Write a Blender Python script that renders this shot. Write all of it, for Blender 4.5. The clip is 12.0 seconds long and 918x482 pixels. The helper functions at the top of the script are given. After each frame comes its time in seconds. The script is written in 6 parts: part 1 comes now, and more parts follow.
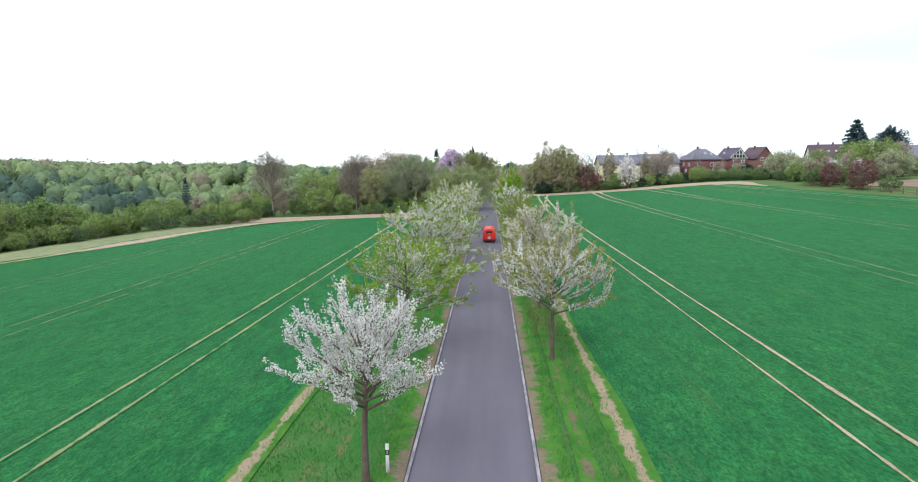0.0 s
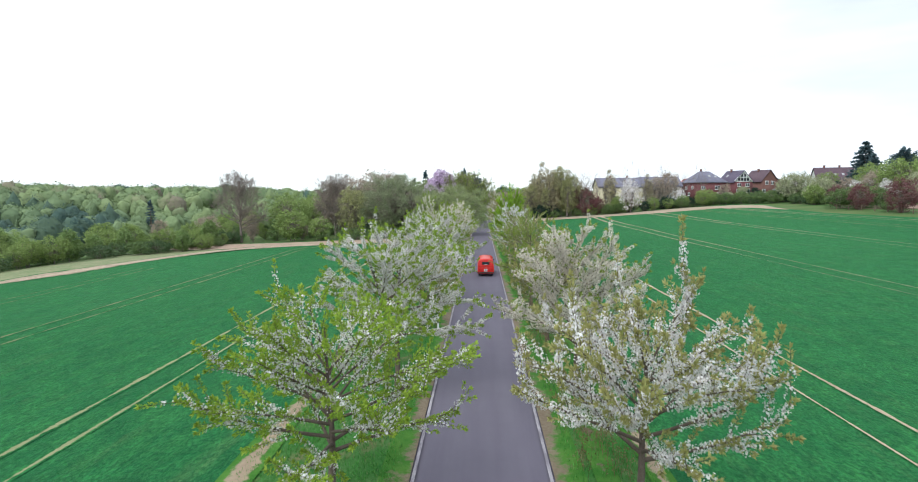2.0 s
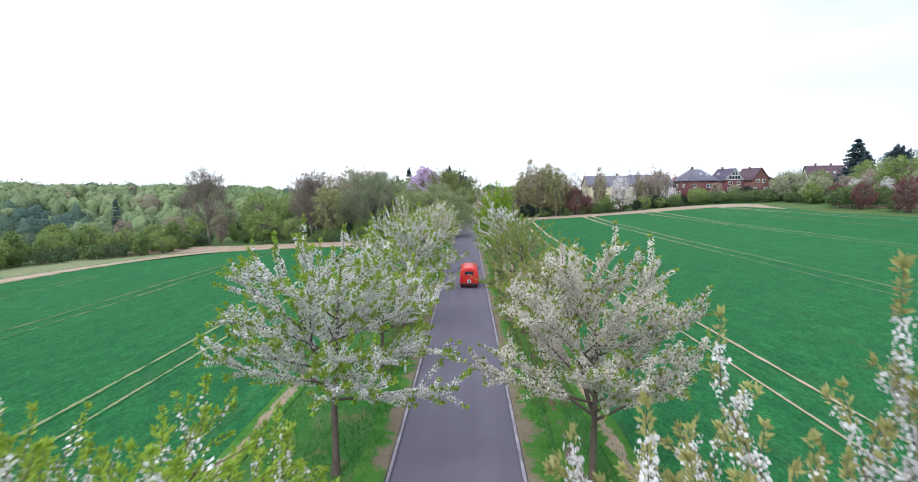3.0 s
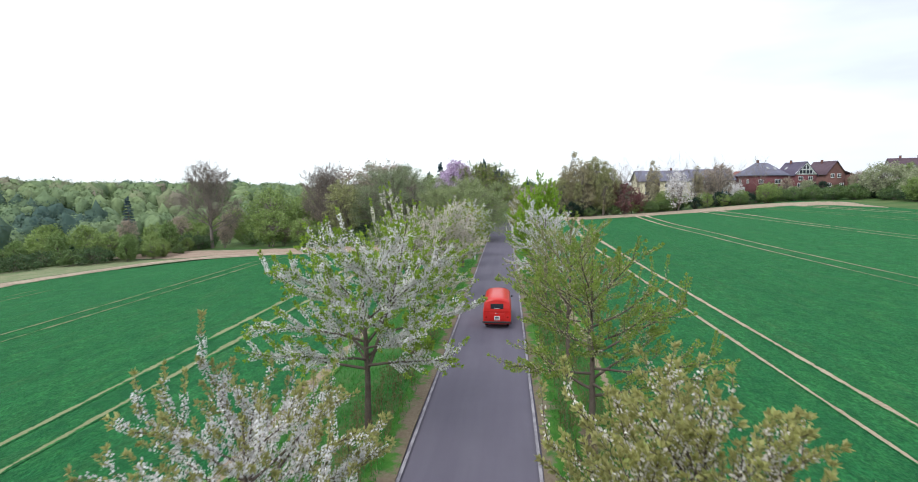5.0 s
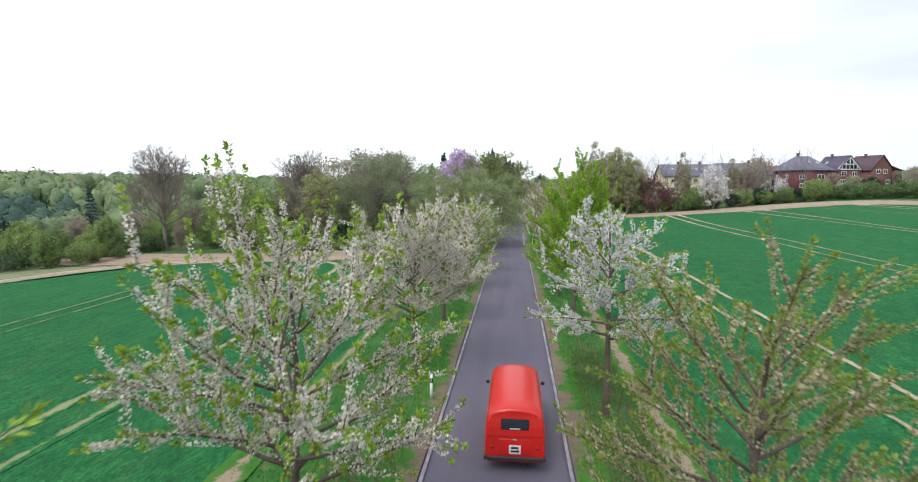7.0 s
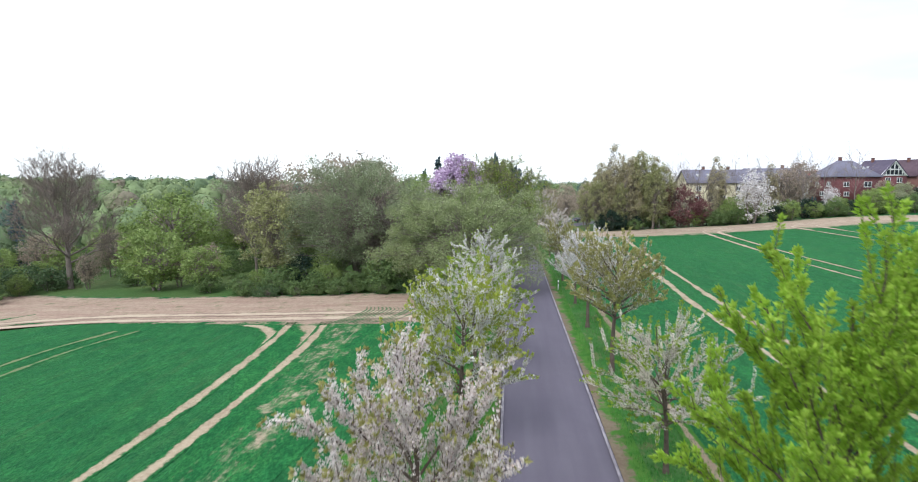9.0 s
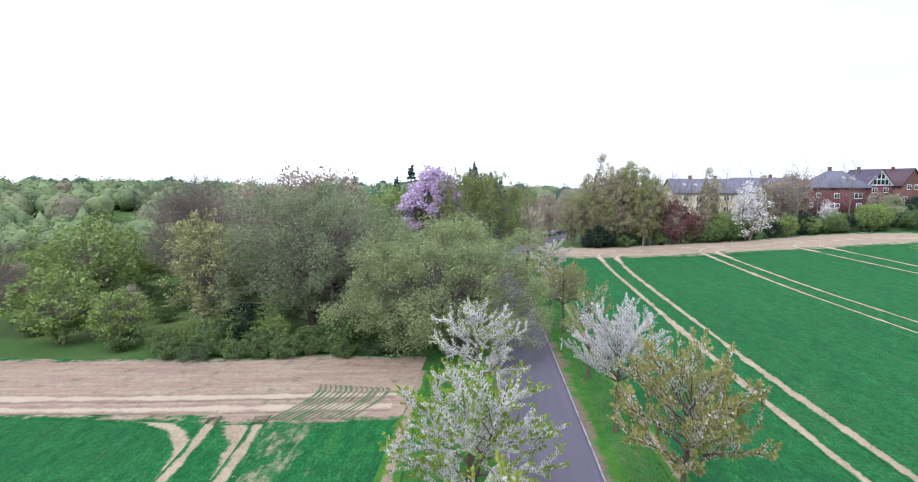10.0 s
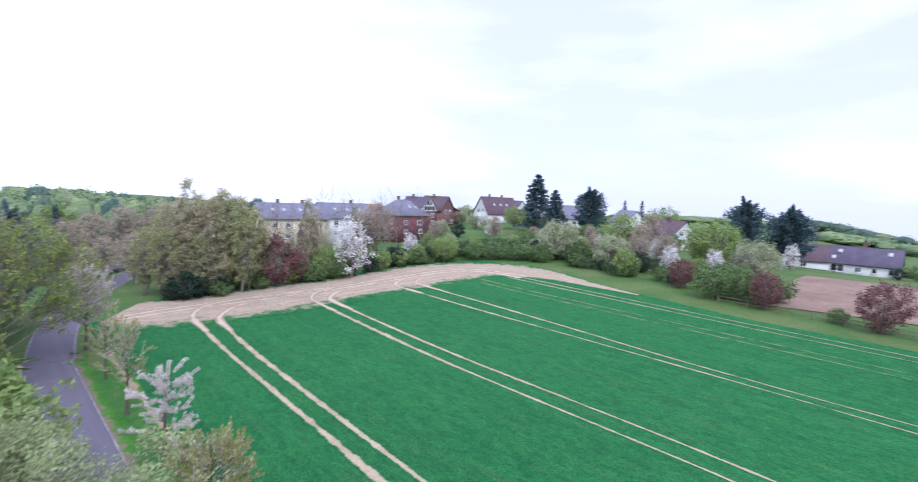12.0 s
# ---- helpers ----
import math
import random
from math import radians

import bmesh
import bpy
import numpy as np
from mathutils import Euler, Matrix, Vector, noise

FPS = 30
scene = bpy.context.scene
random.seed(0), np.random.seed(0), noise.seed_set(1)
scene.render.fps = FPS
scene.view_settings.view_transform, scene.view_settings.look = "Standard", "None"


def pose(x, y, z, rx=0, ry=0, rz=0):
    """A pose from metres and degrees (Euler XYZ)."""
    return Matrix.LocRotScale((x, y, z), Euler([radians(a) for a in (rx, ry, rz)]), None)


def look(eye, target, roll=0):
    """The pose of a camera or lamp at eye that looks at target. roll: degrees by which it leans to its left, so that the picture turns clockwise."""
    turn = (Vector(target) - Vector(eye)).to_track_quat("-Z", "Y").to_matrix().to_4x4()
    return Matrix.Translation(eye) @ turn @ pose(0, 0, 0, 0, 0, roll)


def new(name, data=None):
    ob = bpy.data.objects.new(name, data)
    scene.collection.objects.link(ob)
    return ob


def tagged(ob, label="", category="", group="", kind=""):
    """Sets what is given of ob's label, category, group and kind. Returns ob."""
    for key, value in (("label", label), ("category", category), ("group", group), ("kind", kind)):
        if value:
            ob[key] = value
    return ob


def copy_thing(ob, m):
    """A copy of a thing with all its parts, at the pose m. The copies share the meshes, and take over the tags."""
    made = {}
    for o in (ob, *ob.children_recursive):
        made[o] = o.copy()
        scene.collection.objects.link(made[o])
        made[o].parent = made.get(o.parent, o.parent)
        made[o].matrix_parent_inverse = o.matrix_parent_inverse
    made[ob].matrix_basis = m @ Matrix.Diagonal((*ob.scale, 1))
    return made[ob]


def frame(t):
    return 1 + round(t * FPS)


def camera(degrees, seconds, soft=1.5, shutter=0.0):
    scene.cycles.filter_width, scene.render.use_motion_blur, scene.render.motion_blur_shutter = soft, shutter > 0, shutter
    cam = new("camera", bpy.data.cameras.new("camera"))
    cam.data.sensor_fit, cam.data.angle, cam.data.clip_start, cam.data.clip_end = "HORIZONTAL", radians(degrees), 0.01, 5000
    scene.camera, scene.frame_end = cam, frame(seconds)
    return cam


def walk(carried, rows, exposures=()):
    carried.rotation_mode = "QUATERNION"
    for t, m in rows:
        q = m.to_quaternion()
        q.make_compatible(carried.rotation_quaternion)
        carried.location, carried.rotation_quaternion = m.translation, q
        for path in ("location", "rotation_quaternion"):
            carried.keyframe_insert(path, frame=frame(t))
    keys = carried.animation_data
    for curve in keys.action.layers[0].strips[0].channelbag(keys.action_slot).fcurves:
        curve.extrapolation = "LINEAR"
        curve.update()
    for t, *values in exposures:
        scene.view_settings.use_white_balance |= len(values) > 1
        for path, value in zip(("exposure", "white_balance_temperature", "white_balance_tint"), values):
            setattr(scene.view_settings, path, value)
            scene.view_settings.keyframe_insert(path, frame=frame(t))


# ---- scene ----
cam = camera(80.2, 12.0, soft=1.0, shutter=0.17)
PATH = [
    (0, (0.55, 2.459, 9.895), (0.438, 4.439, 9.632), -0.5),
    (0.5, (0.387, 6.154, 9.549), (0.265, 8.133, 9.286), -0.4),
    (1, (0.153, 9.716, 9.268), (0.061, 11.697, 9.005), -0.4),
    (1.5, (0.008, 13.602, 8.926), (-0.081, 15.593, 8.756), -0.5),
    (2, (-0.012, 17.269, 8.751), (-0.092, 19.261, 8.581), -0.4),
    (2.5, (0.103, 20.995, 8.712), (0.05, 22.986, 8.539), -0.4),
    (3, (0.406, 24.818, 8.88), (0.373, 26.81, 8.703), -0.4),
    (3.5, (0.59, 29.021, 8.955), (0.569, 31.013, 8.776), -0.3),
    (5.5, (1.17, 45.499, 8.537), (0.937, 47.477, 8.351), -0.5),
    (6, (1.035, 49.958, 8.473), (0.778, 51.932, 8.285), -0.4),
    (6.5, (0.781, 54.993, 8.202), (0.576, 56.972, 8.003), -0.1),
    (7, (0.451, 59.484, 8.29), (0.247, 61.464, 8.088), -0.1),
    (9, (-1.799, 80.781, 10.316), (-1.991, 82.762, 10.118), -0.1),
    (9.5, (-2.474, 85.959, 11.767), (-2.658, 87.94, 11.565), -0.1),
    (10, (-3.472, 91.778, 13.346), (-3.563, 93.766, 13.14), 0.2),
    (10.5, (-4.281, 96.329, 14.828), (-4.214, 98.317, 14.618), 0.5),
    (11, (-4.911, 101.819, 16.382), (-4.477, 103.76, 16.175), 1.5),
    (11.5, (-5.363, 106.478, 17.94), (-4.512, 108.277, 17.744), 2.6),
    (12, (-5.65, 111.573, 19.366), (-4.312, 113.051, 19.201), 3.0),
]
walk(cam, [(t, look(eye, target, roll)) for t, eye, target, roll in PATH],
     [(0.0, 0.02, 6050, 3), (1.5, -0.06, 6000, 4), (2.0, -0.02, 6000, 4), (3.5, 0.02, 5800, 9), (5.5, -0.16, 6050, 6), (6.0, -0.04, 6050, 7), (6.5, -0.18, 6050, 7), (7.0, -0.14, 6050, 7), (9.0, 0.02, 5950, 8), (10.2, 0.13, 5700, 12), (11.0, 0.29, 5600, 16), (12.0, 0.16, 5350, 18)])

# ---- world and light: bright overcast afternoon ----
world = bpy.data.worlds.new("overcast_sky")
scene.world = world
world.use_nodes = True
wn, wl = world.node_tree.nodes, world.node_tree.links
wn.clear()
w_out = wn.new("ShaderNodeOutputWorld")
w_bg = wn.new("ShaderNodeBackground")
w_sky = wn.new("ShaderNodeTexSky")
w_sky.sky_type = "NISHITA"
w_sky.sun_disc = False
w_sky.sun_elevation = radians(48)
w_sky.sun_rotation = radians(200)
w_gain = wn.new("ShaderNodeVectorMath")
w_gain.operation = "SCALE"
w_gain.inputs["Scale"].default_value = 0.1
w_co = wn.new("ShaderNodeTexCoord")
w_map = wn.new("ShaderNodeMapping")
w_map.inputs["Scale"].default_value = (1.2, 1.2, 5.0)
w_noise = wn.new("ShaderNodeTexNoise")
w_noise.inputs["Scale"].default_value = 1.6
w_noise.inputs["Detail"].default_value = 5.0
w_ramp = wn.new("ShaderNodeValToRGB")
w_ramp.color_ramp.elements[0].position = 0.0
w_ramp.color_ramp.elements[0].color = (0.60, 0.595, 0.70, 1)
w_ramp.color_ramp.elements[1].position = 0.46
w_ramp.color_ramp.elements[1].color = (1.0, 1.0, 1.0, 1)
w_mix = wn.new("ShaderNodeMix")
w_mix.data_type = "RGBA"
w_mix.inputs[0].default_value = 0.88
wl.new(w_co.outputs["Generated"], w_map.inputs["Vector"])
wl.new(w_map.outputs["Vector"], w_noise.inputs["Vector"])
w_sep = wn.new("ShaderNodeSeparateXYZ")
w_east = wn.new("ShaderNodeMath")
w_east.operation = "MULTIPLY_ADD"
w_east.inputs[1].default_value = -0.52
wl.new(w_co.outputs["Generated"], w_sep.inputs[0])
wl.new(w_sep.outputs["X"], w_east.inputs[0])
wl.new(w_noise.outputs["Fac"], w_east.inputs[2])
wl.new(w_east.outputs[0], w_ramp.inputs["Fac"])
wl.new(w_sky.outputs["Color"], w_gain.inputs[0])
wl.new(w_gain.outputs["Vector"], w_mix.inputs[6])
wl.new(w_ramp.outputs["Color"], w_mix.inputs[7])
wl.new(w_mix.outputs[2], w_bg.inputs["Color"])
w_bg.inputs["Strength"].default_value = 1.5
wl.new(w_bg.outputs["Background"], w_out.inputs["Surface"])

sun = new("sun", bpy.data.lights.new("sun", "SUN"))
sun.data.energy = 1.8
sun.data.angle = radians(25)
sun.data.color = (1.0, 0.96, 0.90)
sun.matrix_world = look((0, 0, 100), (30, 60, 20))

# ---- materials ----
def node_mat(name):
    m = bpy.data.materials.new(name)
    m.use_nodes = True
    nt = m.node_tree
    return m, nt, nt.nodes["Principled BSDF"]


def coords(nt, scale=(1, 1, 1)):
    """World-sized coordinates (all large sheets sit at the origin, unscaled)."""
    co = nt.nodes.new("ShaderNodeTexCoord")
    mp = nt.nodes.new("ShaderNodeMapping")
    mp.inputs["Scale"].default_value = scale
    nt.links.new(co.outputs["Object"], mp.inputs["Vector"])
    return mp.outputs["Vector"]


def noise_fac(nt, vec, scale, detail=4.0, rough=0.55, lo=0.35, hi=0.65):
    n = nt.nodes.new("ShaderNodeTexNoise")
    n.inputs["Scale"].default_value = scale
    n.inputs["Detail"].default_value = detail
    n.inputs["Roughness"].default_value = rough
    nt.links.new(vec, n.inputs["Vector"])
    r = nt.nodes.new("ShaderNodeMapRange")
    r.inputs["From Min"].default_value = lo
    r.inputs["From Max"].default_value = hi
    nt.links.new(n.outputs["Fac"], r.inputs["Value"])
    return r.outputs["Result"]


def mix_rgb(nt, fac, a, b):
    m = nt.nodes.new("ShaderNodeMix")
    m.data_type = "RGBA"
    for sock, val in ((m.inputs[0], fac), (m.inputs[6], a), (m.inputs[7], b)):
        if isinstance(val, bpy.types.NodeSocket):
            nt.links.new(val, sock)
        elif isinstance(val, tuple):
            sock.default_value = (*val, 1)
        else:
            sock.default_value = val
    return m.outputs[2]


def maths(nt, op, a, b=0.0, c=0.0):
    m = nt.nodes.new("ShaderNodeMath")
    m.operation = op
    for sock, val in ((m.inputs[0], a), (m.inputs[1], b), (m.inputs[2], c)):
        if isinstance(val, bpy.types.NodeSocket):
            nt.links.new(val, sock)
        else:
            sock.default_value = val
    return m.outputs[0]


def add_bump(nt, bsdf, height, strength, distance):
    b = nt.nodes.new("ShaderNodeBump")
    b.inputs["Strength"].default_value = strength
    b.inputs["Distance"].default_value = distance
    nt.links.new(height, b.inputs["Height"])
    nt.links.new(b.outputs["Normal"], bsdf.inputs["Normal"])


def surface(name, a, b, big=0.6, fine=25.0, rough=0.85, bump=0.3, depth=0.01, c=None, metallic=0.0, coat=0.0):
    """Two-scale mottled surface: a and b mix in patches, c (or a darker a) in the fine grain."""
    m, nt, bs = node_mat(name)
    v = coords(nt)
    f1 = noise_fac(nt, v, big)
    f2 = noise_fac(nt, v, fine, 5.0, 0.6)
    c = c or tuple(x * 0.75 for x in a)
    col = mix_rgb(nt, f1, a, b)
    half = maths(nt, "MULTIPLY", f2, 0.5)
    col = mix_rgb(nt, half, col, c)
    nt.links.new(col, bs.inputs["Base Color"])
    bs.inputs["Roughness"].default_value = rough
    bs.inputs["Metallic"].default_value = metallic
    bs.inputs["Coat Weight"].default_value = coat
    bs.inputs["Specular IOR Level"].default_value = 0.3 if rough > 0.6 else 0.5
    if bump:
        add_bump(nt, bs, f2, bump, depth)
    return m


def leafy(name, a, b, c=None, rough=0.6, through_light=0.30, vary=0.34):
    """Leaves or petals: each one takes its own tone between a, b (and c)."""
    m, nt, bs = node_mat(name)
    g = nt.nodes.new("ShaderNodeNewGeometry")
    r = nt.nodes.new("ShaderNodeValToRGB")
    e = r.color_ramp.elements
    e[0].color, e[1].color = (*a, 1), (*b, 1)
    if c:
        k = e.new(0.86)
        k.color = (*b, 1)
        e[2].color = (*c, 1)
    nt.links.new(g.outputs["Random Per Island"], r.inputs["Fac"])
    tone = noise_fac(nt, coords(nt), 0.9, 3.0, 0.6, 0.36, 0.64)
    tint = nt.nodes.new("ShaderNodeVectorMath")
    tint.operation = "SCALE"
    nt.links.new(r.outputs["Color"], tint.inputs[0])
    nt.links.new(maths(nt, "MULTIPLY_ADD", tone, vary, 1.0 - 0.5 * vary), tint.inputs["Scale"])
    nt.links.new(tint.outputs["Vector"], bs.inputs["Base Color"])
    bs.inputs["Roughness"].default_value = rough
    bs.inputs["Specular IOR Level"].default_value = 0.25
    t = nt.nodes.new("ShaderNodeBsdfTranslucent")
    nt.links.new(tint.outputs["Vector"], t.inputs["Color"])
    x = nt.nodes.new("ShaderNodeMixShader")
    x.inputs["Fac"].default_value = through_light
    nt.links.new(bs.outputs["BSDF"], x.inputs[1])
    nt.links.new(t.outputs["BSDF"], x.inputs[2])
    nt.links.new(x.outputs["Shader"], nt.nodes["Material Output"].inputs["Surface"])
    return m


CROP_A, CROP_B, CROP_C = (0.024, 0.180, 0.053), (0.045, 0.245, 0.070), (0.014, 0.110, 0.037)
SOIL_A, SOIL_B, SOIL_C = (0.44, 0.35, 0.245), (0.29, 0.21, 0.145), (0.58, 0.49, 0.36)


def crop_colour(nt, v):
    """Young wheat: broad patches, drill rows along y, uneven stand, tufts of blades; returns colour and relief."""
    f1 = noise_fac(nt, v, 0.035, 3.0)
    f2 = noise_fac(nt, v, 0.7, 5.0, 0.65)
    rows = noise_fac(nt, coords(nt, (7.0, 0.45, 1.0)), 1.0, 3.0, 0.6)
    stand = noise_fac(nt, coords(nt, (1.0, 0.35, 1.0)), 2.2, 6.0, 0.85, 0.42, 0.60)
    mottle = noise_fac(nt, coords(nt, (0.8, 0.40, 1.0)), 1.0, 7.0, 0.85, 0.42, 0.62)
    tuft = noise_fac(nt, coords(nt, (1.0, 0.55, 1.0)), 9.0, 3.0, 0.75, 0.42, 0.58)
    col = mix_rgb(nt, f1, CROP_A, CROP_B)
    col = mix_rgb(nt, maths(nt, "MULTIPLY", f2, 0.40), col, CROP_C)
    col = mix_rgb(nt, maths(nt, "MULTIPLY", rows, 0.30), col, CROP_B)
    bed = noise_fac(nt, coords(nt, (1.0, 0.02, 1.0)), 0.55, 3.0, 0.6, 0.40, 0.60)
    col = mix_rgb(nt, maths(nt, "MULTIPLY", bed, 0.35), col, CROP_C)
    col = mix_rgb(nt, maths(nt, "MULTIPLY", mottle, 0.68), col, (0.070, 0.295, 0.072))
    col = mix_rgb(nt, maths(nt, "MULTIPLY", stand, 0.60), col, (0.009, 0.066, 0.022))
    thin = noise_fac(nt, coords(nt, (1.0, 0.14, 1.0)), 0.9, 6.0, 0.75, 0.54, 0.76)
    col = mix_rgb(nt, maths(nt, "MULTIPLY", thin, 0.62), col, (0.12, 0.20, 0.075))
    col = mix_rgb(nt, maths(nt, "MULTIPLY", tuft, 0.72), col, (0.010, 0.075, 0.024))
    return col, maths(nt, "ADD", tuft, stand)


def soil_colour(nt, v):
    f1 = noise_fac(nt, v, 0.5, 5.0)
    f2 = noise_fac(nt, v, 6.0, 5.0, 0.7)
    col = mix_rgb(nt, f1, SOIL_A, SOIL_B)
    return mix_rgb(nt, maths(nt, "MULTIPLY", f2, 0.6), col, SOIL_C), f2


def field_mat():
    m, nt, bs = node_mat("young_wheat")
    v = coords(nt)
    col, rel = crop_colour(nt, v)
    nt.links.new(col, bs.inputs["Base Color"])
    bs.inputs["Roughness"].default_value = 0.9
    bs.inputs["Specular IOR Level"].default_value = 0.12
    bs.inputs["Sheen Weight"].default_value = 0.10
    bs.inputs["Sheen Roughness"].default_value = 0.22
    bs.inputs["Sheen Tint"].default_value = (0.25, 0.85, 0.42, 1)
    add_bump(nt, bs, rel, 0.6, 0.08)
    return m


def track_mat(name, ragged=0.35, patch=0.0, grass=False, tone=None, hold=0.42, fade=0.30, streak=0.0, fine=0.30, base=None, grain=(0.35, 1.0, 1.0)):
    """Bare soil worn through the crop: the soil thins out raggedly towards the strip's edges ('across' runs -1 to 1)."""
    m, nt, bs = node_mat(name)
    v = coords(nt)
    if grass:
        f = noise_fac(nt, v, 1.2, 5.0)
        col = mix_rgb(nt, f, (0.045, 0.150, 0.022), (0.085, 0.200, 0.035))
        rel = f
    elif base:
        rel = noise_fac(nt, v, 1.0, 6.0, 0.75)
        col = mix_rgb(nt, rel, base, tuple(0.72 * c for c in base))
    else:
        col, rel = crop_colour(nt, v)
    soil, srel = soil_colour(nt, v)
    if tone:
        soil = mix_rgb(nt, 0.65, soil, tone)
    at = nt.nodes.new("ShaderNodeAttribute")
    at.attribute_name = "across"
    edge = maths(nt, "ABSOLUTE", at.outputs["Fac"])
    if streak:
        sep = nt.nodes.new("ShaderNodeSeparateXYZ")
        nt.links.new(coords(nt, (0.07, 0.07, 0.07)), sep.inputs[0])
        lane = nt.nodes.new("ShaderNodeCombineXYZ")
        nt.links.new(maths(nt, "MULTIPLY", at.outputs["Fac"], 5.5), lane.inputs["X"])
        nt.links.new(maths(nt, "ADD", sep.outputs["X"], sep.outputs["Y"]), lane.inputs["Y"])
        rut = noise_fac(nt, lane.outputs["Vector"], 1.6, 5.0, 0.7, 0.36, 0.62)
        soil = mix_rgb(nt, maths(nt, "MULTIPLY", rut, 0.55), soil, SOIL_C)
        clods = noise_fac(nt, v, 2.6, 6.0, 0.8, 0.42, 0.62)
        soil = mix_rgb(nt, maths(nt, "MULTIPLY", clods, 0.40), soil, (0.20, 0.135, 0.105))
        weeds = noise_fac(nt, v, 0.8, 6.0, 0.75, 0.55, 0.68)
        soil = mix_rgb(nt, maths(nt, "MULTIPLY", weeds, streak), soil, (0.10, 0.16, 0.06))
    n1 = noise_fac(nt, v, 0.55, 6.0, 0.65, 0.2, 0.8)
    n2 = noise_fac(nt, v, 3.5, 5.0, 0.7, 0.2, 0.8)
    wob = maths(nt, "ADD", maths(nt, "MULTIPLY", maths(nt, "SUBTRACT", n1, 0.5), 2 * ragged),
                maths(nt, "MULTIPLY", maths(nt, "SUBTRACT", n2, 0.5), ragged))
    d = maths(nt, "ADD", edge, wob)
    if patch:
        n3 = noise_fac(nt, coords(nt, grain), fine, 6.0, 0.75, 0.35, 0.7)
        d = maths(nt, "ADD", d, maths(nt, "MULTIPLY", n3, patch))
    mr = nt.nodes.new("ShaderNodeMapRange")
    mr.interpolation_type = "SMOOTHSTEP"
    mr.inputs["From Min"].default_value = hold
    mr.inputs["From Max"].default_value = hold + fade
    mr.inputs["To Min"].default_value = 1.0
    mr.inputs["To Max"].default_value = 0.0
    nt.links.new(d, mr.inputs["Value"])
    col = mix_rgb(nt, mr.outputs["Result"], col, soil)
    nt.links.new(col, bs.inputs["Base Color"])
    bs.inputs["Roughness"].default_value = 0.95
    bs.inputs["Specular IOR Level"].default_value = 0.1
    add_bump(nt, bs, maths(nt, "ADD", rel, srel), 0.5, 0.05)
    return m


def verge_mat():
    """Roadside turf: fresh and dull grass in patches, with small worn spots of earth."""
    m, nt, bs = node_mat("verge_turf")
    v = coords(nt)
    f1 = noise_fac(nt, v, 0.6, 4.0)
    f2 = noise_fac(nt, v, 7.0, 5.0, 0.7)
    col = mix_rgb(nt, f1, (0.045, 0.170, 0.032), (0.095, 0.195, 0.060))
    col = mix_rgb(nt, maths(nt, "MULTIPLY", f2, 0.55), col, (0.035, 0.120, 0.020))
    worn = noise_fac(nt, coords(nt, (1.0, 0.45, 1.0)), 1.1, 6.0, 0.7, 0.54, 0.68)
    col = mix_rgb(nt, maths(nt, "MULTIPLY", worn, 0.80), col, (0.21, 0.165, 0.09))
    nt.links.new(col, bs.inputs["Base Color"])
    bs.inputs["Roughness"].default_value = 0.95
    bs.inputs["Specular IOR Level"].default_value = 0.15
    add_bump(nt, bs, f2, 0.6, 0.05)
    return m


def asphalt_mat():
    m, nt, bs = node_mat("worn_asphalt")
    v = coords(nt)
    f1 = noise_fac(nt, coords(nt, (1.4, 0.08, 1)), 1.0, 4.0)
    f2 = noise_fac(nt, v, 0.5, 6.0, 0.7)
    f3 = noise_fac(nt, v, 60.0, 3.0, 0.7)
    col = mix_rgb(nt, f1, (0.118, 0.104, 0.142), (0.142, 0.127, 0.166))
    col = mix_rgb(nt, maths(nt, "MULTIPLY", f2, 0.35), col, (0.100, 0.090, 0.120))
    col = mix_rgb(nt, maths(nt, "MULTIPLY", f3, 0.30), col, (0.18, 0.165, 0.195))
    nt.links.new(col, bs.inputs["Base Color"])
    bs.inputs["Roughness"].default_value = 0.82
    bs.inputs["Specular IOR Level"].default_value = 0.3
    add_bump(nt, bs, f3, 0.25, 0.004)
    return m


def line_mat():
    m, nt, bs = node_mat("worn_line_paint")
    v = coords(nt)
    f = noise_fac(nt, coords(nt, (1.0, 0.3, 1.0)), 3.0, 6.0, 0.75, 0.38, 0.58)
    col = mix_rgb(nt, f, (0.38, 0.35, 0.38), (0.19, 0.17, 0.20))
    nt.links.new(col, bs.inputs["Base Color"])
    bs.inputs["Roughness"].default_value = 0.7
    return m


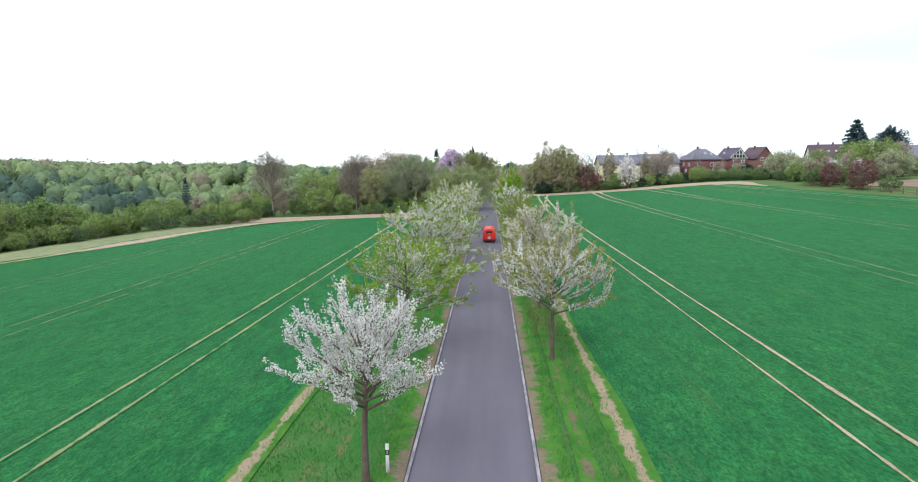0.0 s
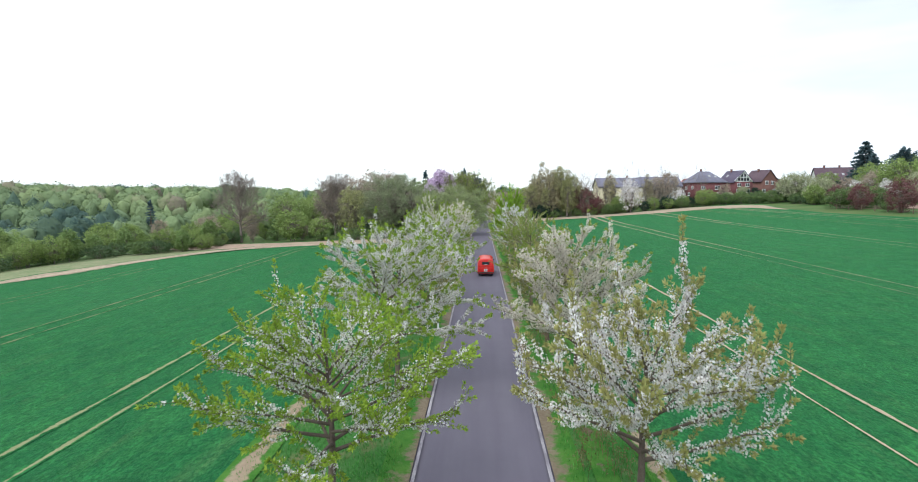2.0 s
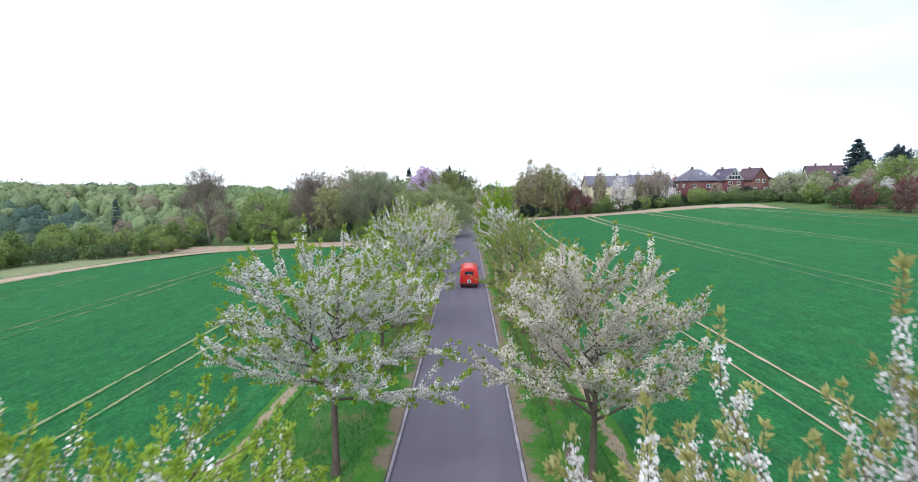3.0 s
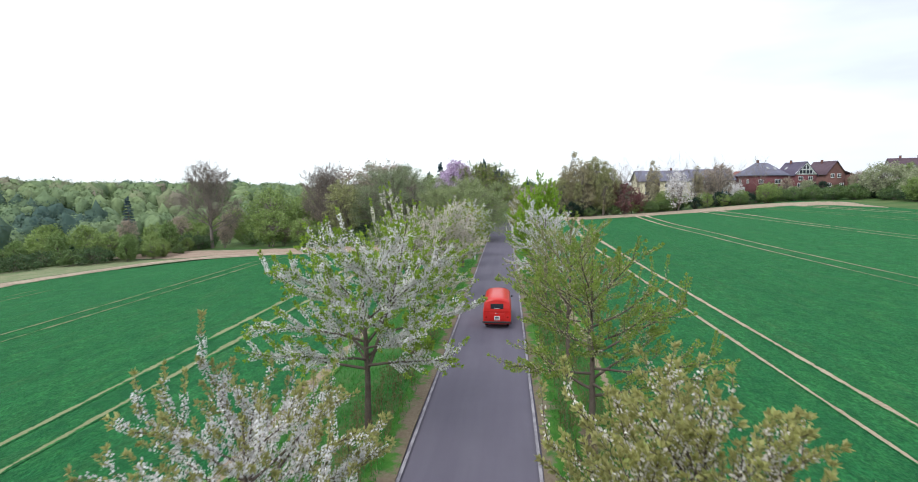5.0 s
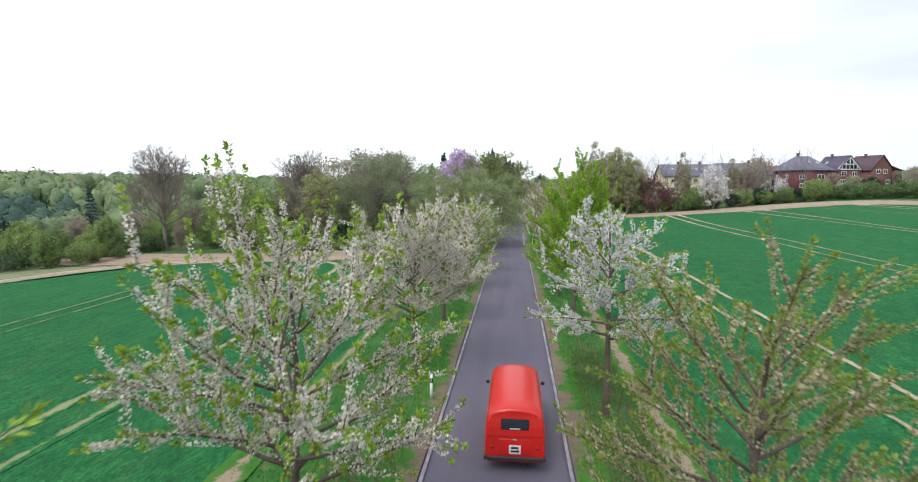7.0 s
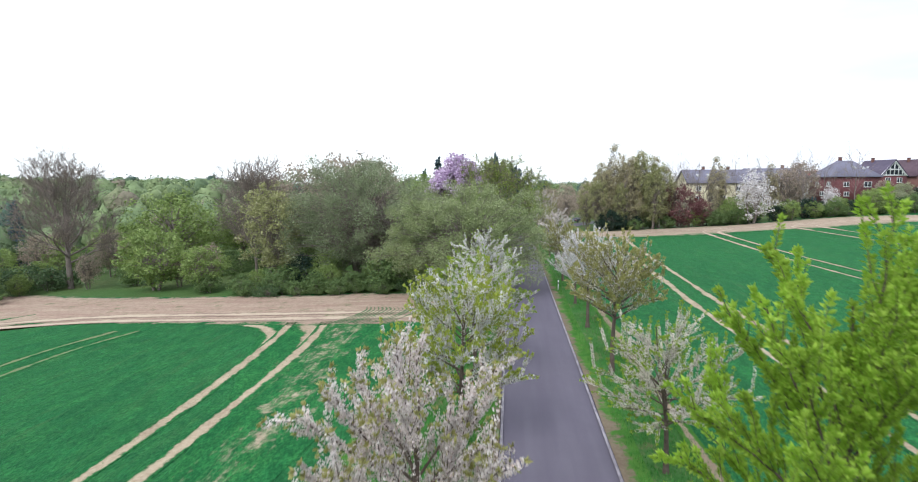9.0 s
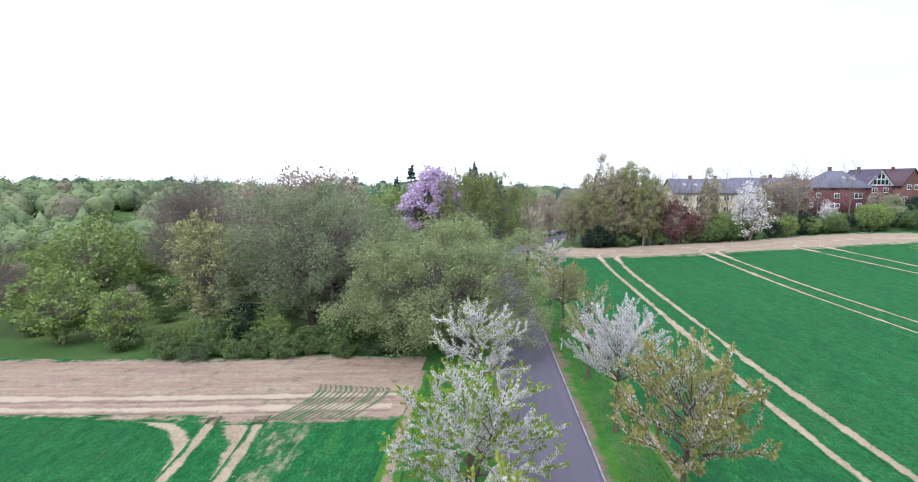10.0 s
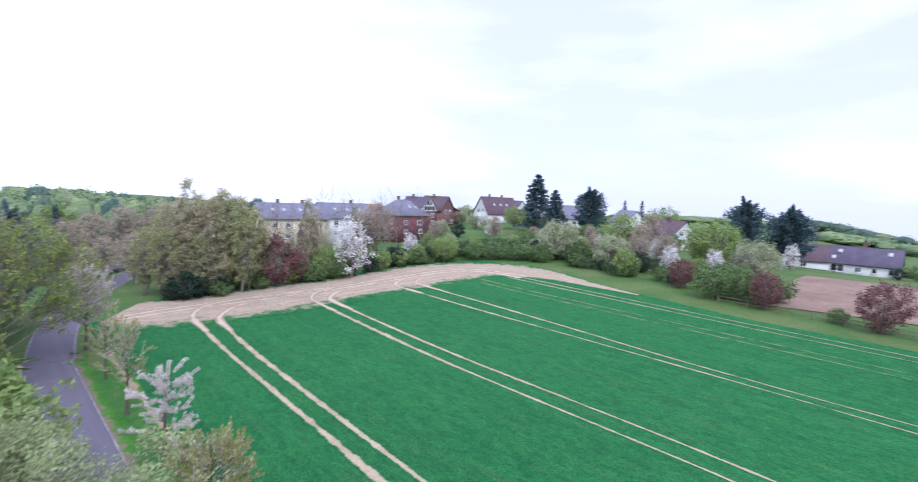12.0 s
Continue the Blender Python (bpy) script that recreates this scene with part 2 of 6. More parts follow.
def forest_mat():
    m, nt, bs = node_mat("hazed_far_canopy")
    at = nt.nodes.new("ShaderNodeAttribute")
    at.attribute_name = "tint"
    r = nt.nodes.new("ShaderNodeValToRGB")
    e = r.color_ramp.elements
    # leaf greens lifted and shifted to blue-grey: distance haze put into the colour
    e[0].color, e[1].color = (0.066, 0.112, 0.10, 1), (0.25, 0.215, 0.16, 1)
    for pos, c in ((0.12, (0.070, 0.118, 0.10)), (0.17, (0.150, 0.215, 0.115)), (0.50, (0.205, 0.275, 0.135)),
                   (0.78, (0.27, 0.335, 0.155)), (0.90, (0.26, 0.235, 0.165))):
        k = e.new(pos)
        k.color = (*c, 1)
    nt.links.new(at.outputs["Fac"], r.inputs["Fac"])
    g = nt.nodes.new("ShaderNodeNewGeometry")
    dark = maths(nt, "MULTIPLY", g.outputs["Random Per Island"], 0.55)
    col = mix_rgb(nt, dark, r.outputs["Color"], (0.11, 0.155, 0.08))
    nt.links.new(col, bs.inputs["Base Color"])
    bs.inputs["Roughness"].default_value = 0.8
    bs.inputs["Specular IOR Level"].default_value = 0.15
    return m


def glass_mat():
    m, nt, bs = node_mat("dark_window_glass")
    bs.inputs["Base Color"].default_value = (0.03, 0.035, 0.045, 1)
    bs.inputs["Roughness"].default_value = 0.08
    return m


def paint(name, col, rough=0.4, coat=0.0, metallic=0.0):
    return surface(name, col, tuple(x * 0.93 for x in col), 1.5, 40.0, rough, 0.0, 0.0, tuple(x * 0.86 for x in col), metallic, coat)


M = dict(
    crop=field_mat(), asphalt=asphalt_mat(), line=line_mat(), forest=forest_mat(), glass=glass_mat(),
    tram_worn=track_mat("half_overgrown_tramline", 0.60, 0.40, False, (0.19, 0.25, 0.10), 0.30, 0.45),
    tram_faint=track_mat("overgrown_faint_tramline", 0.55, 0.45, False, (0.07, 0.17, 0.05), 0.30, 0.5),
    rut_grass=track_mat("worn_grassy_strip", 0.6, 0.6, True, (0.30, 0.24, 0.17), 0.35, 0.5),
    tram=track_mat("tramline_soil", 0.50, 0.16, False, None, 0.44, 0.40), tram_thin=track_mat("overgrown_tramline_soil", 0.45, 0.28, False, None, 0.36, 0.45), head=track_mat("headland_soil", 0.30, 0.16, False, (0.37, 0.265, 0.21), 0.70, 0.30, 0.5, 0.5), thin_crop=track_mat("thin_patchy_crop", 0.60, 1.0, False, None, -0.20, 0.9, 0.6, 1.5, None, (1.3, 0.4, 1.0)),
    stubble=track_mat("headland_pink_soil", 0.20, 0.22, False, (0.345, 0.205, 0.18), 0.94, 0.16, 0.75, 1.1, None, (0.25, 1.4, 1.0)),
    bare=track_mat("verge_bare_soil", 0.55, 0.42, True, (0.27, 0.205, 0.145)), shoulder=track_mat("road_shoulder", 0.75, 0.75, True, (0.075, 0.058, 0.042), 0.45, 0.45),
    ditch=track_mat("damp_ditch_earth", 0.80, 1.25, True, (0.020, 0.010, 0.004), 0.42, 0.40, 0.0, 0.45),
    ground=surface("rough_grassland", (0.065, 0.135, 0.030), (0.130, 0.165, 0.055), 0.12, 2.5, 0.95, 0.5, 0.05, (0.035, 0.090, 0.020)),
    verge=verge_mat(),
    meadow=surface("pale_rough_meadow", (0.22, 0.235, 0.12), (0.11, 0.185, 0.065), 0.6, 3.5, 0.95, 0.4, 0.05, (0.33, 0.29, 0.19)),
    rut=track_mat("pale_wheel_rut", 0.55, 0.45, False, (0.56, 0.46, 0.35), 0.50, 0.5, 0.0, 0.6, (0.37, 0.27, 0.215)),
    drill=surface("thin_wheat_row", (0.045, 0.16, 0.055), (0.26, 0.21, 0.15), 1.6, 9.0, 0.95, 0.4, 0.04, (0.10, 0.15, 0.06)),
    plough=surface("ploughed_plot", (0.24, 0.155, 0.125), (0.33, 0.235, 0.18), 0.25, 2.0, 0.95, 0.8, 0.12, (0.17, 0.11, 0.085)),
    blade=leafy("grass_blades", (0.045, 0.195, 0.034), (0.10, 0.29, 0.055), (0.24, 0.26, 0.12)),
    wheat=leafy("wheat_blades", (0.026, 0.145, 0.040), (0.055, 0.235, 0.066)),
    dry=leafy("dry_stems", (0.13, 0.095, 0.045), (0.24, 0.19, 0.09), (0.10, 0.15, 0.04)),
    bark=surface("cherry_bark", (0.115, 0.085, 0.070), (0.17, 0.135, 0.11), 3.0, 30.0, 0.9, 0.5, 0.02),
    bark_grey=surface("grey_bark", (0.20, 0.165, 0.145), (0.28, 0.24, 0.21), 1.0, 12.0, 0.95, 0.5, 0.03),
    white=leafy("white_blossom", (0.66, 0.62, 0.62), (0.86, 0.84, 0.84), (0.70, 0.60, 0.55)),
    cream=leafy("cream_blossom", (0.62, 0.56, 0.49), (0.82, 0.77, 0.71), (0.54, 0.46, 0.36)),
    pink=leafy("pink_white_blossom", (0.66, 0.57, 0.55), (0.82, 0.76, 0.73), (0.52, 0.39, 0.34)),
    hawthorn=leafy("cream_green_blossom", (0.27, 0.31, 0.15), (0.50, 0.50, 0.36), (0.20, 0.27, 0.10)),
    fading=leafy("fading_blossom", (0.36, 0.32, 0.17), (0.51, 0.46, 0.29), (0.65, 0.59, 0.48)),
    lilac=leafy("lilac_blossom", (0.50, 0.36, 0.55), (0.76, 0.62, 0.79), (0.84, 0.78, 0.86)),
    leaf=leafy("fresh_leaf", (0.21, 0.33, 0.030), (0.37, 0.48, 0.070)),
    leaf_olive=leafy("olive_green_leaf", (0.20, 0.29, 0.045), (0.32, 0.40, 0.085), (0.45, 0.33, 0.17)),
    leaf_bright=leafy("bright_spring_leaf", (0.27, 0.44, 0.040), (0.44, 0.60, 0.09), None, 0.6, 0.42),
    leaf_brown=leafy("bronze_young_leaf", (0.31, 0.31, 0.10), (0.44, 0.41, 0.17), (0.31, 0.36, 0.11)),
    leaf_yellow=leafy("yellow_green_leaf", (0.30, 0.38, 0.05), (0.48, 0.52, 0.11)),
    willow=leafy("grey_green_willow_leaf", (0.19, 0.23, 0.125), (0.31, 0.36, 0.205), (0.37, 0.40, 0.27), 0.6, 0.28),
    willow_light=leafy("yellow_green_willow_leaf", (0.23, 0.28, 0.12), (0.36, 0.41, 0.20), (0.42, 0.46, 0.27), 0.6, 0.28),
    wood_green=leafy("woodland_leaf", (0.17, 0.24, 0.075), (0.30, 0.38, 0.14)),
    bramble=leafy("bramble_leaf", (0.055, 0.10, 0.045), (0.13, 0.20, 0.085), (0.10, 0.08, 0.045)),
    birch=leafy("young_birch_leaf", (0.15, 0.235, 0.075), (0.27, 0.37, 0.13), (0.30, 0.36, 0.17)),
    bush=leafy("dark_shrub_leaf", (0.095, 0.155, 0.058), (0.20, 0.28, 0.10)),
    wood_olive=leafy("olive_young_leaf", (0.28, 0.29, 0.12), (0.41, 0.42, 0.20), (0.51, 0.48, 0.33)),
    wood_light=leafy("light_woodland_leaf", (0.19, 0.275, 0.08), (0.32, 0.40, 0.135)),
    wood_brown=leafy("budding_brown_leaf", (0.33, 0.26, 0.20), (0.47, 0.39, 0.32), (0.34, 0.35, 0.21)),
    dark=leafy("dark_evergreen_leaf", (0.018, 0.040, 0.030), (0.040, 0.070, 0.045), None, 0.6, 0.1),
    needle=leafy("blue_green_needles", (0.060, 0.102, 0.118), (0.108, 0.160, 0.176), None, 0.6, 0.1),
    wine=leafy("wine_red_leaf", (0.15, 0.064, 0.068), (0.24, 0.115, 0.115), None, 0.6, 0.2),
    red=paint("red_van_paint", (0.64, 0.010, 0.006), 0.42, 0.25), rubber=paint("black_rubber", (0.02, 0.02, 0.02), 0.8),
    bumper=paint("dark_bumper", (0.035, 0.033, 0.035), 0.5), chrome=paint("chrome", (0.7, 0.7, 0.72), 0.2, 0.0, 1.0),
    white_paint=paint("white_paint", (0.78, 0.78, 0.78), 0.5), black_paint=paint("black_paint", (0.02, 0.02, 0.02), 0.5),
    lamp=paint("red_lamp_glass", (0.40, 0.02, 0.01), 0.15), reflector=paint("grey_reflector", (0.5, 0.5, 0.52), 0.2),
    brick=surface("red_brick_wall", (0.150, 0.058, 0.066), (0.195, 0.078, 0.080), 0.8, 14.0, 0.9, 0.3, 0.01),
    brown_brick=surface("brown_brick_wall", (0.165, 0.085, 0.075), (0.22, 0.115, 0.098), 0.8, 14.0, 0.9, 0.3, 0.01),
    render_w=surface("white_render_wall", (0.74, 0.73, 0.71), (0.66, 0.65, 0.63), 0.5, 10.0, 0.9, 0.1, 0.005),
    render_y=surface("cream_render_wall", (0.66, 0.60, 0.42), (0.60, 0.54, 0.38), 0.5, 10.0, 0.9, 0.1, 0.005),
    roof_grey=surface("grey_roof_tiles", (0.17, 0.165, 0.225), (0.21, 0.205, 0.27), 0.6, 8.0, 0.7, 0.4, 0.03),
    roof_dark=surface("dark_roof_tiles", (0.085, 0.068, 0.110), (0.12, 0.098, 0.145), 0.6, 8.0, 0.7, 0.4, 0.03),
    roof_brown=surface("brown_roof_tiles", (0.100, 0.064, 0.082), (0.132, 0.086, 0.106), 0.6, 8.0, 0.8, 0.4, 0.03),
    roof_red=surface("red_roof_tiles", (0.27, 0.085, 0.075), (0.33, 0.115, 0.095), 0.6, 8.0, 0.8, 0.4, 0.03),
    timber=surface("weathered_timber", (0.16, 0.12, 0.09), (0.22, 0.17, 0.12), 2.0, 20.0, 0.9, 0.3, 0.01),
    car_dark=paint("dark_car_paint", (0.03, 0.035, 0.05), 0.25, 0.6), car_silver=paint("silver_car_paint", (0.55, 0.57, 0.60), 0.25, 0.6),
)


# ---- mesh building ----
class Geo:
    """Collects vertices and faces of one mesh; faces come in batches with an equal number of corners."""

    def __init__(self):
        self.v, self.f, self.n = [], [], 0

    def add(self, verts, faces):
        verts = np.asarray(verts, dtype=np.float32).reshape(-1, 3)
        faces = np.asarray(faces, dtype=np.int32)
        self.v.append(verts)
        self.f.append(faces + self.n)
        self.n += len(verts)
        return self

    def mesh(self, name, material, smooth=False, attribute=None):
        me = bpy.data.meshes.new(name)
        v = np.concatenate(self.v)
        sizes = np.concatenate([np.full(len(f), f.shape[1], np.int32) for f in self.f])
        loops = np.concatenate([f.ravel() for f in self.f])
        me.vertices.add(len(v))
        me.vertices.foreach_set("co", v.ravel())
        me.loops.add(len(loops))
        me.loops.foreach_set("vertex_index", loops)
        me.polygons.add(len(sizes))
        starts = np.concatenate(([0], np.cumsum(sizes)[:-1])).astype(np.int32)
        me.polygons.foreach_set("loop_start", starts)
        me.polygons.foreach_set("loop_total", sizes)
        if smooth:
            me.polygons.foreach_set("use_smooth", np.ones(len(sizes), bool))
        me.materials.append(material)
        me.update(calc_edges=True)
        if attribute:
            a = me.attributes.new(attribute[0], "FLOAT", "POINT")
            a.data.foreach_set("value", np.asarray(attribute[1], np.float32))
        me.validate()
        return me


def part(name, geo, material, parent, label="", smooth=False):
    ob = new(name, geo.mesh(name, material, smooth))
    ob.parent = parent
    if label:
        tagged(ob, label)
    return ob


GROUPS = {"green_shrub": "hedge shrubs", "hazel_shrub": "hazel shrubs", "maple_tree": "light green maples", "hornbeam_tree": "dark green wood trees",
          "budding_tree": "budding trees", "spruce_tree": "spruces", "black_pine": "black pines", "wild_apple_tree": "small green trees", "evergreen_shrub": "evergreen shrubs",
          "blossoming_hawthorn": "hawthorns", "cherry_plum_tree": "cherry plums", "wild_cherry_tree": "tall wild cherries", "tall_ash_tree": "tall slender trees",
          "bare_alder": "bare alders", "purple_plum_shrub": "purple plums", "willow_tree": "willows", "house": "village houses", "blue_cedar": "cedars", "car": "parked cars"}


def thing(name, m, label, category, group=""):
    group = group or GROUPS.get(name, "")
    ob = new(name)
    ob.matrix_basis = m
    return tagged(ob, label, category, group)


def structure(name, geo, material, label="", smooth=False, attribute=None):
    ob = new(name, geo.mesh(name, material, smooth, attribute))
    return tagged(ob, label, kind="structure")


def box(g, c, s, rz=0.0, bevel=0.0):
    """A box by centre and size, its edges cut off by bevel."""
    hx, hy, hz = s[0] / 2, s[1] / 2, s[2] / 2
    cs, sn = math.cos(rz), math.sin(rz)
    if bevel <= 0:
        p = np.array([(x, y, z) for z in (-hz, hz) for y in (-hy, hy) for x in (-hx, hx)])
        f = [(0, 2, 3, 1), (4, 5, 7, 6), (0, 1, 5, 4), (2, 6, 7, 3), (0, 4, 6, 2), (1, 3, 7, 5)]
        q = np.stack([c[0] + p[:, 0] * cs - p[:, 1] * sn, c[1] + p[:, 0] * sn + p[:, 1] * cs, c[2] + p[:, 2]], 1)
        return g.add(q, f)
    b = bevel
    bm = bmesh.new()
    bmesh.ops.create_cube(bm, size=1.0, matrix=Matrix.Diagonal((s[0], s[1], s[2], 1)))
    bmesh.ops.bevel(bm, geom=bm.edges[:], offset=b, segments=2, affect="EDGES", profile=0.6)
    bmesh.ops.triangulate(bm, faces=bm.faces[:])
    p = np.array([w.co[:] for w in bm.verts])
    f = [[w.index for w in t.verts] for t in bm.faces]
    bm.free()
    q = np.stack([c[0] + p[:, 0] * cs - p[:, 1] * sn, c[1] + p[:, 0] * sn + p[:, 1] * cs, c[2] + p[:, 2]], 1)
    return g.add(q, f)


def tube(g, pts, radii, sides=5):
    pts = np.asarray(pts, float)
    n = len(pts)
    radii = np.asarray(radii, float)
    d = np.gradient(pts, axis=0)
    d /= np.linalg.norm(d, axis=1, keepdims=True) + 1e-9
    ref = np.where(np.abs(d[:, 2:3]) > 0.9, [[1.0, 0, 0]], [[0, 0, 1.0]])
    a = np.cross(d, ref)
    a /= np.linalg.norm(a, axis=1, keepdims=True) + 1e-9
    b = np.cross(d, a)
    k = np.arange(sides) * 2 * math.pi / sides
    ring = pts[:, None] + radii[:, None, None] * (np.cos(k)[None, :, None] * a[:, None] + np.sin(k)[None, :, None] * b[:, None])
    i = np.arange(n - 1)[:, None] * sides
    j = np.arange(sides)[None]
    j2 = (j + 1) % sides
    f = np.stack([i + j, i + j2, i + sides + j2, i + sides + j], -1).reshape(-1, 4)
    g.add(ring.reshape(-1, 3), f)


def cylinder(g, c, r, length, axis="x", sides=20, rim=0.0):
    """A drum along x, y or z; rim rounds its edges."""
    h = length / 2
    prof = [(-h, 0.001), (-h, r - rim), (-h + rim, r), (h - rim, r), (h, r - rim), (h, 0.001)] if rim else [(-h, 0.001), (-h, r), (h, r), (h, 0.001)]
    k = np.arange(sides) * 2 * math.pi / sides
    v = []
    for t, q in prof:
        ca, sa = q * np.cos(k), q * np.sin(k)
        tt = np.full(sides, t)
        v.append({"x": np.stack([tt, ca, sa], 1), "y": np.stack([ca, tt, sa], 1), "z": np.stack([ca, sa, tt], 1)}[axis])
    n = len(prof)
    i = np.arange(n - 1)[:, None] * sides
    j = np.arange(sides)[None]
    j2 = (j + 1) % sides
    f = np.stack([i + j, i + j2, i + sides + j2, i + sides + j], -1).reshape(-1, 4)
    g.add(np.concatenate(v) + np.array(c), f)


def frames_of(rng, n, up=0.0):
    """n random right-angled pairs of axes; up leans the faces' normals to the sky."""
    nrm = rng.normal(size=(n, 3))
    nrm[:, 2] = nrm[:, 2] + up * 1.5
    nrm /= np.linalg.norm(nrm, axis=1, keepdims=True)
    a = np.cross(nrm, rng.normal(size=(n, 3)))
    a /= np.linalg.norm(a, axis=1, keepdims=True) + 1e-9
    return a, np.cross(nrm, a), nrm


def leaves(g, rng, c, length, width=0.5, up=0.3, along=None, simple=False):
    """Kite-shaped leaves folded a little at the midrib."""
    n = len(c)
    if not n:
        return
    a, b, nrm = frames_of(rng, n, up)
    if along is not None:
        a = a * 0.5 + along
        a /= np.linalg.norm(a, axis=1, keepdims=True)
        b = np.cross(nrm, a)
        b /= np.linalg.norm(b, axis=1, keepdims=True) + 1e-9
    ln = (length * rng.uniform(0.6, 1.3, n))[:, None]
    w = ln * width * 0.5
    if simple:
        v = np.stack([c - b * w * 1.2, c + b * w * 1.2, c + a * ln], 1)
        g.add(v.reshape(-1, 3), np.arange(n * 3).reshape(n, 3))
        return
    v = np.stack([c, c + a * ln * 0.45 + b * w + nrm * w * 0.4, c + a * ln, c + a * ln * 0.45 - b * w + nrm * w * 0.4], 1)
    i = np.arange(n)[:, None] * 4
    g.add(v.reshape(-1, 3), np.concatenate([i + [0, 1, 2], i + [0, 2, 3]]))


def limb(rng, p, d, length, n, up=0.0, wob=0.12):
    """A bending branch as a row of points."""
    pts = [np.array(p, float)]
    d = np.array(d, float)
    for _ in range(n):
        d = d + rng.normal(size=3) * wob + np.array([0, 0, up])
        d /= np.linalg.norm(d)
        pts.append(pts[-1] + d * length / n)
    return np.array(pts)


def samples(pts, t0, t1, step, rng, off, bunch=0.0):
    """Points strewn along a branch between two fractions of its length, at most off from it, and the branch's direction there."""
    seg = np.linalg.norm(np.diff(pts, axis=0), axis=1)
    cum = np.concatenate(([0], np.cumsum(seg)))
    m = max(1, int((t1 - t0) * cum[-1] / step))
    s = rng.uniform(t0, t1, m) * cum[-1]
    if bunch:
        s = np.clip(np.round(s / bunch) * bunch + rng.normal(size=m) * bunch * 0.16, t0 * cum[-1], t1 * cum[-1])
    q = np.stack([np.interp(s, cum, pts[:, i]) for i in range(3)], 1)
    idx = np.clip(np.searchsorted(cum, s) - 1, 0, len(seg) - 1)
    dirs = np.diff(pts, axis=0)[idx]
    dirs /= np.linalg.norm(dirs, axis=1, keepdims=True)
    return q + rng.normal(size=q.shape) * off, dirs


# ---- lie of the land ----
ROAD = [(0, -90), (0, 60), (0, 168), (0.6, 182), (3.6, 200), (9.5, 218), (17, 234), (26, 249), (38, 262), (55, 275), (80, 288)]


def smooth(a, b, x):
    t = np.clip((x - a) / (b - a), 0, 1)
    return t * t * (3 - 2 * t)


def road_x(y):
    return np.interp(y, [p[1] for p in ROAD[:9]], [p[0] for p in ROAD[:9]])


def land(x, y):
    """Height of the ground: level at the road, rising to the village on one side, falling to the wooded valley on the other."""
    x, y = np.asarray(x, float), np.asarray(y, float)
    s = x - road_x(y) * (1 - smooth(30, 80, x))
    r = np.maximum(s - 4, 0)
    right = np.where(r < 81, 0.03 * r + 0.0004 * r * r, 5.05 + 0.06 * (r - 81))
    right = np.minimum(right, 9.5 + 0.004 * np.maximum(r - 155, 0))
    right = right - 14 * smooth(400, 640, r)
    l = np.maximum(-s - 4, 0)
    left = -0.04 * np.minimum(l, 58)
    valley = smooth(58, 150, l)
    left = left - 9.5 * valley
    d = np.hypot(x + 20, y - 100)
    bearing = np.arctan2(x + 20, np.maximum(y - 100, 1))
    ridge = smooth(120, 285, d) * (1 - 0.75 * smooth(330, 620, d))
    peak = 16.0 + 5.0 * smooth(0.7, 1.05, -bearing)
    hill = np.where(y < 100, peak * ridge * (x < 0) * smooth(-400, 0, y), peak * ridge * (1 - 0.75 * smooth(-0.5, 0.1, bearing)))
    hill = hill * (1 - 0.95 * smooth(30, 80, x))
    north = -2.2 * smooth(222, 300, y) * smooth(-60, -10, x) * (1 - smooth(20, 50, s))
    north = north - 8 * smooth(300, 380, y) * smooth(30, 90, x)
    ditch = -0.10 * np.exp(-((s - 4.9) / 0.45) ** 2) - 0.05 * np.exp(-((s + 5.6) / 0.8) ** 2)
    bank = 0.05 * smooth(2.4, 3.2, np.abs(s)) * (1 - smooth(3.6, 4.4, np.abs(s)))
    east = -8.0 * smooth(110, 205, x) * (1 - smooth(160, 230, y))
    far = -30 * smooth(400, 950, np.hypot(x, y - 100))
    return right + left + hill + north + ditch + bank + east + far


def zz(x, y):
    return float(land(x, y))


def grid_axis(marks):
    """Marks of (from, to, step) joined to one rising axis."""
    out = []
    for a, b, st in marks:
        out += list(np.arange(a, b, st))
    return np.array(sorted(set(np.round(out + [marks[-1][1]], 4))))


def sheet(name, xs, ys, material, lift, label, fx=None):
    """A ground sheet over a grid; fx turns the grid's (u, y) into x."""
    X, Y = np.meshgrid(xs, ys)
    if fx:
        X = fx(X, Y)
    Z = land(X, Y) + lift
    n, m = X.shape
    i = np.arange(n - 1)[:, None] * m
    j = np.arange(m - 1)[None]
    f = np.stack([i + j, i + j + 1, i + m + j + 1, i + m + j], -1).reshape(-1, 4)
    return structure(name, Geo().add(np.stack([X, Y, Z], -1).reshape(-1, 3), f), material, label, True)


def spline(pts, step=1.0):
    """A smooth row of points through pts, about step apart."""
    p = np.array(pts, float)
    p = np.vstack([2 * p[0] - p[1], p, 2 * p[-1] - p[-2]])
    out = []
    for k in range(1, len(p) - 2):
        n = max(2, int(np.linalg.norm(p[k + 1] - p[k]) / step))
        t = np.arange(n)[:, None] / n
        a, b, c, d = p[k - 1], p[k], p[k + 1], p[k + 2]
        out.append(0.5 * (2 * b + (c - a) * t + (2 * a - 5 * b + 4 * c - d) * t ** 2 + (3 * b - a - 3 * c + d) * t ** 3))
    out.append(p[-2][None])
    return np.vstack(out)


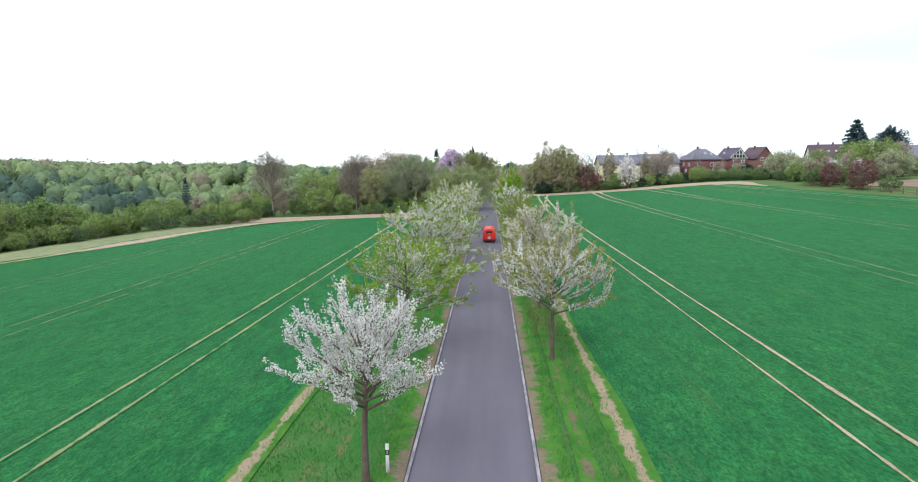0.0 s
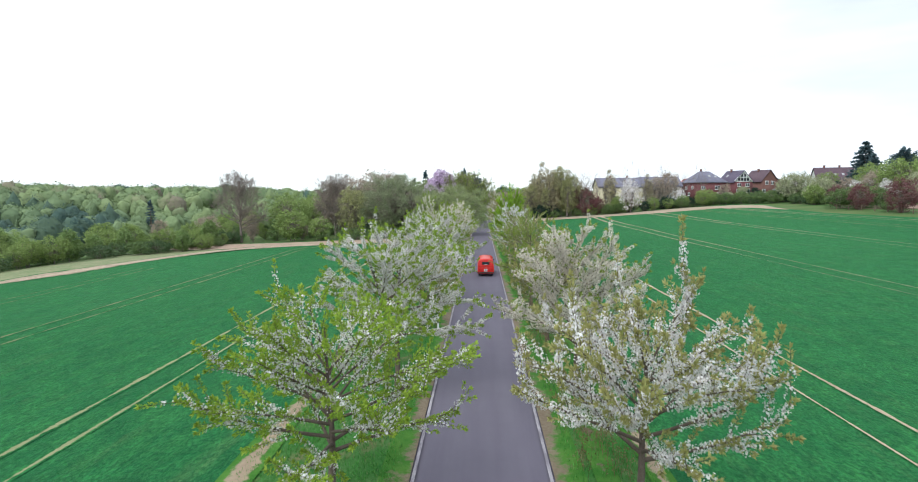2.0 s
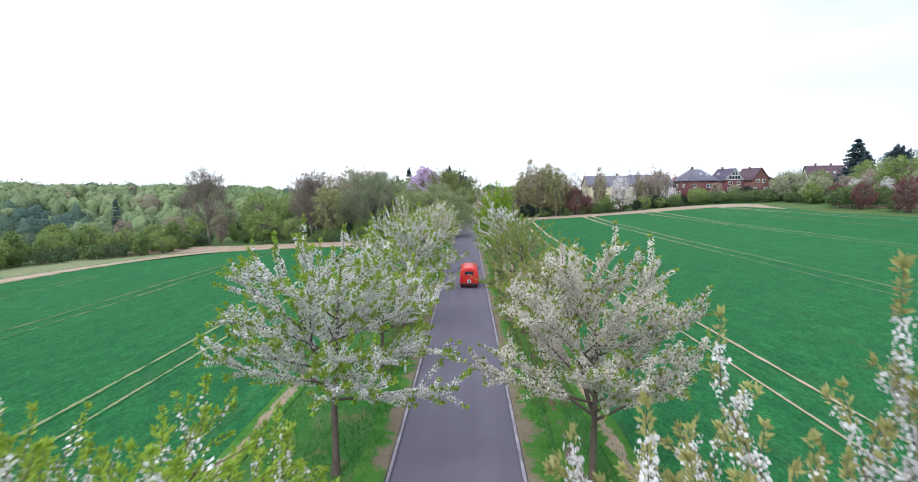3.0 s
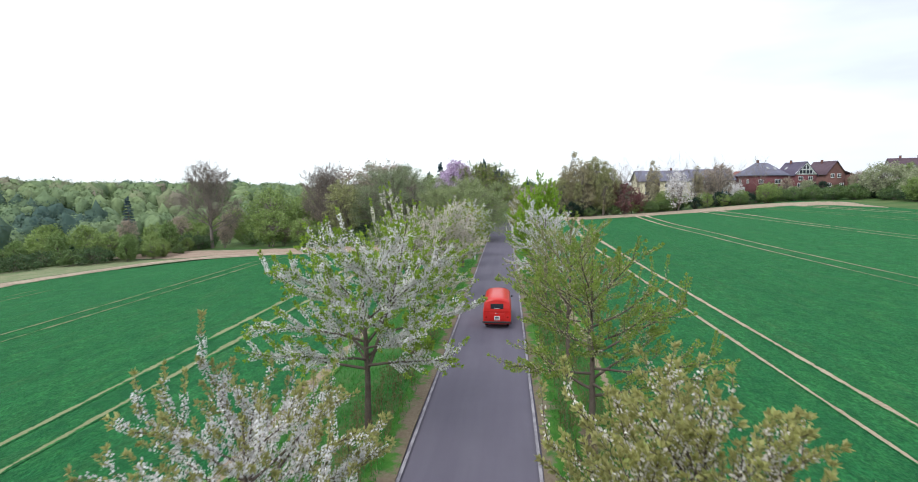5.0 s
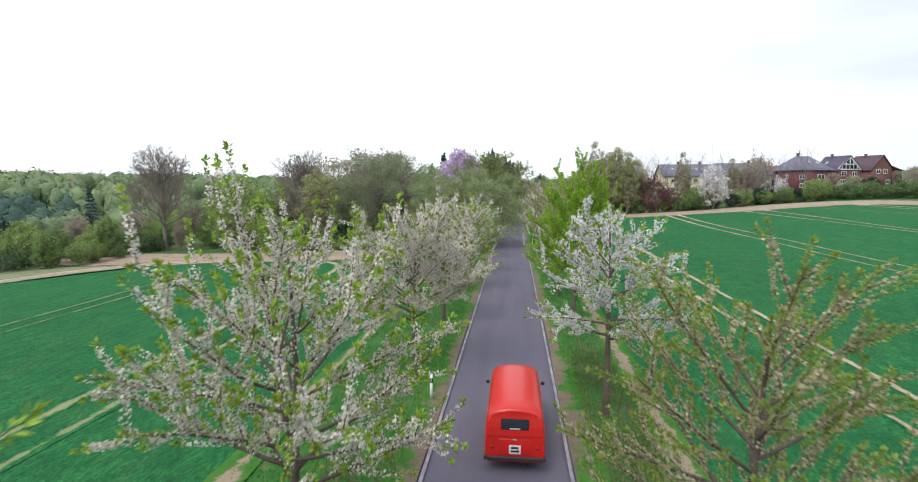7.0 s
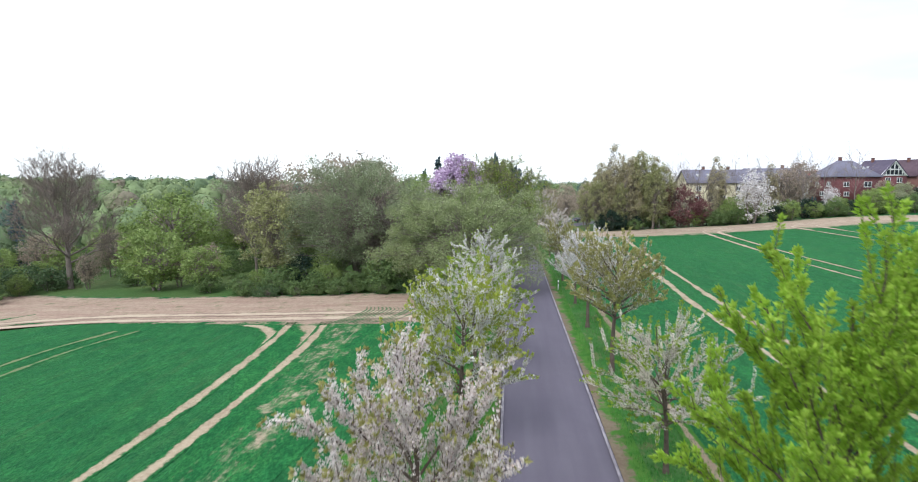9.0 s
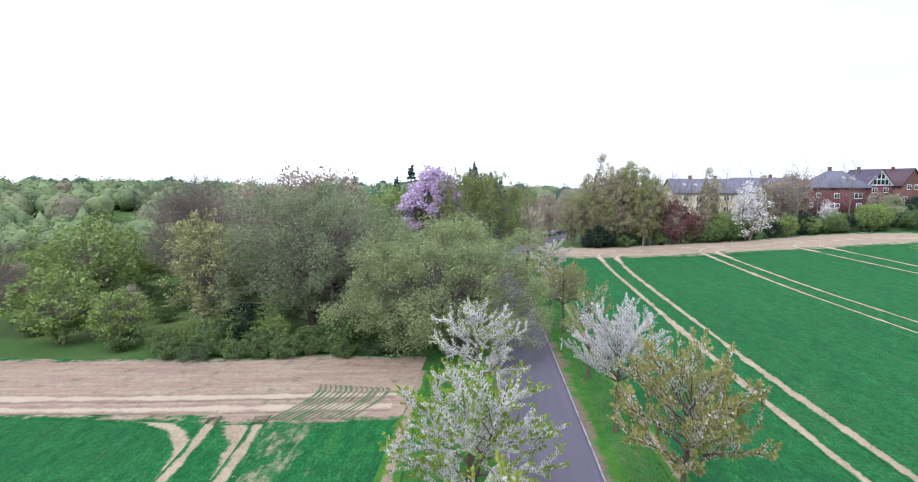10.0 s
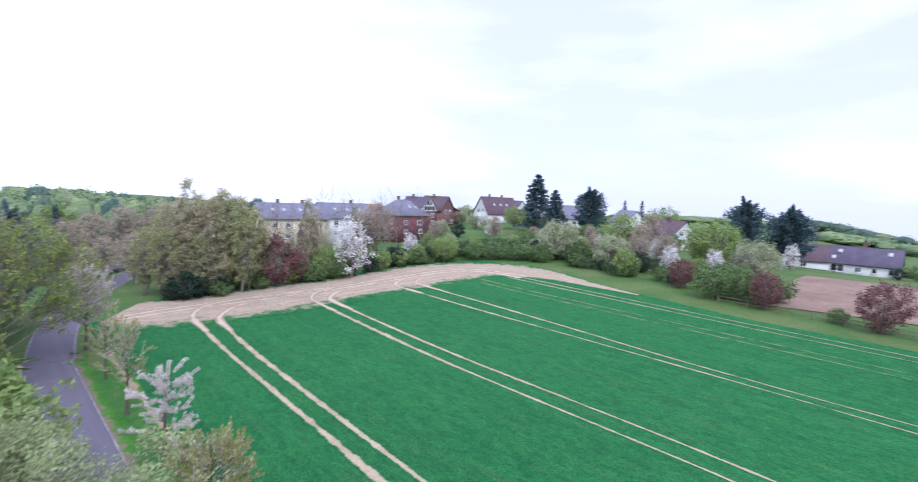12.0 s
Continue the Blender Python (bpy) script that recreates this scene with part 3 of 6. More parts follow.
def ribbon(name, pts, width, material, lift, label, step=1.0, cells=4, profile=None, wide_noise=0.0, seed=1, offset=0.0, by_y=None, one_side=0):
    """A strip along a row of points, laid on the land."""
    c = spline(pts, step)
    d = np.gradient(c, axis=0)
    d /= np.linalg.norm(d, axis=1, keepdims=True)
    nrm = np.stack([d[:, 1], -d[:, 0]], 1)
    u = np.linspace(-1, 1, cells + 1)
    rng = np.random.default_rng(seed)
    wn_ = 1 + wide_noise * np.interp(np.arange(len(c)), np.arange(0, len(c) + 6, 6), rng.normal(size=len(np.arange(0, len(c) + 6, 6))))
    if by_y is not None:
        wn_ = wn_ * np.interp(c[:, 1], by_y[0], by_y[1])
    P = c[:, None] + nrm[:, None] * (offset + u[None, :, None] * (width / 2) * wn_[:, None, None])
    Z = land(P[..., 0], P[..., 1]) + lift
    if profile is not None:
        Z = land(c[:, 0], c[:, 1])[:, None] + np.asarray(profile)[None]
    n, m = Z.shape
    i = np.arange(n - 1)[:, None] * m
    j = np.arange(m - 1)[None]
    f = np.stack([i + j, i + j + 1, i + m + j + 1, i + m + j], -1).reshape(-1, 4)
    across = np.repeat((u if not one_side else (1 + one_side * u) / 2)[None], n, 0).ravel()
    return structure(name, Geo().add(np.dstack([P, Z]).reshape(-1, 3), f), material, label, True, ("across", across))


gx = grid_axis([(-1500, -300, 100), (-300, -130, 12), (-130, -12, 3), (-12, 12, 0.5), (12, 130, 3), (130, 300, 12), (300, 1500, 100)])
gy = grid_axis([(-900, -100, 80), (-100, 0, 5), (0, 300, 2.5), (300, 500, 12), (500, 2000, 100)])
sheet("ground", gx, gy, M["ground"], -0.06, "rough green grassland running out to the horizon")

yr = grid_axis([(-90, 202, 2.0)])
sheet("field_east", grid_axis([(5.7, 12, 0.7), (12, 82, 3.0)]), yr, M["crop"], 0.05, "young green wheat field with bare tramlines",
      lambda u, y: np.where(u < 60, u, 60 + (u - 60) * (np.interp(y, [-90, 140, 160, 180, 202], [75.4, 75.4, 78.5, 82, 82]) - 60) / 22))


def west_edge(y):
    return np.interp(y, [-90, 20, 60, 72, 84, 98, 110, 120, 126], [-120, -92, -70, -64.5, -61, -58, -54, -46, -35])


sheet("field_west", np.linspace(0, 1, 40), grid_axis([(-90, 126.5, 2.0)]), M["crop"], 0.05, "young green wheat field falling to the valley",
      lambda u, y: -7.9 + u * (west_edge(y) + 7.9))

# verges between road and crop
sheet("verge_east", grid_axis([(2.35, 5.9, 0.35)]), grid_axis([(-90, 176, 1.5)]), M["verge"], 0.02, "bright green roadside grass strip")
sheet("verge_west", grid_axis([(-8.1, -2.35, 0.45)]), grid_axis([(-90, 136, 1.5)]), M["verge"], 0.02, "bright green roadside grass strip with worn patches")

# the lane with its worn white edge lines
ribbon("road", ROAD, 4.56, M["asphalt"], 0, "narrow grey-violet asphalt country lane", 1.5, 8,
       [-0.05, 0.035, 0.05, 0.06, 0.065, 0.06, 0.05, 0.035, -0.05])
for k, sgn in enumerate((-1, 1)):
    ribbon("edge_line_" + ("west", "east")[k], ROAD, 0.11, M["line"], 0, "worn white painted edge line", 1.5, 2, [0.048, 0.049, 0.048], 0.0, 3, sgn * 2.13)
    ribbon("shoulder_" + ("west", "east")[k], ROAD[:4], 1.0, M["shoulder"], 0.035, "crumbling earth shoulder beside the lane", 1.0, 4, None, 0.05, 4, sgn * 2.72, None, sgn)

# tramlines worn into the crop, in pairs
def tram(name, pts, seed, mat="tram", far=110, near=0.55):
    ribbon(name, pts, 0.95, M[mat], 0.075 if mat != "tram_faint" else 0.07, "bare pale wheel track through the wheat", 1.5, 3, None, 0.12, seed, 0.0, ((far - 60, far, far + 30), (near, (near + 1) / 2, 1.0)))


EAST = [
    ([(13.35, -80), (13.35, 60), (13.5, 120), (14.2, 138), (15.0, 155), (16.0, 175), (17.3, 191)], [(15.15, -80), (15.15, 60), (15.8, 122), (16.5, 140), (17.2, 154), (18.2, 172), (19.8, 188)], "tram", 0.30),
    ([(31.8, -80), (31.8, 90), (32.4, 131), (32.8, 155), (34.0, 174), (35.4, 190)], [(33.8, -80), (33.8, 90), (34.8, 133), (35.2, 155), (36.4, 174), (37.7, 189)], "tram", 0.13),
    ([(50.2, -80), (50.2, 90), (51.0, 135), (51.5, 170), (52.3, 191)], [(52.1, -80), (52.1, 90), (52.5, 133), (53.8, 153), (55.0, 169), (56.2, 190)], "tram_thin", 0.16),
    ([(71.0, -80), (71.0, 90), (71.2, 130), (71.6, 150), (72.4, 175), (73.0, 190)], [(72.8, -80), (72.8, 90), (73.0, 130), (73.4, 150), (74.2, 175), (74.8, 188)], "tram", 0.34),
]
for k, pts in enumerate(([(16.7, 183), (17.3, 190.5), (18.8, 195), (22.5, 199), (32, 200.5)], [(19.2, 181.5), (19.8, 187.5), (21.5, 191.5), (25.5, 195.5), (34, 197.5)], [(34.8, 183), (35.4, 189.5), (36.6, 194), (41, 198), (50, 198.8)], [(37.1, 182), (37.7, 188.5), (39, 192), (43.5, 195.5), (52, 196.6)], [(52.0, 184), (52.3, 190.5), (53.5, 194), (58, 197)], [(55.8, 183), (56.2, 189.5), (57.2, 192.5), (61, 195)])):
    ribbon("wheel_rut_east", pts, 0.95, M["rut"], 0.112, "pale wheel rut turning on the headland", 1.0, 2, None, 0.18, 140 + k)
for k, (a, b, mat, near) in enumerate(EAST):
    tram("wheel_track_east", a, 10 * k, mat, (110, 140, 150, 185)[k], near * 0.75)
    tram("wheel_track_east", b, 10 * k + 1, mat, (110, 140, 150, 185)[k], near)
tram("wheel_track_west", [(-15.3, -80), (-15.4, 40), (-15.4, 88)], 50, "tram_worn", 60, 0.24)
tram("wheel_track_west", [(-15.4, 87.5), (-15.4, 105), (-15.7, 116), (-16.5, 122.5)], 52, "tram", 90, 0.6)
tram("wheel_track_west", [(-17.15, -80), (-17.25, 40), (-17.6, 88)], 51, "tram_worn", 60, 0.20)
tram("wheel_track_west", [(-17.7, 87.5), (-17.8, 105), (-18.5, 116), (-19.4, 122.5)], 53, "tram", 90, 0.6)
for q, dx in enumerate((0.0, -1.95)):
    tram("wheel_track_west", [(-32.2 + dx, -80), (-32.2 + dx, 60), (-32.4 + dx, 100), (-32.6 + dx, 114), (-31.2 + dx, 120.5)], 60 + q, "tram_faint", 95, 0.30)
    tram("wheel_track_west", [(-47 + dx, -80), (-47 + dx, 20), (-47 + dx, 60), (-48 + dx, 96)], 70 + q, "tram_faint", 110, 0.30)
ribbon("thin_crop_west", [(-12.0, 84), (-12.6, 105), (-14.0, 114), (-14.6, 123.4)], 11.0, M["thin_crop"], 0.068, "thin patchy wheat with bare soil showing", 1.5, 6, None, 0.05, 89, 0.0, ((90, 104, 114, 122), (0.15, 0.5, 0.85, 1.15)))
for q in range(2):
    ribbon("headland_track_east", [(9, 196 + 2.0 * q), (20, 197.5 + 2.0 * q), (45, 197.0 + 2.0 * q), (66, 196 + 2.0 * q), (73 + q, 191 + 2 * q), (74.0 + 1.7 * q, 181)], 1.3, M["rut"], 0.10, "bare pale wheel track along the headland", 1.5, 3, None, 0.1, 90 + q)
ribbon("headland_east", [(10.5, 201.2), (16, 198.0), (26, 197.2), (38, 197.6), (52, 197.8), (66, 197), (76, 191), (79.4, 181), (78.4, 168), (77.4, 158)], 22.0, M["head"], 0.085, "dry beige bare soil headland", 1.5, 10, None, 0.06, 95, 0.0, ((158, 168, 178, 190, 196.5, 199, 202), (0.03, 0.15, 0.36, 0.66, 0.95, 0.95, 0.62)))
ribbon("headland_west", [(-8, 127.6), (-18, 127.9), (-34, 128.6), (-52, 130), (-66, 133)], 12.4, M["stubble"], 0.075, "dry pinkish-beige bare soil headland", 1.5, 10, None, 0.05, 96)
for q in range(14):
    a = (q - 10) * 0.36
    ribbon("drill_row", [(-12.4 + a, 121.8), (-11.2 + a, 124.2), (-10.7 + a, 126.2), (-11.0 + a, 127.6 - 0.08 * q)], 0.17, M["drill"], 0.110, "curved drill row of thin young wheat", 0.5, 2, None, 0.45, 130 + q)
for q in range(2):
    tram("wheel_track_east", [(66.0 + 1.9 * q, 188), (64.8 + 1.9 * q, 160), (64.4 + 1.9 * q, 60), (64.4 + 1.9 * q, -80)], 45 + q, "tram_faint", 170, 0.5)
ribbon("headland_fringe_east", [(14.5, 188.0), (20, 187.6), (32, 187.4), (42, 188.0)], 5.5, M["thin_crop"], 0.070, "thin wheat and bare soil beside the headland", 1.5, 8, None, 0.25, 125)
for k, pts in enumerate(([(-15.7, 115.5), (-16.6, 119.5), (-19.5, 123), (-25, 124.6)], [(-18.5, 115.5), (-19.6, 119), (-22.5, 121.8), (-28, 123.2)])):
    ribbon("wheel_rut_west", pts, 1.7, M["tram"], 0.072, "pale wheel rut turning on the headland", 1.0, 3, None, 0.2, 150 + k)
for q in range(2):
    ribbon("headland_track_west", [(-9, 123.6 + 1.9 * q), (-24, 123.6 + 1.9 * q), (-40, 123.4 + 1.9 * q), (-52, 118 + 1.9 * q), (-56.5 - q, 106), (-59 - q, 96), (-61 - q, 86)], 1.3, M["rut"], 0.10, "bare pale wheel track along the headland", 1.5, 3, None, 0.1, 97 + q)
ribbon("field_margin_west", [(-45, 126), (-53, 116), (-57.5, 106), (-60, 96), (-62, 86), (-64.5, 76)], 6.0, M["head"], 0.085, "dry beige bare strip along the field", 2.0, 8, None, 0.12, 99, 0.0, ((76, 82, 92, 104, 120), (0.05, 0.5, 1.0, 0.8, 0.7)))
ribbon("field_margin_west", [(-62.5, 84), (-65.5, 72), (-71, 60), (-93, 20), (-112, -40)], 2.2, M["rut_grass"], 0.085, "grassy worn strip along the field", 2.0, 4, None, 0.12, 98)
ribbon("meadow_strip", [(-50, 134), (-61, 116), (-66, 104), (-69.5, 92), (-73, 78), (-80, 62), (-101, 24), (-122, -30)], 15.0, M["meadow"], 0.03, "pale rough meadow strip below the field", 2.5, 8, None, 0.08, 100)
ribbon("bare_edge_east", [(5.5, -80), (5.5, 40), (5.55, 120), (5.6, 176), (6.8, 194)], 0.9, M["bare"], 0.07, "strip of bare trodden soil beside the crop", 1.0, 4, None, 0.22, 101)
ribbon("bare_edge_west", [(-7.72, -80), (-7.72, 40), (-7.8, 100), (-7.8, 130)], 1.0, M["bare"], 0.07, "strip of bare trodden soil beside the crop", 1.0, 4, None, 0.18, 102)
ribbon("ditch_line_east", [(3.75, 12), (3.85, 40), (3.9, 70)], 0.75, M["ditch"], 0.075, "broken line of damp earth in the roadside grass", 0.8, 4, None, 0.25, 104)
ribbon("ploughed_plot", [(88, 128), (104, 131), (122, 133)], 26, M["plough"], 0.05, "reddish ploughed garden plot", 2.0, 12, None, 0.03, 103)


# ---- avenue of cherry trees ----
def flowers(g, rng, c, nrm, size):
    """Small four-cornered blossoms at c that look outward along nrm."""
    n = len(c)
    if not n:
        return
    nrm = nrm + rng.normal(size=(n, 3)) * 0.45
    nrm /= np.linalg.norm(nrm, axis=1, keepdims=True)
    a = np.cross(nrm, rng.normal(size=(n, 3)))
    a /= np.linalg.norm(a, axis=1, keepdims=True) + 1e-9
    b = np.cross(nrm, a)
    q = (size * rng.uniform(0.7, 1.3, n))[:, None]
    v = np.stack([c + a * q, c + b * q + nrm * q * 0.35, c - a * q, c - b * q + nrm * q * 0.35], 1)
    g.add(v.reshape(-1, 3), np.arange(n * 4).reshape(n, 4))


def spurs(pts, t0, t1, step, each, rng, reach, jitter=0.030):
    """Points in bunches round a branch: places, ways outward and the branch's direction."""
    seg = np.linalg.norm(np.diff(pts, axis=0), axis=1)
    cum = np.concatenate(([0], np.cumsum(seg)))
    m = max(1, int((t1 - t0) * cum[-1] / step + rng.random()))
    s = np.linspace(t0, t1, m) * cum[-1] + rng.normal(size=m) * step * 0.2
    keep = rng.random(m) > 0.08
    s = np.repeat(np.clip(s[keep], 0, cum[-1]), each)
    n = len(s)
    if not n:
        return np.zeros((0, 3)), np.zeros((0, 3)), np.zeros((0, 3))
    s = np.clip(s + rng.normal(size=n) * jitter, 0, cum[-1])
    q = np.stack([np.interp(s, cum, pts[:, k]) for k in range(3)], 1)
    idx = np.clip(np.searchsorted(cum, s) - 1, 0, len(seg) - 1)
    d = np.diff(pts, axis=0)[idx]
    d /= np.linalg.norm(d, axis=1, keepdims=True)
    out = np.cross(d, rng.normal(size=(n, 3)))
    out /= np.linalg.norm(out, axis=1, keepdims=True) + 1e-9
    return q + out * (reach * rng.uniform(0.25, 1.0, n) ** 0.7)[:, None], out, d


def cherry(rng, H, R, trunk_h, n_limbs, lift, bloom, leaf, bloom_mat, leaf_mat, tips=0.25, spikes=10, shoot=(0.45, 1.0), big=1.0, fat=0.075, gap=0.26, rise=0.16, leaders=1, dome=False, low=-0.22, fork=0.5, name="cherry_tree", label=""):
    """A young flowering cherry: straight stem, limbs fanning out at angle lift, straight shoots wrapped in blossom that end in leaf tufts."""
    root = thing(name, Matrix.Identity(4), label, "tree", "cherry avenue")
    wood, fb, fl = Geo(), Geo(), Geo()
    stem = limb(rng, (0, 0, -0.15), (0, 0, 1), H * (0.82 if dome else 0.90), 9, 0.2, 0.03)
    tube(wood, stem, np.interp(np.linspace(0, 1, 10), [0, 0.06, 0.3, 1], [0.17, 0.125, 0.10, 0.018]), 8)
    lines = [(stem, 0.62, 1.0)]

    def along(pl, t):
        n = len(pl) - 1
        k = min(int(t * n), n - 1)
        d = pl[k + 1] - pl[k]
        return pl[k] + d * min(t * n - k, 1.0), d / np.linalg.norm(d)

    def sprout(pl, t, forward, out, up, length, n, r, sides, bend=0.03, flat=0.0, hand=1):
        p, d = along(pl, t)
        side = np.cross(d, rng.normal(size=3))
        level = np.cross(d, (0, 0, 1)) * hand
        side = side / np.linalg.norm(side) * (1 - flat) + level / (np.linalg.norm(level) + 1e-6) * flat
        side /= np.linalg.norm(side) + 1e-6
        e = d * forward + side * out + np.array([0, 0, up])
        b = limb(rng, p, e / np.linalg.norm(e), length, n, bend, 0.045)
        tube(wood, b, np.linspace(r, r * 0.35, n + 1), sides)
        return b

    stems = [stem]
    for _ in range(leaders - 1):
        p, _d = along(stem, rng.uniform(0.36, 0.46))
        az = rng.uniform(0, 6.28)
        ld = limb(rng, p, (0.42 * math.cos(az), 0.42 * math.sin(az), 1.0), H * 0.93 - p[2], 7, 0.06, 0.03)
        tube(wood, ld, np.linspace(0.075, 0.016, 8), 7)
        lines.append((ld, 0.35, 1.0))
        stems.append(ld)
    for i in range(n_limbs):
        q = (i + rng.uniform(0, 0.6)) / n_limbs
        st = stems[i % len(stems)] if q > 0.35 else stem
        z = trunk_h + q * (H * 0.76 - trunk_h)
        az = i * 2.39996 + rng.uniform(-0.35, 0.35)
        el = radians(lift - 12 + 38 * q + rng.uniform(-9, 9))
        base = np.array([np.interp(z, st[:, 2], st[:, 0]), np.interp(z, st[:, 2], st[:, 1]), z])
        reach = (R - 0.30) * (1.0 - 0.60 * q ** 1.6) * rng.uniform(0.80, 1.10)
        L = min(reach / max(math.cos(el), 0.45), (H - z) / max(0.3, math.sin(el)) * 1.0)
        way = np.array([math.cos(az) * math.cos(el), math.sin(az) * math.cos(el), math.sin(el)])
        if dome:
            th = math.acos(low + (0.98 - low) * min(q, 1.0)) if q < 1 else 0.2
            zc = trunk_h + 0.30 * (H - trunk_h)
            far = rng.uniform(0.84, 1.04)
            goal = np.array([math.cos(az) * math.sin(th) * (R - 0.35) * far, math.sin(az) * math.sin(th) * (R - 0.35) * far, zc + math.cos(th) * (H - 0.35 - zc) * far])
            z = trunk_h + fork * q * (H - trunk_h)
            base = np.array([np.interp(z, st[:, 2], st[:, 0]), np.interp(z, st[:, 2], st[:, 1]), z])
            L = np.linalg.norm(goal - base)
            way = (goal - base) / L
        pl = limb(rng, base, way, L, 7, 0.025 if not dome else 0.0, 0.05)
        r0 = 0.055 * (1 - 0.5 * q)
        tube(wood, pl, np.linspace(r0, 0.008, 8), 6)
        lines.append((pl, 0.34, 1.0))
        m = max(2, int(L / gap * 1.1))
        for j in range(m):
            t = 0.20 + 0.76 * (j + rng.uniform(0.1, 0.9)) / m
            ls = rng.uniform(0.40, 1.25) * (1.15 - 0.55 * t) * (R / 3.0)
            sb = sprout(pl, t, 0.78, 0.62, rise, ls, 3, 0.012, 3, 0.03, 0.55, 1 if j % 2 else -1)
            lines.append((sb, 0.06, 1.0))
            if ls > 0.75:
                for _ in range(rng.integers(0, 3)):
                    lines.append((sprout(sb, rng.uniform(0.25, 0.75), 0.75, 0.6, rise, rng.uniform(0.22, 0.5), 2, 0.006, 3), 0.05, 1.0))
    tall = [pl for pl, _, _ in lines if pl[-1][2] > H * 0.5 and len(pl) > 3]
    for i in range(spikes):
        src = tall[rng.integers(len(tall))]
        lines.append((sprout(src, rng.uniform(0.65, 1.0), 0.35, 0.15, 0.95, rng.uniform(*shoot), 4, 0.010, 4, 0.12), 0.0, 1.0))
    for pl, t0, t1 in lines:
        tip = tips * rng.uniform(0.5, 1.4)
        cut = max(t0 + 0.05, t1 - tip * (t1 - t0))
        if bloom:
            full = bloom * rng.choice([0.55, 0.9, 1.1, 1.4])
            c, out, d = spurs(pl, t0, cut, 0.060, max(1, int(10.5 * full + rng.random())), rng, fat * 1.15)
            flowers(fb, rng, c, out, 0.0265)
        if leaf:
            full = leaf * rng.choice([0.7, 1.0, 1.3])
            c, out, d = spurs(pl, cut, t1, 0.040, max(1, int(6 * full + rng.random())), rng, 0.030, 0.02)
            leaves(fl, rng, c, 0.095 * big, 0.44, 0.25, d * 0.75 + out * 0.70)
            tuft = np.repeat((pl[-1] - pl[-2])[None] / np.linalg.norm(pl[-1] - pl[-2]), 10, 0) + rng.normal(size=(10, 3)) * 0.42
            leaves(fl, rng, np.repeat(pl[-1][None], 10, 0), 0.125 * big, 0.40, 0.2, tuft / np.linalg.norm(tuft, axis=1, keepdims=True))
            c, out, d = spurs(pl, t0, cut, 0.15 / max(leaf, 0.2), 3, rng, 0.03)
            leaves(fl, rng, c, 0.085 * big, 0.42, 0.2, d * 0.4 + out)
    high = max(pl[:, 2].max() for pl, _, _ in lines)
    for g in (wood, fb, fl):
        for v in g.v:
            v *= np.float32(H / high)
    part("trunk", wood, M["bark"], root, "", True)
    if bloom:
        part("blossom", fb, bloom_mat, root)
    if leaf:
        part("foliage", fl, leaf_mat, root)
    return root


def rg(seed):
    return np.random.default_rng(seed)


AVENUE = [
    # style, x, y, height, turn; the first of each style is grown, later ones are copies
    ("white", -3.3, 18.2, 6.7, 0), ("green_white", -3.8, 30.4, 7.0, 0), ("leafy_white", -3.8, 41.2, 8.1, 0), ("tipped", -3.8, 50.6, 6.3, 130),
    ("leafy_white", -3.8, 59.7, 8.1, 200), ("cream_sparse", -3.8, 69.2, 9.0, 0), ("cream", -3.8, 82.2, 8.3, 90), ("pink", -3.8, 91.5, 7.6, 0),
    ("yellow", -3.8, 101.5, 7.6, 0), ("leafy_white", -3.8, 111.2, 7.0, 140), ("tiered", -3.8, 121.0, 7.4, 60),
    ("tipped", 3.75, 29.8, 8.1, 0), ("cream", 4.0, 40.2, 8.0, 0), ("bronze", 3.9, 49.2, 6.2, 50), ("sparse", 3.8, 58.2, 7.5, 0),
    ("airy", 4.1, 67.8, 7.8, 150), ("tiered", 3.75, 78.8, 7.9, 0), ("lush", 3.8, 90.4, 10.2, 0), ("cream_sparse", 3.8, 100.1, 6.5, 100),
    ("bronze", 3.8, 111.0, 8.2, 0), ("white", 3.75, 120.5, 7.6, 210), ("bare_bronze", 3.8, 128.6, 6.9, 0), ("bronze", 3.8, 140.4, 6.9, 120),
    ("young", 3.8, 150.2, 7.6, 250), ("bare_bronze", 3.8, 161.5, 8.5, 260), ("bare_bronze", 3.9, 171.5, 7.4, 40), ("pink", 3.9, 183.2, 10.4, 120),
]
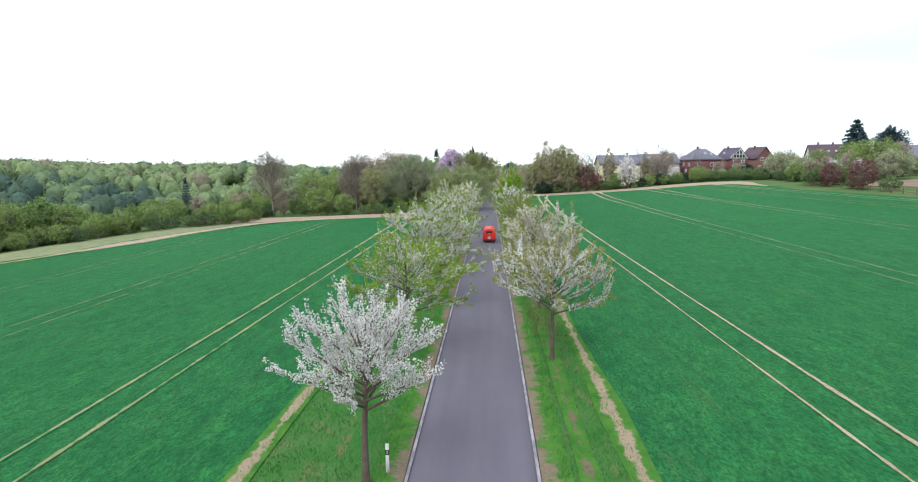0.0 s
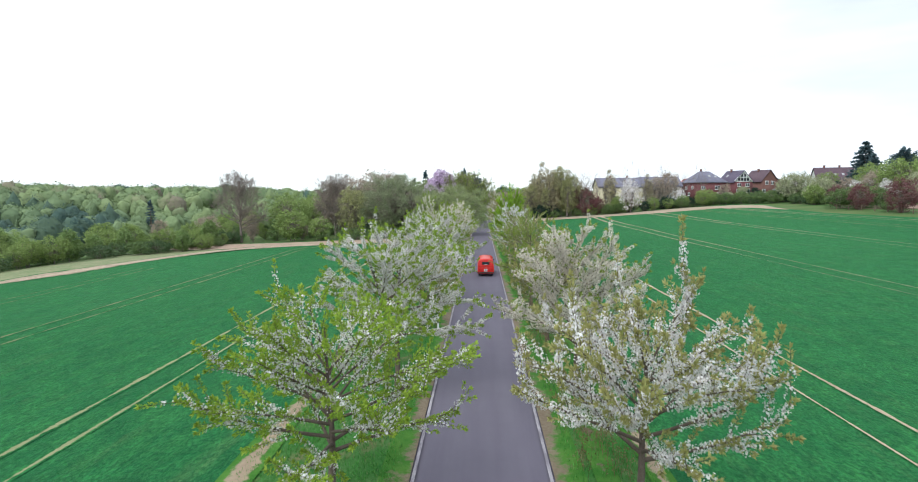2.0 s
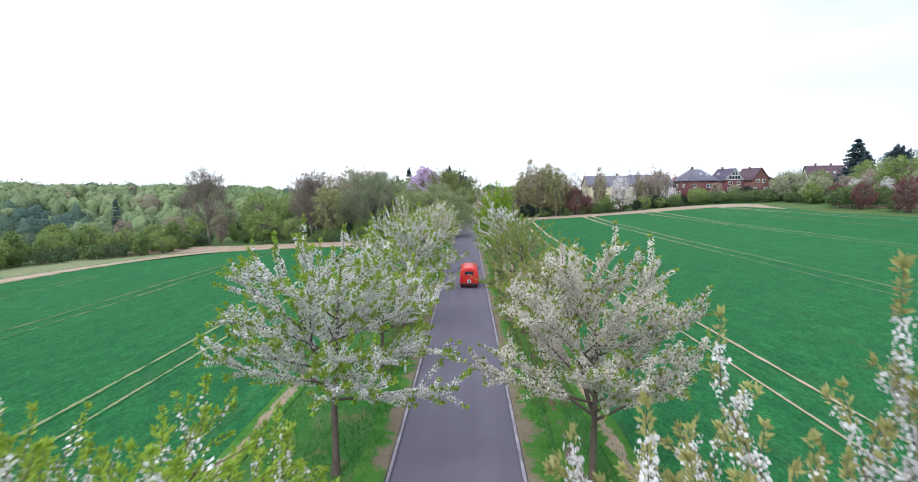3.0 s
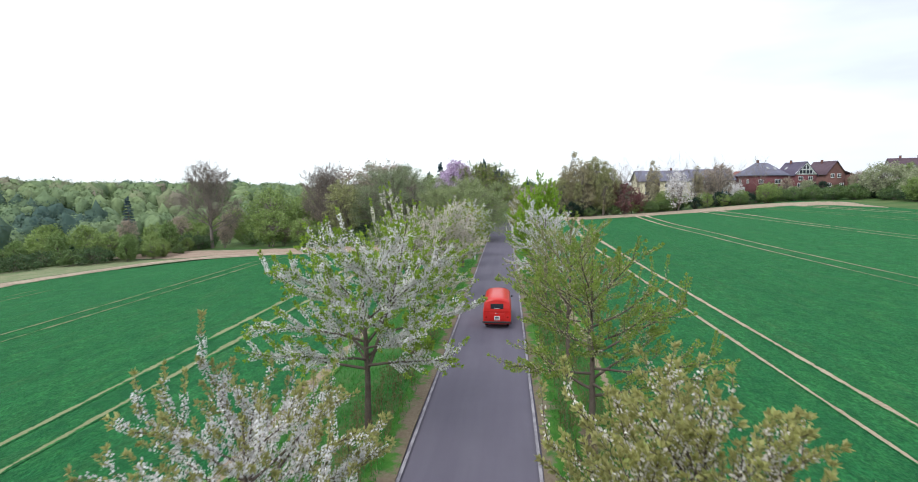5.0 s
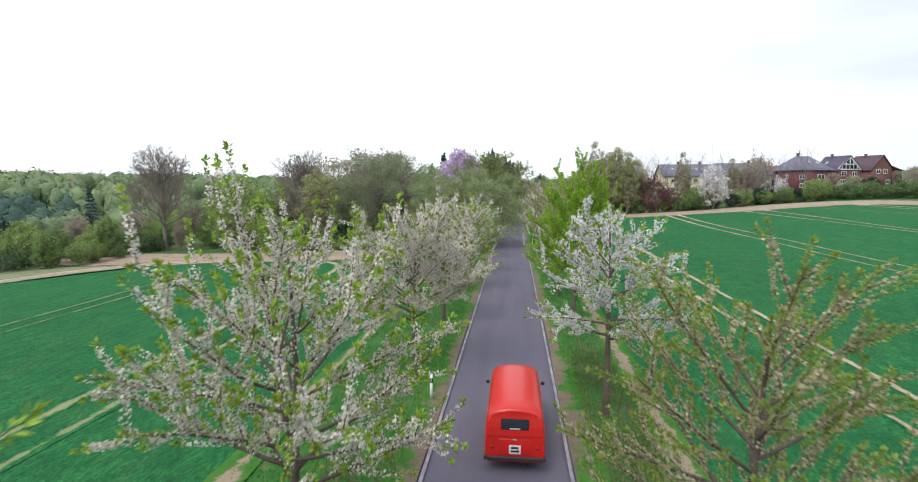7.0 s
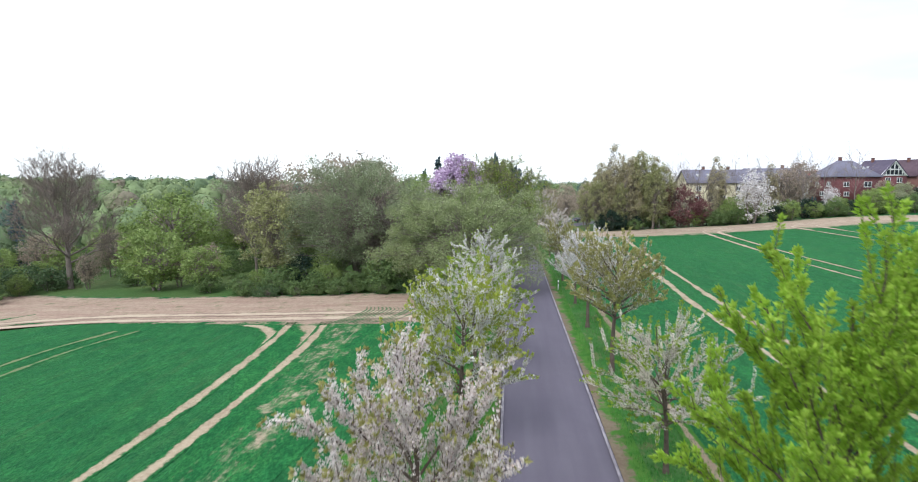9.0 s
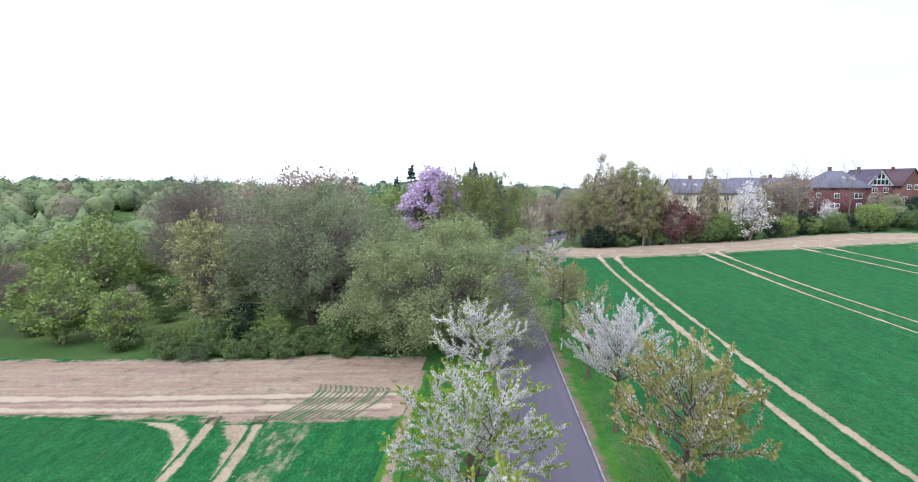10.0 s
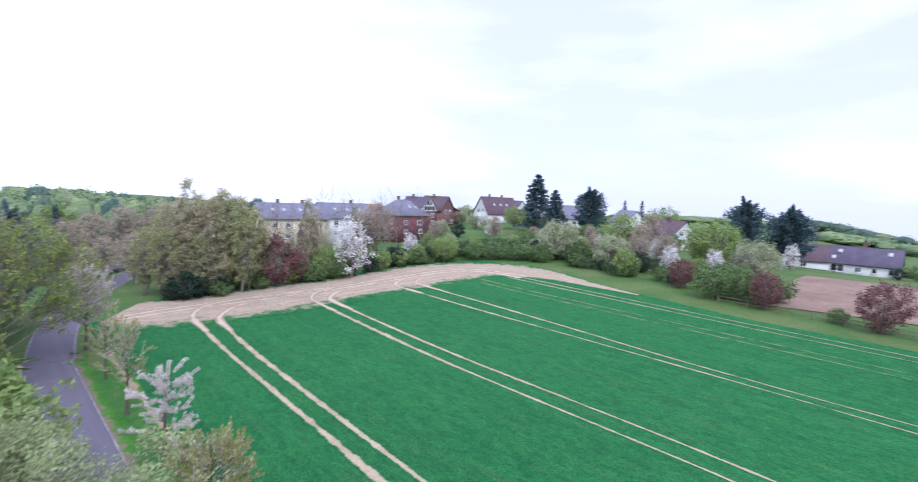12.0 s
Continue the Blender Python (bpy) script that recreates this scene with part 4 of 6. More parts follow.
STYLE = {
    "white": dict(dome=True, low=0.02, fork=0.38, R=3.0, trunk_h=2.4, n_limbs=26, lift=36, bloom=0.46, leaf=0.0, bloom_mat=M["white"], leaf_mat=M["leaf"], tips=0.0, spikes=46, shoot=(0.3, 0.6), fat=0.060, gap=0.22, rise=0.30, label="slender young cherry tree in full white blossom"),
    "green_white": dict(dome=True, R=3.9, trunk_h=2.3, n_limbs=24, lift=16, bloom=0.40, leaf=1.0, bloom_mat=M["white"], leaf_mat=M["leaf"], tips=0.50, spikes=18, big=0.88, gap=0.26, label="spreading cherry tree, fresh green leaves among white blossom"),
    "leafy_white": dict(dome=True, R=4.0, trunk_h=2.3, n_limbs=24, lift=24, bloom=0.95, leaf=0.9, bloom_mat=M["white"], leaf_mat=M["leaf"], tips=0.28, spikes=16, big=1.0, fat=0.080, gap=0.25, leaders=2, label="spreading cherry tree with white blossom and green tips"),
    "tipped": dict(R=3.7, trunk_h=2.2, dome=True, low=-0.05, n_limbs=22, lift=34, bloom=0.85, leaf=0.80, bloom_mat=M["white"], leaf_mat=M["leaf_brown"], tips=0.40, spikes=26, shoot=(0.6, 1.3), fat=0.10, gap=0.42, rise=0.30, label="cherry tree with white blossom and bronze shoot tips"),
    "cream": dict(dome=True, low=-0.12, R=3.8, trunk_h=2.3, n_limbs=24, lift=26, bloom=1.00, leaf=0.30, bloom_mat=M["cream"], leaf_mat=M["leaf_olive"], tips=0.10, spikes=22, fat=0.085, gap=0.23, leaders=2, label="broad cherry tree with creamy fading blossom"),
    "cream_sparse": dict(dome=True, R=3.9, trunk_h=2.3, n_limbs=26, lift=22, bloom=0.75, leaf=0.6, bloom_mat=M["cream"], leaf_mat=M["leaf"], tips=0.24, spikes=34, shoot=(0.7, 1.6), fat=0.070, gap=0.34, leaders=2, label="open cherry tree with thin creamy blossom and young leaves"),
    "pink": dict(dome=True, R=3.0, trunk_h=1.9, n_limbs=26, lift=46, bloom=0.85, leaf=0.25, bloom_mat=M["pink"], leaf_mat=M["leaf_brown"], tips=0.06, spikes=24, gap=0.21, rise=0.30, label="upright cherry tree with pinkish white blossom"),
    "yellow": dict(dome=True, R=3.3, trunk_h=1.9, n_limbs=26, lift=36, bloom=0.80, leaf=0.9, bloom_mat=M["white"], leaf_mat=M["leaf_yellow"], tips=0.40, spikes=30, gap=0.24, rise=0.34, label="cherry tree with yellow-green leaves and white blossom"),
    "bronze": dict(dome=True, R=2.8, trunk_h=2.2, n_limbs=26, lift=42, bloom=0.30, leaf=1.0, bloom_mat=M["cream"], leaf_mat=M["leaf_brown"], tips=0.40, spikes=24, gap=0.22, fat=0.06, rise=0.34, label="oval cherry tree with bronze young leaves"),
    "sparse": dict(R=3.9, trunk_h=2.2, n_limbs=21, lift=18, bloom=0.16, leaf=1.0, bloom_mat=M["fading"], leaf_mat=M["leaf_olive"], tips=0.55, spikes=18, big=0.80, gap=0.23, label="open cherry tree with sparse green leaves"),
    "airy": dict(R=4.1, trunk_h=2.2, n_limbs=21, lift=20, bloom=0.75, leaf=0.95, bloom_mat=M["fading"], leaf_mat=M["leaf_olive"], tips=0.42, spikes=16, big=0.75, fat=0.052, gap=0.36, label="airy cherry tree with thin yellowish young leaves"),
    "tiered": dict(R=3.2, trunk_h=2.6, n_limbs=21, lift=16, bloom=0.74, leaf=0.12, bloom_mat=M["white"], leaf_mat=M["leaf"], tips=0.0, spikes=9, fat=0.072, gap=0.27, rise=0.10, label="cherry tree with white blossom on tiered level branches"),
    "young": dict(R=2.7, trunk_h=2.1, n_limbs=20, lift=14, bloom=1.45, leaf=0.0, bloom_mat=M["pink"], leaf_mat=M["leaf"], tips=0.0, spikes=4, fat=0.10, gap=0.52, rise=0.08, label="young cherry tree with pinkish white blossom on open level branches"),
    "lush": dict(dome=True, R=3.0, trunk_h=1.9, n_limbs=32, lift=42, bloom=0.0, leaf=1.25, bloom_mat=M["white"], leaf_mat=M["leaf_bright"], tips=0.80, spikes=44, shoot=(0.6, 1.3), big=1.08, gap=0.27, rise=0.45, label="tall cherry tree in dense bright green leaf"),
    "bare_bronze": dict(R=2.4, trunk_h=2.3, n_limbs=18, lift=34, bloom=0.30, leaf=0.55, bloom_mat=M["cream"], leaf_mat=M["leaf_brown"], tips=0.35, spikes=10, fat=0.055, gap=0.26, label="small thin cherry tree with brownish buds"),
}
grown = {}
for i, (style, x, y, h, turn) in enumerate(AVENUE):
    m = pose(x, y, zz(x, y), 0, 0, turn)
    if style not in grown:
        grown[style] = (cherry(rg(100 + i), h, **STYLE[style]), h)
        grown[style][0].matrix_basis = m
    else:
        src, h0 = grown[style]
        k = h / h0
        w = k ** 0.5 * (1.12 if style == "tiered" and x < 0 else 1.0)
        copy_thing(src, m @ Matrix.Diagonal((w, w, k, 1)))


# ---- other trees and shrubs ----
def crown_tree(rng, name, H, rx, ry, z0, clumps, per, leaf_len, leaf_mat, label, trunk_r=0.18, stems=1, bark="bark_grey", twig=True, clump_r=0.9, width=0.5, flat=1.0, group="", hollow=0.45, category="tree", up=0.3, thin=0.6, taper=0.0):
    """A broad tree or shrub: limbs run out to clumps of small leaves that fill an uneven crown."""
    root = thing(name, Matrix.Identity(4), label, category, group)
    wood, fl = Geo(), Geo()
    clumps, clump_r = int(clumps * 1.7), clump_r * 0.66
    cz, rz = (H + z0) / 2, (H - z0) / 2
    fork = max(0.3, z0 * 0.9)
    bases = []
    for s in range(stems):
        a = s * 2.4 + rng.uniform(0, 1)
        off = 0.0 if stems == 1 else 0.25 * rx
        st = limb(rng, (off * math.cos(a) * 0.4, off * math.sin(a) * 0.4, -0.2), (0.25 * math.cos(a) * (stems > 1), 0.25 * math.sin(a) * (stems > 1), 1), fork + rz * 0.9, 6, 0.12, 0.06)
        tube(wood, st, np.linspace(trunk_r * 1.15, trunk_r * 0.35, 7), 7)
        bases.append(st)
    u = rng.normal(size=(clumps, 3))
    u /= np.linalg.norm(u, axis=1, keepdims=True)
    r = rng.uniform(hollow, 1.0, clumps) ** 0.6
    lump = 1 + 0.22 * np.sin(3 * np.arctan2(u[:, 1], u[:, 0]) + rng.uniform(0, 6)) * (0.6 + 0.4 * np.sin(4 * u[:, 2] + rng.uniform(0, 6)))
    c = u * r[:, None] * lump[:, None] * np.array([rx, ry, rz]) + np.array([0, 0, cz])
    if taper:
        high = (c[:, 2:] - z0) / (H - z0)
        c[:, :2] *= (1 - taper * high) * np.where(high < 0.35, 1.25, 1.0)
    for q in c:
        st = bases[rng.integers(stems)]
        i = int(np.clip(np.searchsorted(st[:, 2], min(q[2] * rng.uniform(0.35, 0.7), st[-1][2])), 1, 6))
        p = st[i]
        mid = p * 0.45 + q * 0.55 + np.array([0, 0, 0.06 * np.linalg.norm(q - p)]) + rng.normal(size=3) * 0.12
        tube(wood, [p, mid, q], [trunk_r * 0.30, trunk_r * 0.14, trunk_r * 0.05], 3)
        if twig and thin > 0.55:
            for _ in range(2):
                e = q + rng.normal(size=3) * clump_r * 0.9
                tube(wood, [mid * 0.4 + q * 0.6, (q + e) / 2 + rng.normal(size=3) * 0.08, e], [trunk_r * 0.07, trunk_r * 0.05, trunk_r * 0.02], 3)
    per, leaf_len = max(14, int(per * thin * 0.85)), leaf_len * thin ** -0.45 * 1.12
    n = clumps * per
    which = np.repeat(np.arange(clumps), per)
    spread = np.clip(rng.normal(size=(n, 3)), -1.7, 1.7) * np.array([1, 1, flat]) * clump_r * rng.uniform(0.55, 1.1, clumps)[which][:, None] * 0.62
    pos = c[which] + spread
    pos[:, 2] = np.maximum(pos[:, 2], 0.1)
    leaves(fl, rng, pos, leaf_len, width, up, None, True)
    fit = np.array([rx / np.percentile(np.abs(pos[:, 0]), 96), ry / np.percentile(np.abs(pos[:, 1]), 96), H / np.percentile(pos[:, 2], 99.5)], np.float32)
    for g in (wood, fl):
        for v in g.v:
            v *= fit
    part("trunk", wood, M[bark], root, "", True)
    part("crown", fl, leaf_mat, root)
    return root


def bare_tree(rng, name, H, R, trunk_h, label, buds=None, trunk_r=0.4, depth=4, bud=0.10):
    """A big leafless tree: limbs rise in a fan from the stem and fork again and again to fine twigs."""
    root = thing(name, Matrix.Identity(4), label, "tree")
    wood, fl = Geo(), Geo()
    ends = []

    def fork(p, d, length, r, level):
        n = 5 if level < 2 else 3 if level < depth else 2
        pl = limb(rng, p, d, length, n, 0.05, 0.07)
        tube(wood, pl, np.maximum(np.linspace(r, r * 0.35, n + 1), 0.014), (6, 5, 4, 3, 3)[level])
        if level >= depth:
            ends.append(pl)
            for _ in range(2):
                e = pl[-1] - pl[0] + rng.normal(size=3) * length * 0.5
                a = pl[rng.integers(1, len(pl))]
                tube(wood, [a, a + e * rng.uniform(0.5, 0.9)], [0.022, 0.012], 3)
            return
        kids = (7, 6, 5, 4)[level]
        for i in range(kids):
            t = 0.28 + 0.72 * (i + rng.uniform(0.1, 1.0)) / kids
            k = min(int(t * n), n - 1)
            q = pl[k] + (pl[k + 1] - pl[k]) * min(1, t * n - k)
            dd = pl[k + 1] - pl[k]
            dd /= np.linalg.norm(dd)
            s = np.cross(dd, rng.normal(size=3))
            s /= np.linalg.norm(s)
            e = dd * 0.85 + s * 0.62 + np.array([0, 0, 0.12])
            fork(q, e / np.linalg.norm(e), length * rng.uniform(0.36, 0.56), r * 0.45, level + 1)

    stem = limb(rng, (0, 0, -0.3), (0, 0, 1), H * 0.72, 8, 0.1, 0.03)
    tube(wood, stem, np.linspace(trunk_r, trunk_r * 0.2, 9), 8)
    n1 = 24 if depth > 3 else 12
    zc, rz = H * 0.52, H * 0.48
    for i in range(n1):
        q = (i + 0.5) / n1
        th = radians(104 - 98 * q + rng.uniform(-6, 6))
        az = i * 2.4 + rng.uniform(-0.4, 0.4)
        goal = np.array([R * math.cos(az) * math.sin(th), R * math.sin(az) * math.sin(th), zc + rz * math.cos(th)])
        p = np.array([0, 0, trunk_h + q ** 0.8 * (H * 0.55 - trunk_h)])
        e = goal - p
        L = np.linalg.norm(e)
        fork(p, e / L + np.array([0, 0, -0.1]), L * 0.86, trunk_r * 0.36 * (1 - 0.5 * q), 5 - depth)
    k = H / np.percentile([pl[:, 2].max() for pl in ends], 99)
    ends = [pl * k for pl in ends]
    for v in wood.v:
        v *= np.float32(k)
    if buds:
        for pl in ends:
            c, _ = samples(pl, 0.1, 1, 0.10, rng, 0.12)
            leaves(fl, rng, c, bud, 0.5, 0.2)
    part("trunk", wood, M["bark_grey"], root, "", True)
    if buds:
        part("foliage", fl, buds, root, "small unopened buds")
    return root


def conifer(rng, name, H, R, label, z0=0.8, whorls=17, per=34, mat=None, pine=False):
    """A spruce or fir: whorls of drooping boughs set with needle sprays; pine keeps them level and high."""
    root = thing(name, Matrix.Identity(4), label, "tree")
    wood, fl = Geo(), Geo()
    tube(wood, [(0, 0, -0.2), (0.05, 0, H * 0.5), (0, 0.05, H * 0.98)], [0.03 * H * 0.7, 0.016 * H, 0.02], 7)
    for w in range(whorls):
        q = w / (whorls - 1)
        z = z0 + (H * 0.97 - z0) * q
        r = R * ((1 - q) ** 0.8 * (0.75 + 0.25 * rng.random()) + 0.03)
        if pine:
            r = R * math.sin(math.pi * (0.22 + 0.70 * q)) * rng.uniform(0.7, 1.1)
        for b in range(7):
            az = b * 0.898 + w * 1.7 + rng.uniform(-0.3, 0.3)
            rr_ = r * rng.uniform(0.7, 1.1)
            zj = z + rng.normal() * (0.75 if pine else 0.2)
            tip = np.array([math.cos(az) * rr_, math.sin(az) * rr_, zj + (-0.22 * rr_ if not pine else rng.uniform(0.0, 0.35) * rr_)])
            p0 = np.array([0, 0, z])
            mid = (p0 + tip) / 2 + np.array([0, 0, 0.08 * rr_])
            tube(wood, [p0, mid, tip], [0.05, 0.03, 0.01], 3)
            t = rng.uniform(0.15, 1.05, per)[:, None]
            pts = p0 + (tip - p0) * t + rng.normal(size=(per, 3)) * np.array([0.16, 0.16, 0.22 if pine else 0.08]) * (0.5 + rr_ * 0.35)
            dv = np.repeat((tip - p0)[None] / (np.linalg.norm(tip - p0) + 1e-6), per, 0)
            leaves(fl, rng, pts, 0.46 + 0.07 * R, 0.34, 0.5, dv)
    part("trunk", wood, M["bark_grey"], root, "", True)
    part("needles", fl, mat or M["needle"], root)
    return root


def put(ob, x, y, turn=0.0, k=1.0):
    ob.matrix_basis = pose(x, y, zz(x, y), 0, 0, turn) @ Matrix.Diagonal((k, k, k, 1))
    return ob


def again(ob, x, y, turn=0.0, k=1.0):
    return copy_thing(ob, pose(x, y, zz(x, y), 0, 0, turn) @ Matrix.Diagonal((k, k, k, 1)))


# willow thicket and wood edge west of the lane
put(crown_tree(rg(1), "willow_tree", 10.6, 7.3, 6.4, 0.6, 190, 330, 0.115, M["willow_light"], "broad round willow with silvery grey-green leaves", 0.20, 5, clump_r=1.1, width=0.5, thin=1.0, taper=0.25), -6.0, 134.9)
put(crown_tree(rg(2), "willow_tree", 13.9, 8.0, 6.5, 0.6, 230, 280, 0.13, M["willow"], "large round willow with dull grey-green leaves", 0.26, 5, clump_r=1.25, width=0.45, thin=1.0), -18.8, 142.5)
put(crown_tree(rg(3), "field_maple", 11.6, 2.9, 2.9, 1.5, 80, 90, 0.20, M["wood_olive"], "slender maple with olive-yellow young leaves", 0.16, 2, clump_r=0.9, thin=0.8), -29.0, 140.6)
put(bare_tree(rg(4), "budding_tree", 15.0, 4.6, 2.5, "tall tree with reddish-brown buds", M["wood_brown"], 0.24, 4), -35.9, 150.4)
put(bare_tree(rg(5), "bare_oak", 16.3, 6.1, 3.2, "large bare oak with a wide fan of branches", M["wood_brown"], 0.42), -56.0, 142.4)
GREEN_TREE = put(crown_tree(rg(6), "wild_apple_tree", 7.2, 3.1, 3.1, 1.0, 60, 90, 0.22, M["wood_light"], "small round tree with fresh green leaves", 0.14, 2, clump_r=0.95, thin=0.45), -43.0, 139.6)
BIG_GREEN = put(crown_tree(rg(7), "maple_tree", 11.4, 5.0, 5.0, 2.6, 90, 80, 0.26, M["wood_light"], "spreading maple with light green leaves", 0.25, 1, clump_r=1.3, thin=0.45), -47.6, 151)
BROWN_TREE = put(crown_tree(rg(8), "budding_tree", 13.5, 4.2, 4.2, 2.0, 100, 60, 0.24, M["wood_brown"], "tall tree with brownish buds and open twigs", 0.2, 2, clump_r=1.2, thin=0.55), -38, 158)
DARK_TREE = put(crown_tree(rg(9), "hornbeam_tree", 15.0, 4.8, 4.8, 1.5, 120, 100, 0.30, M["wood_green"], "dense dark green leafy tree", 0.26, 2, clump_r=1.3, thin=0.4), -16.5, 207)
put(bare_tree(rg(32), "spreading_maple", 15.2, 9.0, 2.0, "spreading maple with dark limbs and first yellow-green leaves", M["leaf_olive"], 0.26, 4, 0.29), -4.0, 177.5)
BUSH = put(crown_tree(rg(10), "green_shrub", 3.6, 2.6, 2.2, 0.2, 46, 90, 0.17, M["bush"], "rounded green shrub beside the field", 0.06, 4, clump_r=0.75, category="shrub", thin=0.42), -14, 136.5)
LIGHT_BUSH = put(crown_tree(rg(11), "hazel_shrub", 9.6, 4.2, 4.0, 0.4, 100, 110, 0.24, M["wood_light"], "tall light green hazel shrub", 0.10, 5, clump_r=1.1, category="shrub", thin=0.3), -6.8, 148)
EVERGREEN = put(crown_tree(rg(12), "evergreen_shrub", 4.6, 2.3, 2.3, 0.2, 50, 110, 0.18, M["dark"], "dark dense evergreen garden shrub", 0.08, 3, clump_r=0.8, category="shrub", thin=0.35), 20.2, 205.2)
WINE = put(crown_tree(rg(13), "purple_plum_shrub", 9.4, 4.0, 3.5, 0.4, 90, 110, 0.20, M["wine"], "wine-red leaved plum shrub, dense and round", 0.10, 4, clump_r=1.1, category="shrub", thin=0.4), 36.2, 207.6)
WHITE_BUSH = put(crown_tree(rg(14), "blossoming_hawthorn", 9.0, 4.6, 4.2, 0.8, 110, 130, 0.20, M["hawthorn"], "round hawthorn covered in cream blossom", 0.12, 3, clump_r=1.1, thin=0.4), 97.0, 190.5)
CHERRY_PLUM = put(crown_tree(rg(15), "cherry_plum_tree", 11.8, 3.3, 3.1, 1.0, 80, 70, 0.20, M["white"], "cherry plum tree in white blossom", 0.14, 3, clump_r=1.0, thin=0.45, hollow=0.2, taper=0.3), 50.5, 205.6)
TALL_BROWN = put(crown_tree(rg(16), "wild_cherry_tree", 19.2, 3.1, 3.0, 1.5, 110, 115, 0.165, M["fading"], "tall wild cherry with fading brownish blossom", 0.24, 3, clump_r=1.0, thin=0.6, hollow=0.15, taper=0.35), 22.0, 209)
TALL_OLIVE = put(crown_tree(rg(26), "tall_ash_tree", 17.0, 3.2, 3.2, 2.0, 95, 100, 0.20, M["wood_olive"], "tall slender tree with thin olive young leaves", 0.2, 2, clump_r=1.0, thin=0.6), 27.6, 208)
put(crown_tree(rg(17), "paulownia_tree", 16.2, 4.7, 4.6, 7.0, 110, 110, 0.24, M["lilac"], "paulownia tree covered in lilac blossom", 0.30, 1, clump_r=0.9, width=0.6, thin=0.8, taper=0.62), -11.4, 178.5)
THIN_TREE = put(bare_tree(rg(18), "bare_alder", 15.0, 4, 3.0, "slender bare tree with fine twigs", M["wood_brown"], 0.18, 3), 38.5, 209.5)
SPRUCE = put(conifer(rg(19), "spruce_tree", 18.6, 3.4, "dark blue-green spruce with drooping boughs"), -20, 216)
PINE = put(conifer(rg(20), "black_pine", 14.0, 6.0, "dark broad pine with level boughs", 3.0, 13, 110, None, True), 151.2, 219.5)

CEDAR = put(conifer(rg(21), "blue_cedar", 19.0, 9.0, "large blue-green cedar with broad boughs", 0.8, 18, 95), 156, 247)
again(CEDAR, 150.5, 234, 200, 0.72)
for x, y, turn, k in ((-26, 232, 10, 0.9), (-36, 228, 120, 0.92), (-102, 182, 20, 0.75), (200, 236, 10, 0.6), (214, 236, 60, 0.62), (64.5, 209, 90, 0.26), (61, 211, 30, 0.20), (66.5, 211.5, 200, 0.24), (30, 262, 10, 0.55), (141, 168, 60, 0.72), (240, 160, 0, 0.5), (9.5, 268, 20, 0.75)):
    again(SPRUCE, x, y, turn, k)
for x, y, turn, k, h in ((-5.4, 199.3, 15, 0.58, 1.12), (-1.6, 203, 80, 0.52, 1.00), (152, 170, 50, 0.90, 1.08), (143, 156, 120, 1.0, 0.94)):
    copy_thing(PINE, pose(x, y, zz(x, y), 0, 0, turn) @ Matrix.Diagonal((k, k, h, 1)))
for x, y, turn, k in ((-34, 163, 0, 1.1), (-25, 170, 90, 1.18), (-29.5, 168, 40, 1.2), (-40, 168, 200, 0.85), (100, 171, 20, 0.5), (112, 178, 80, 0.6), (131, 186, 100, 0.75), (17, 224, 200, 0.72), (13.0, 231, 40, 0.62), (8.5, 222, 140, 0.55), (-8, 212, 30, 1.0), (-20, 156, 70, 0.85), (10, 252, 0, 0.8), (16, 264, 60, 0.9), (25, 277, 20, 0.95), (33, 280, 200, 0.9), (20, 238, 100, 0.62), (66, 224, 0, 0.85), (70.5, 227, 90, 0.95)):
    again(BROWN_TREE, x, y, turn, k)
for x, y, turn, k in ((-19, 190, 0, 1.2), (-28, 188, 100, 1.15), (-18, 205, 50, 1.15), (-38, 184, 20, 1.0), (105, 158, 0, 0.95), (116, 185, 90, 0.9), (165, 200, 20, 1.0), (-104, 132, 80, 0.7), (4, 246, 10, 0.9), (2, 262, 100, 1.1), (-12, 250, 40, 1.1), (106, 158.4, 30, 0.85), (-26, 179, 70, 1.05), (139.5, 243.5, 60, 0.72), (120, 236, 10, 0.45)):
    again(BIG_GREEN, x, y, turn, k)
for x, y, turn, k in ((-10, 197, 30, 0.95), (-24, 162, 100, 0.85), (-5.0, 192, 60, 0.8), (10, 280, 20, 0.9), (-40, 215, 20, 1.0), (-33, 178, 60, 0.9)):
    again(DARK_TREE, x, y, turn, k)
for x, y, turn, k in ((-36.2, 138.2, 40, 0.72), (-64, 150, 0, 0.6), (-70, 146, 20, 0.7), (-80, 130, 10, 0.7), (-90, 118, 80, 0.8), (48.5, 211.5, 20, 0.85), (75, 205, 30, 0.8), (78, 208, 90, 0.75), (70, 209, 200, 0.6), (97, 157, 20, 0.6)):
    again(GREEN_TREE, x, y, turn, k)
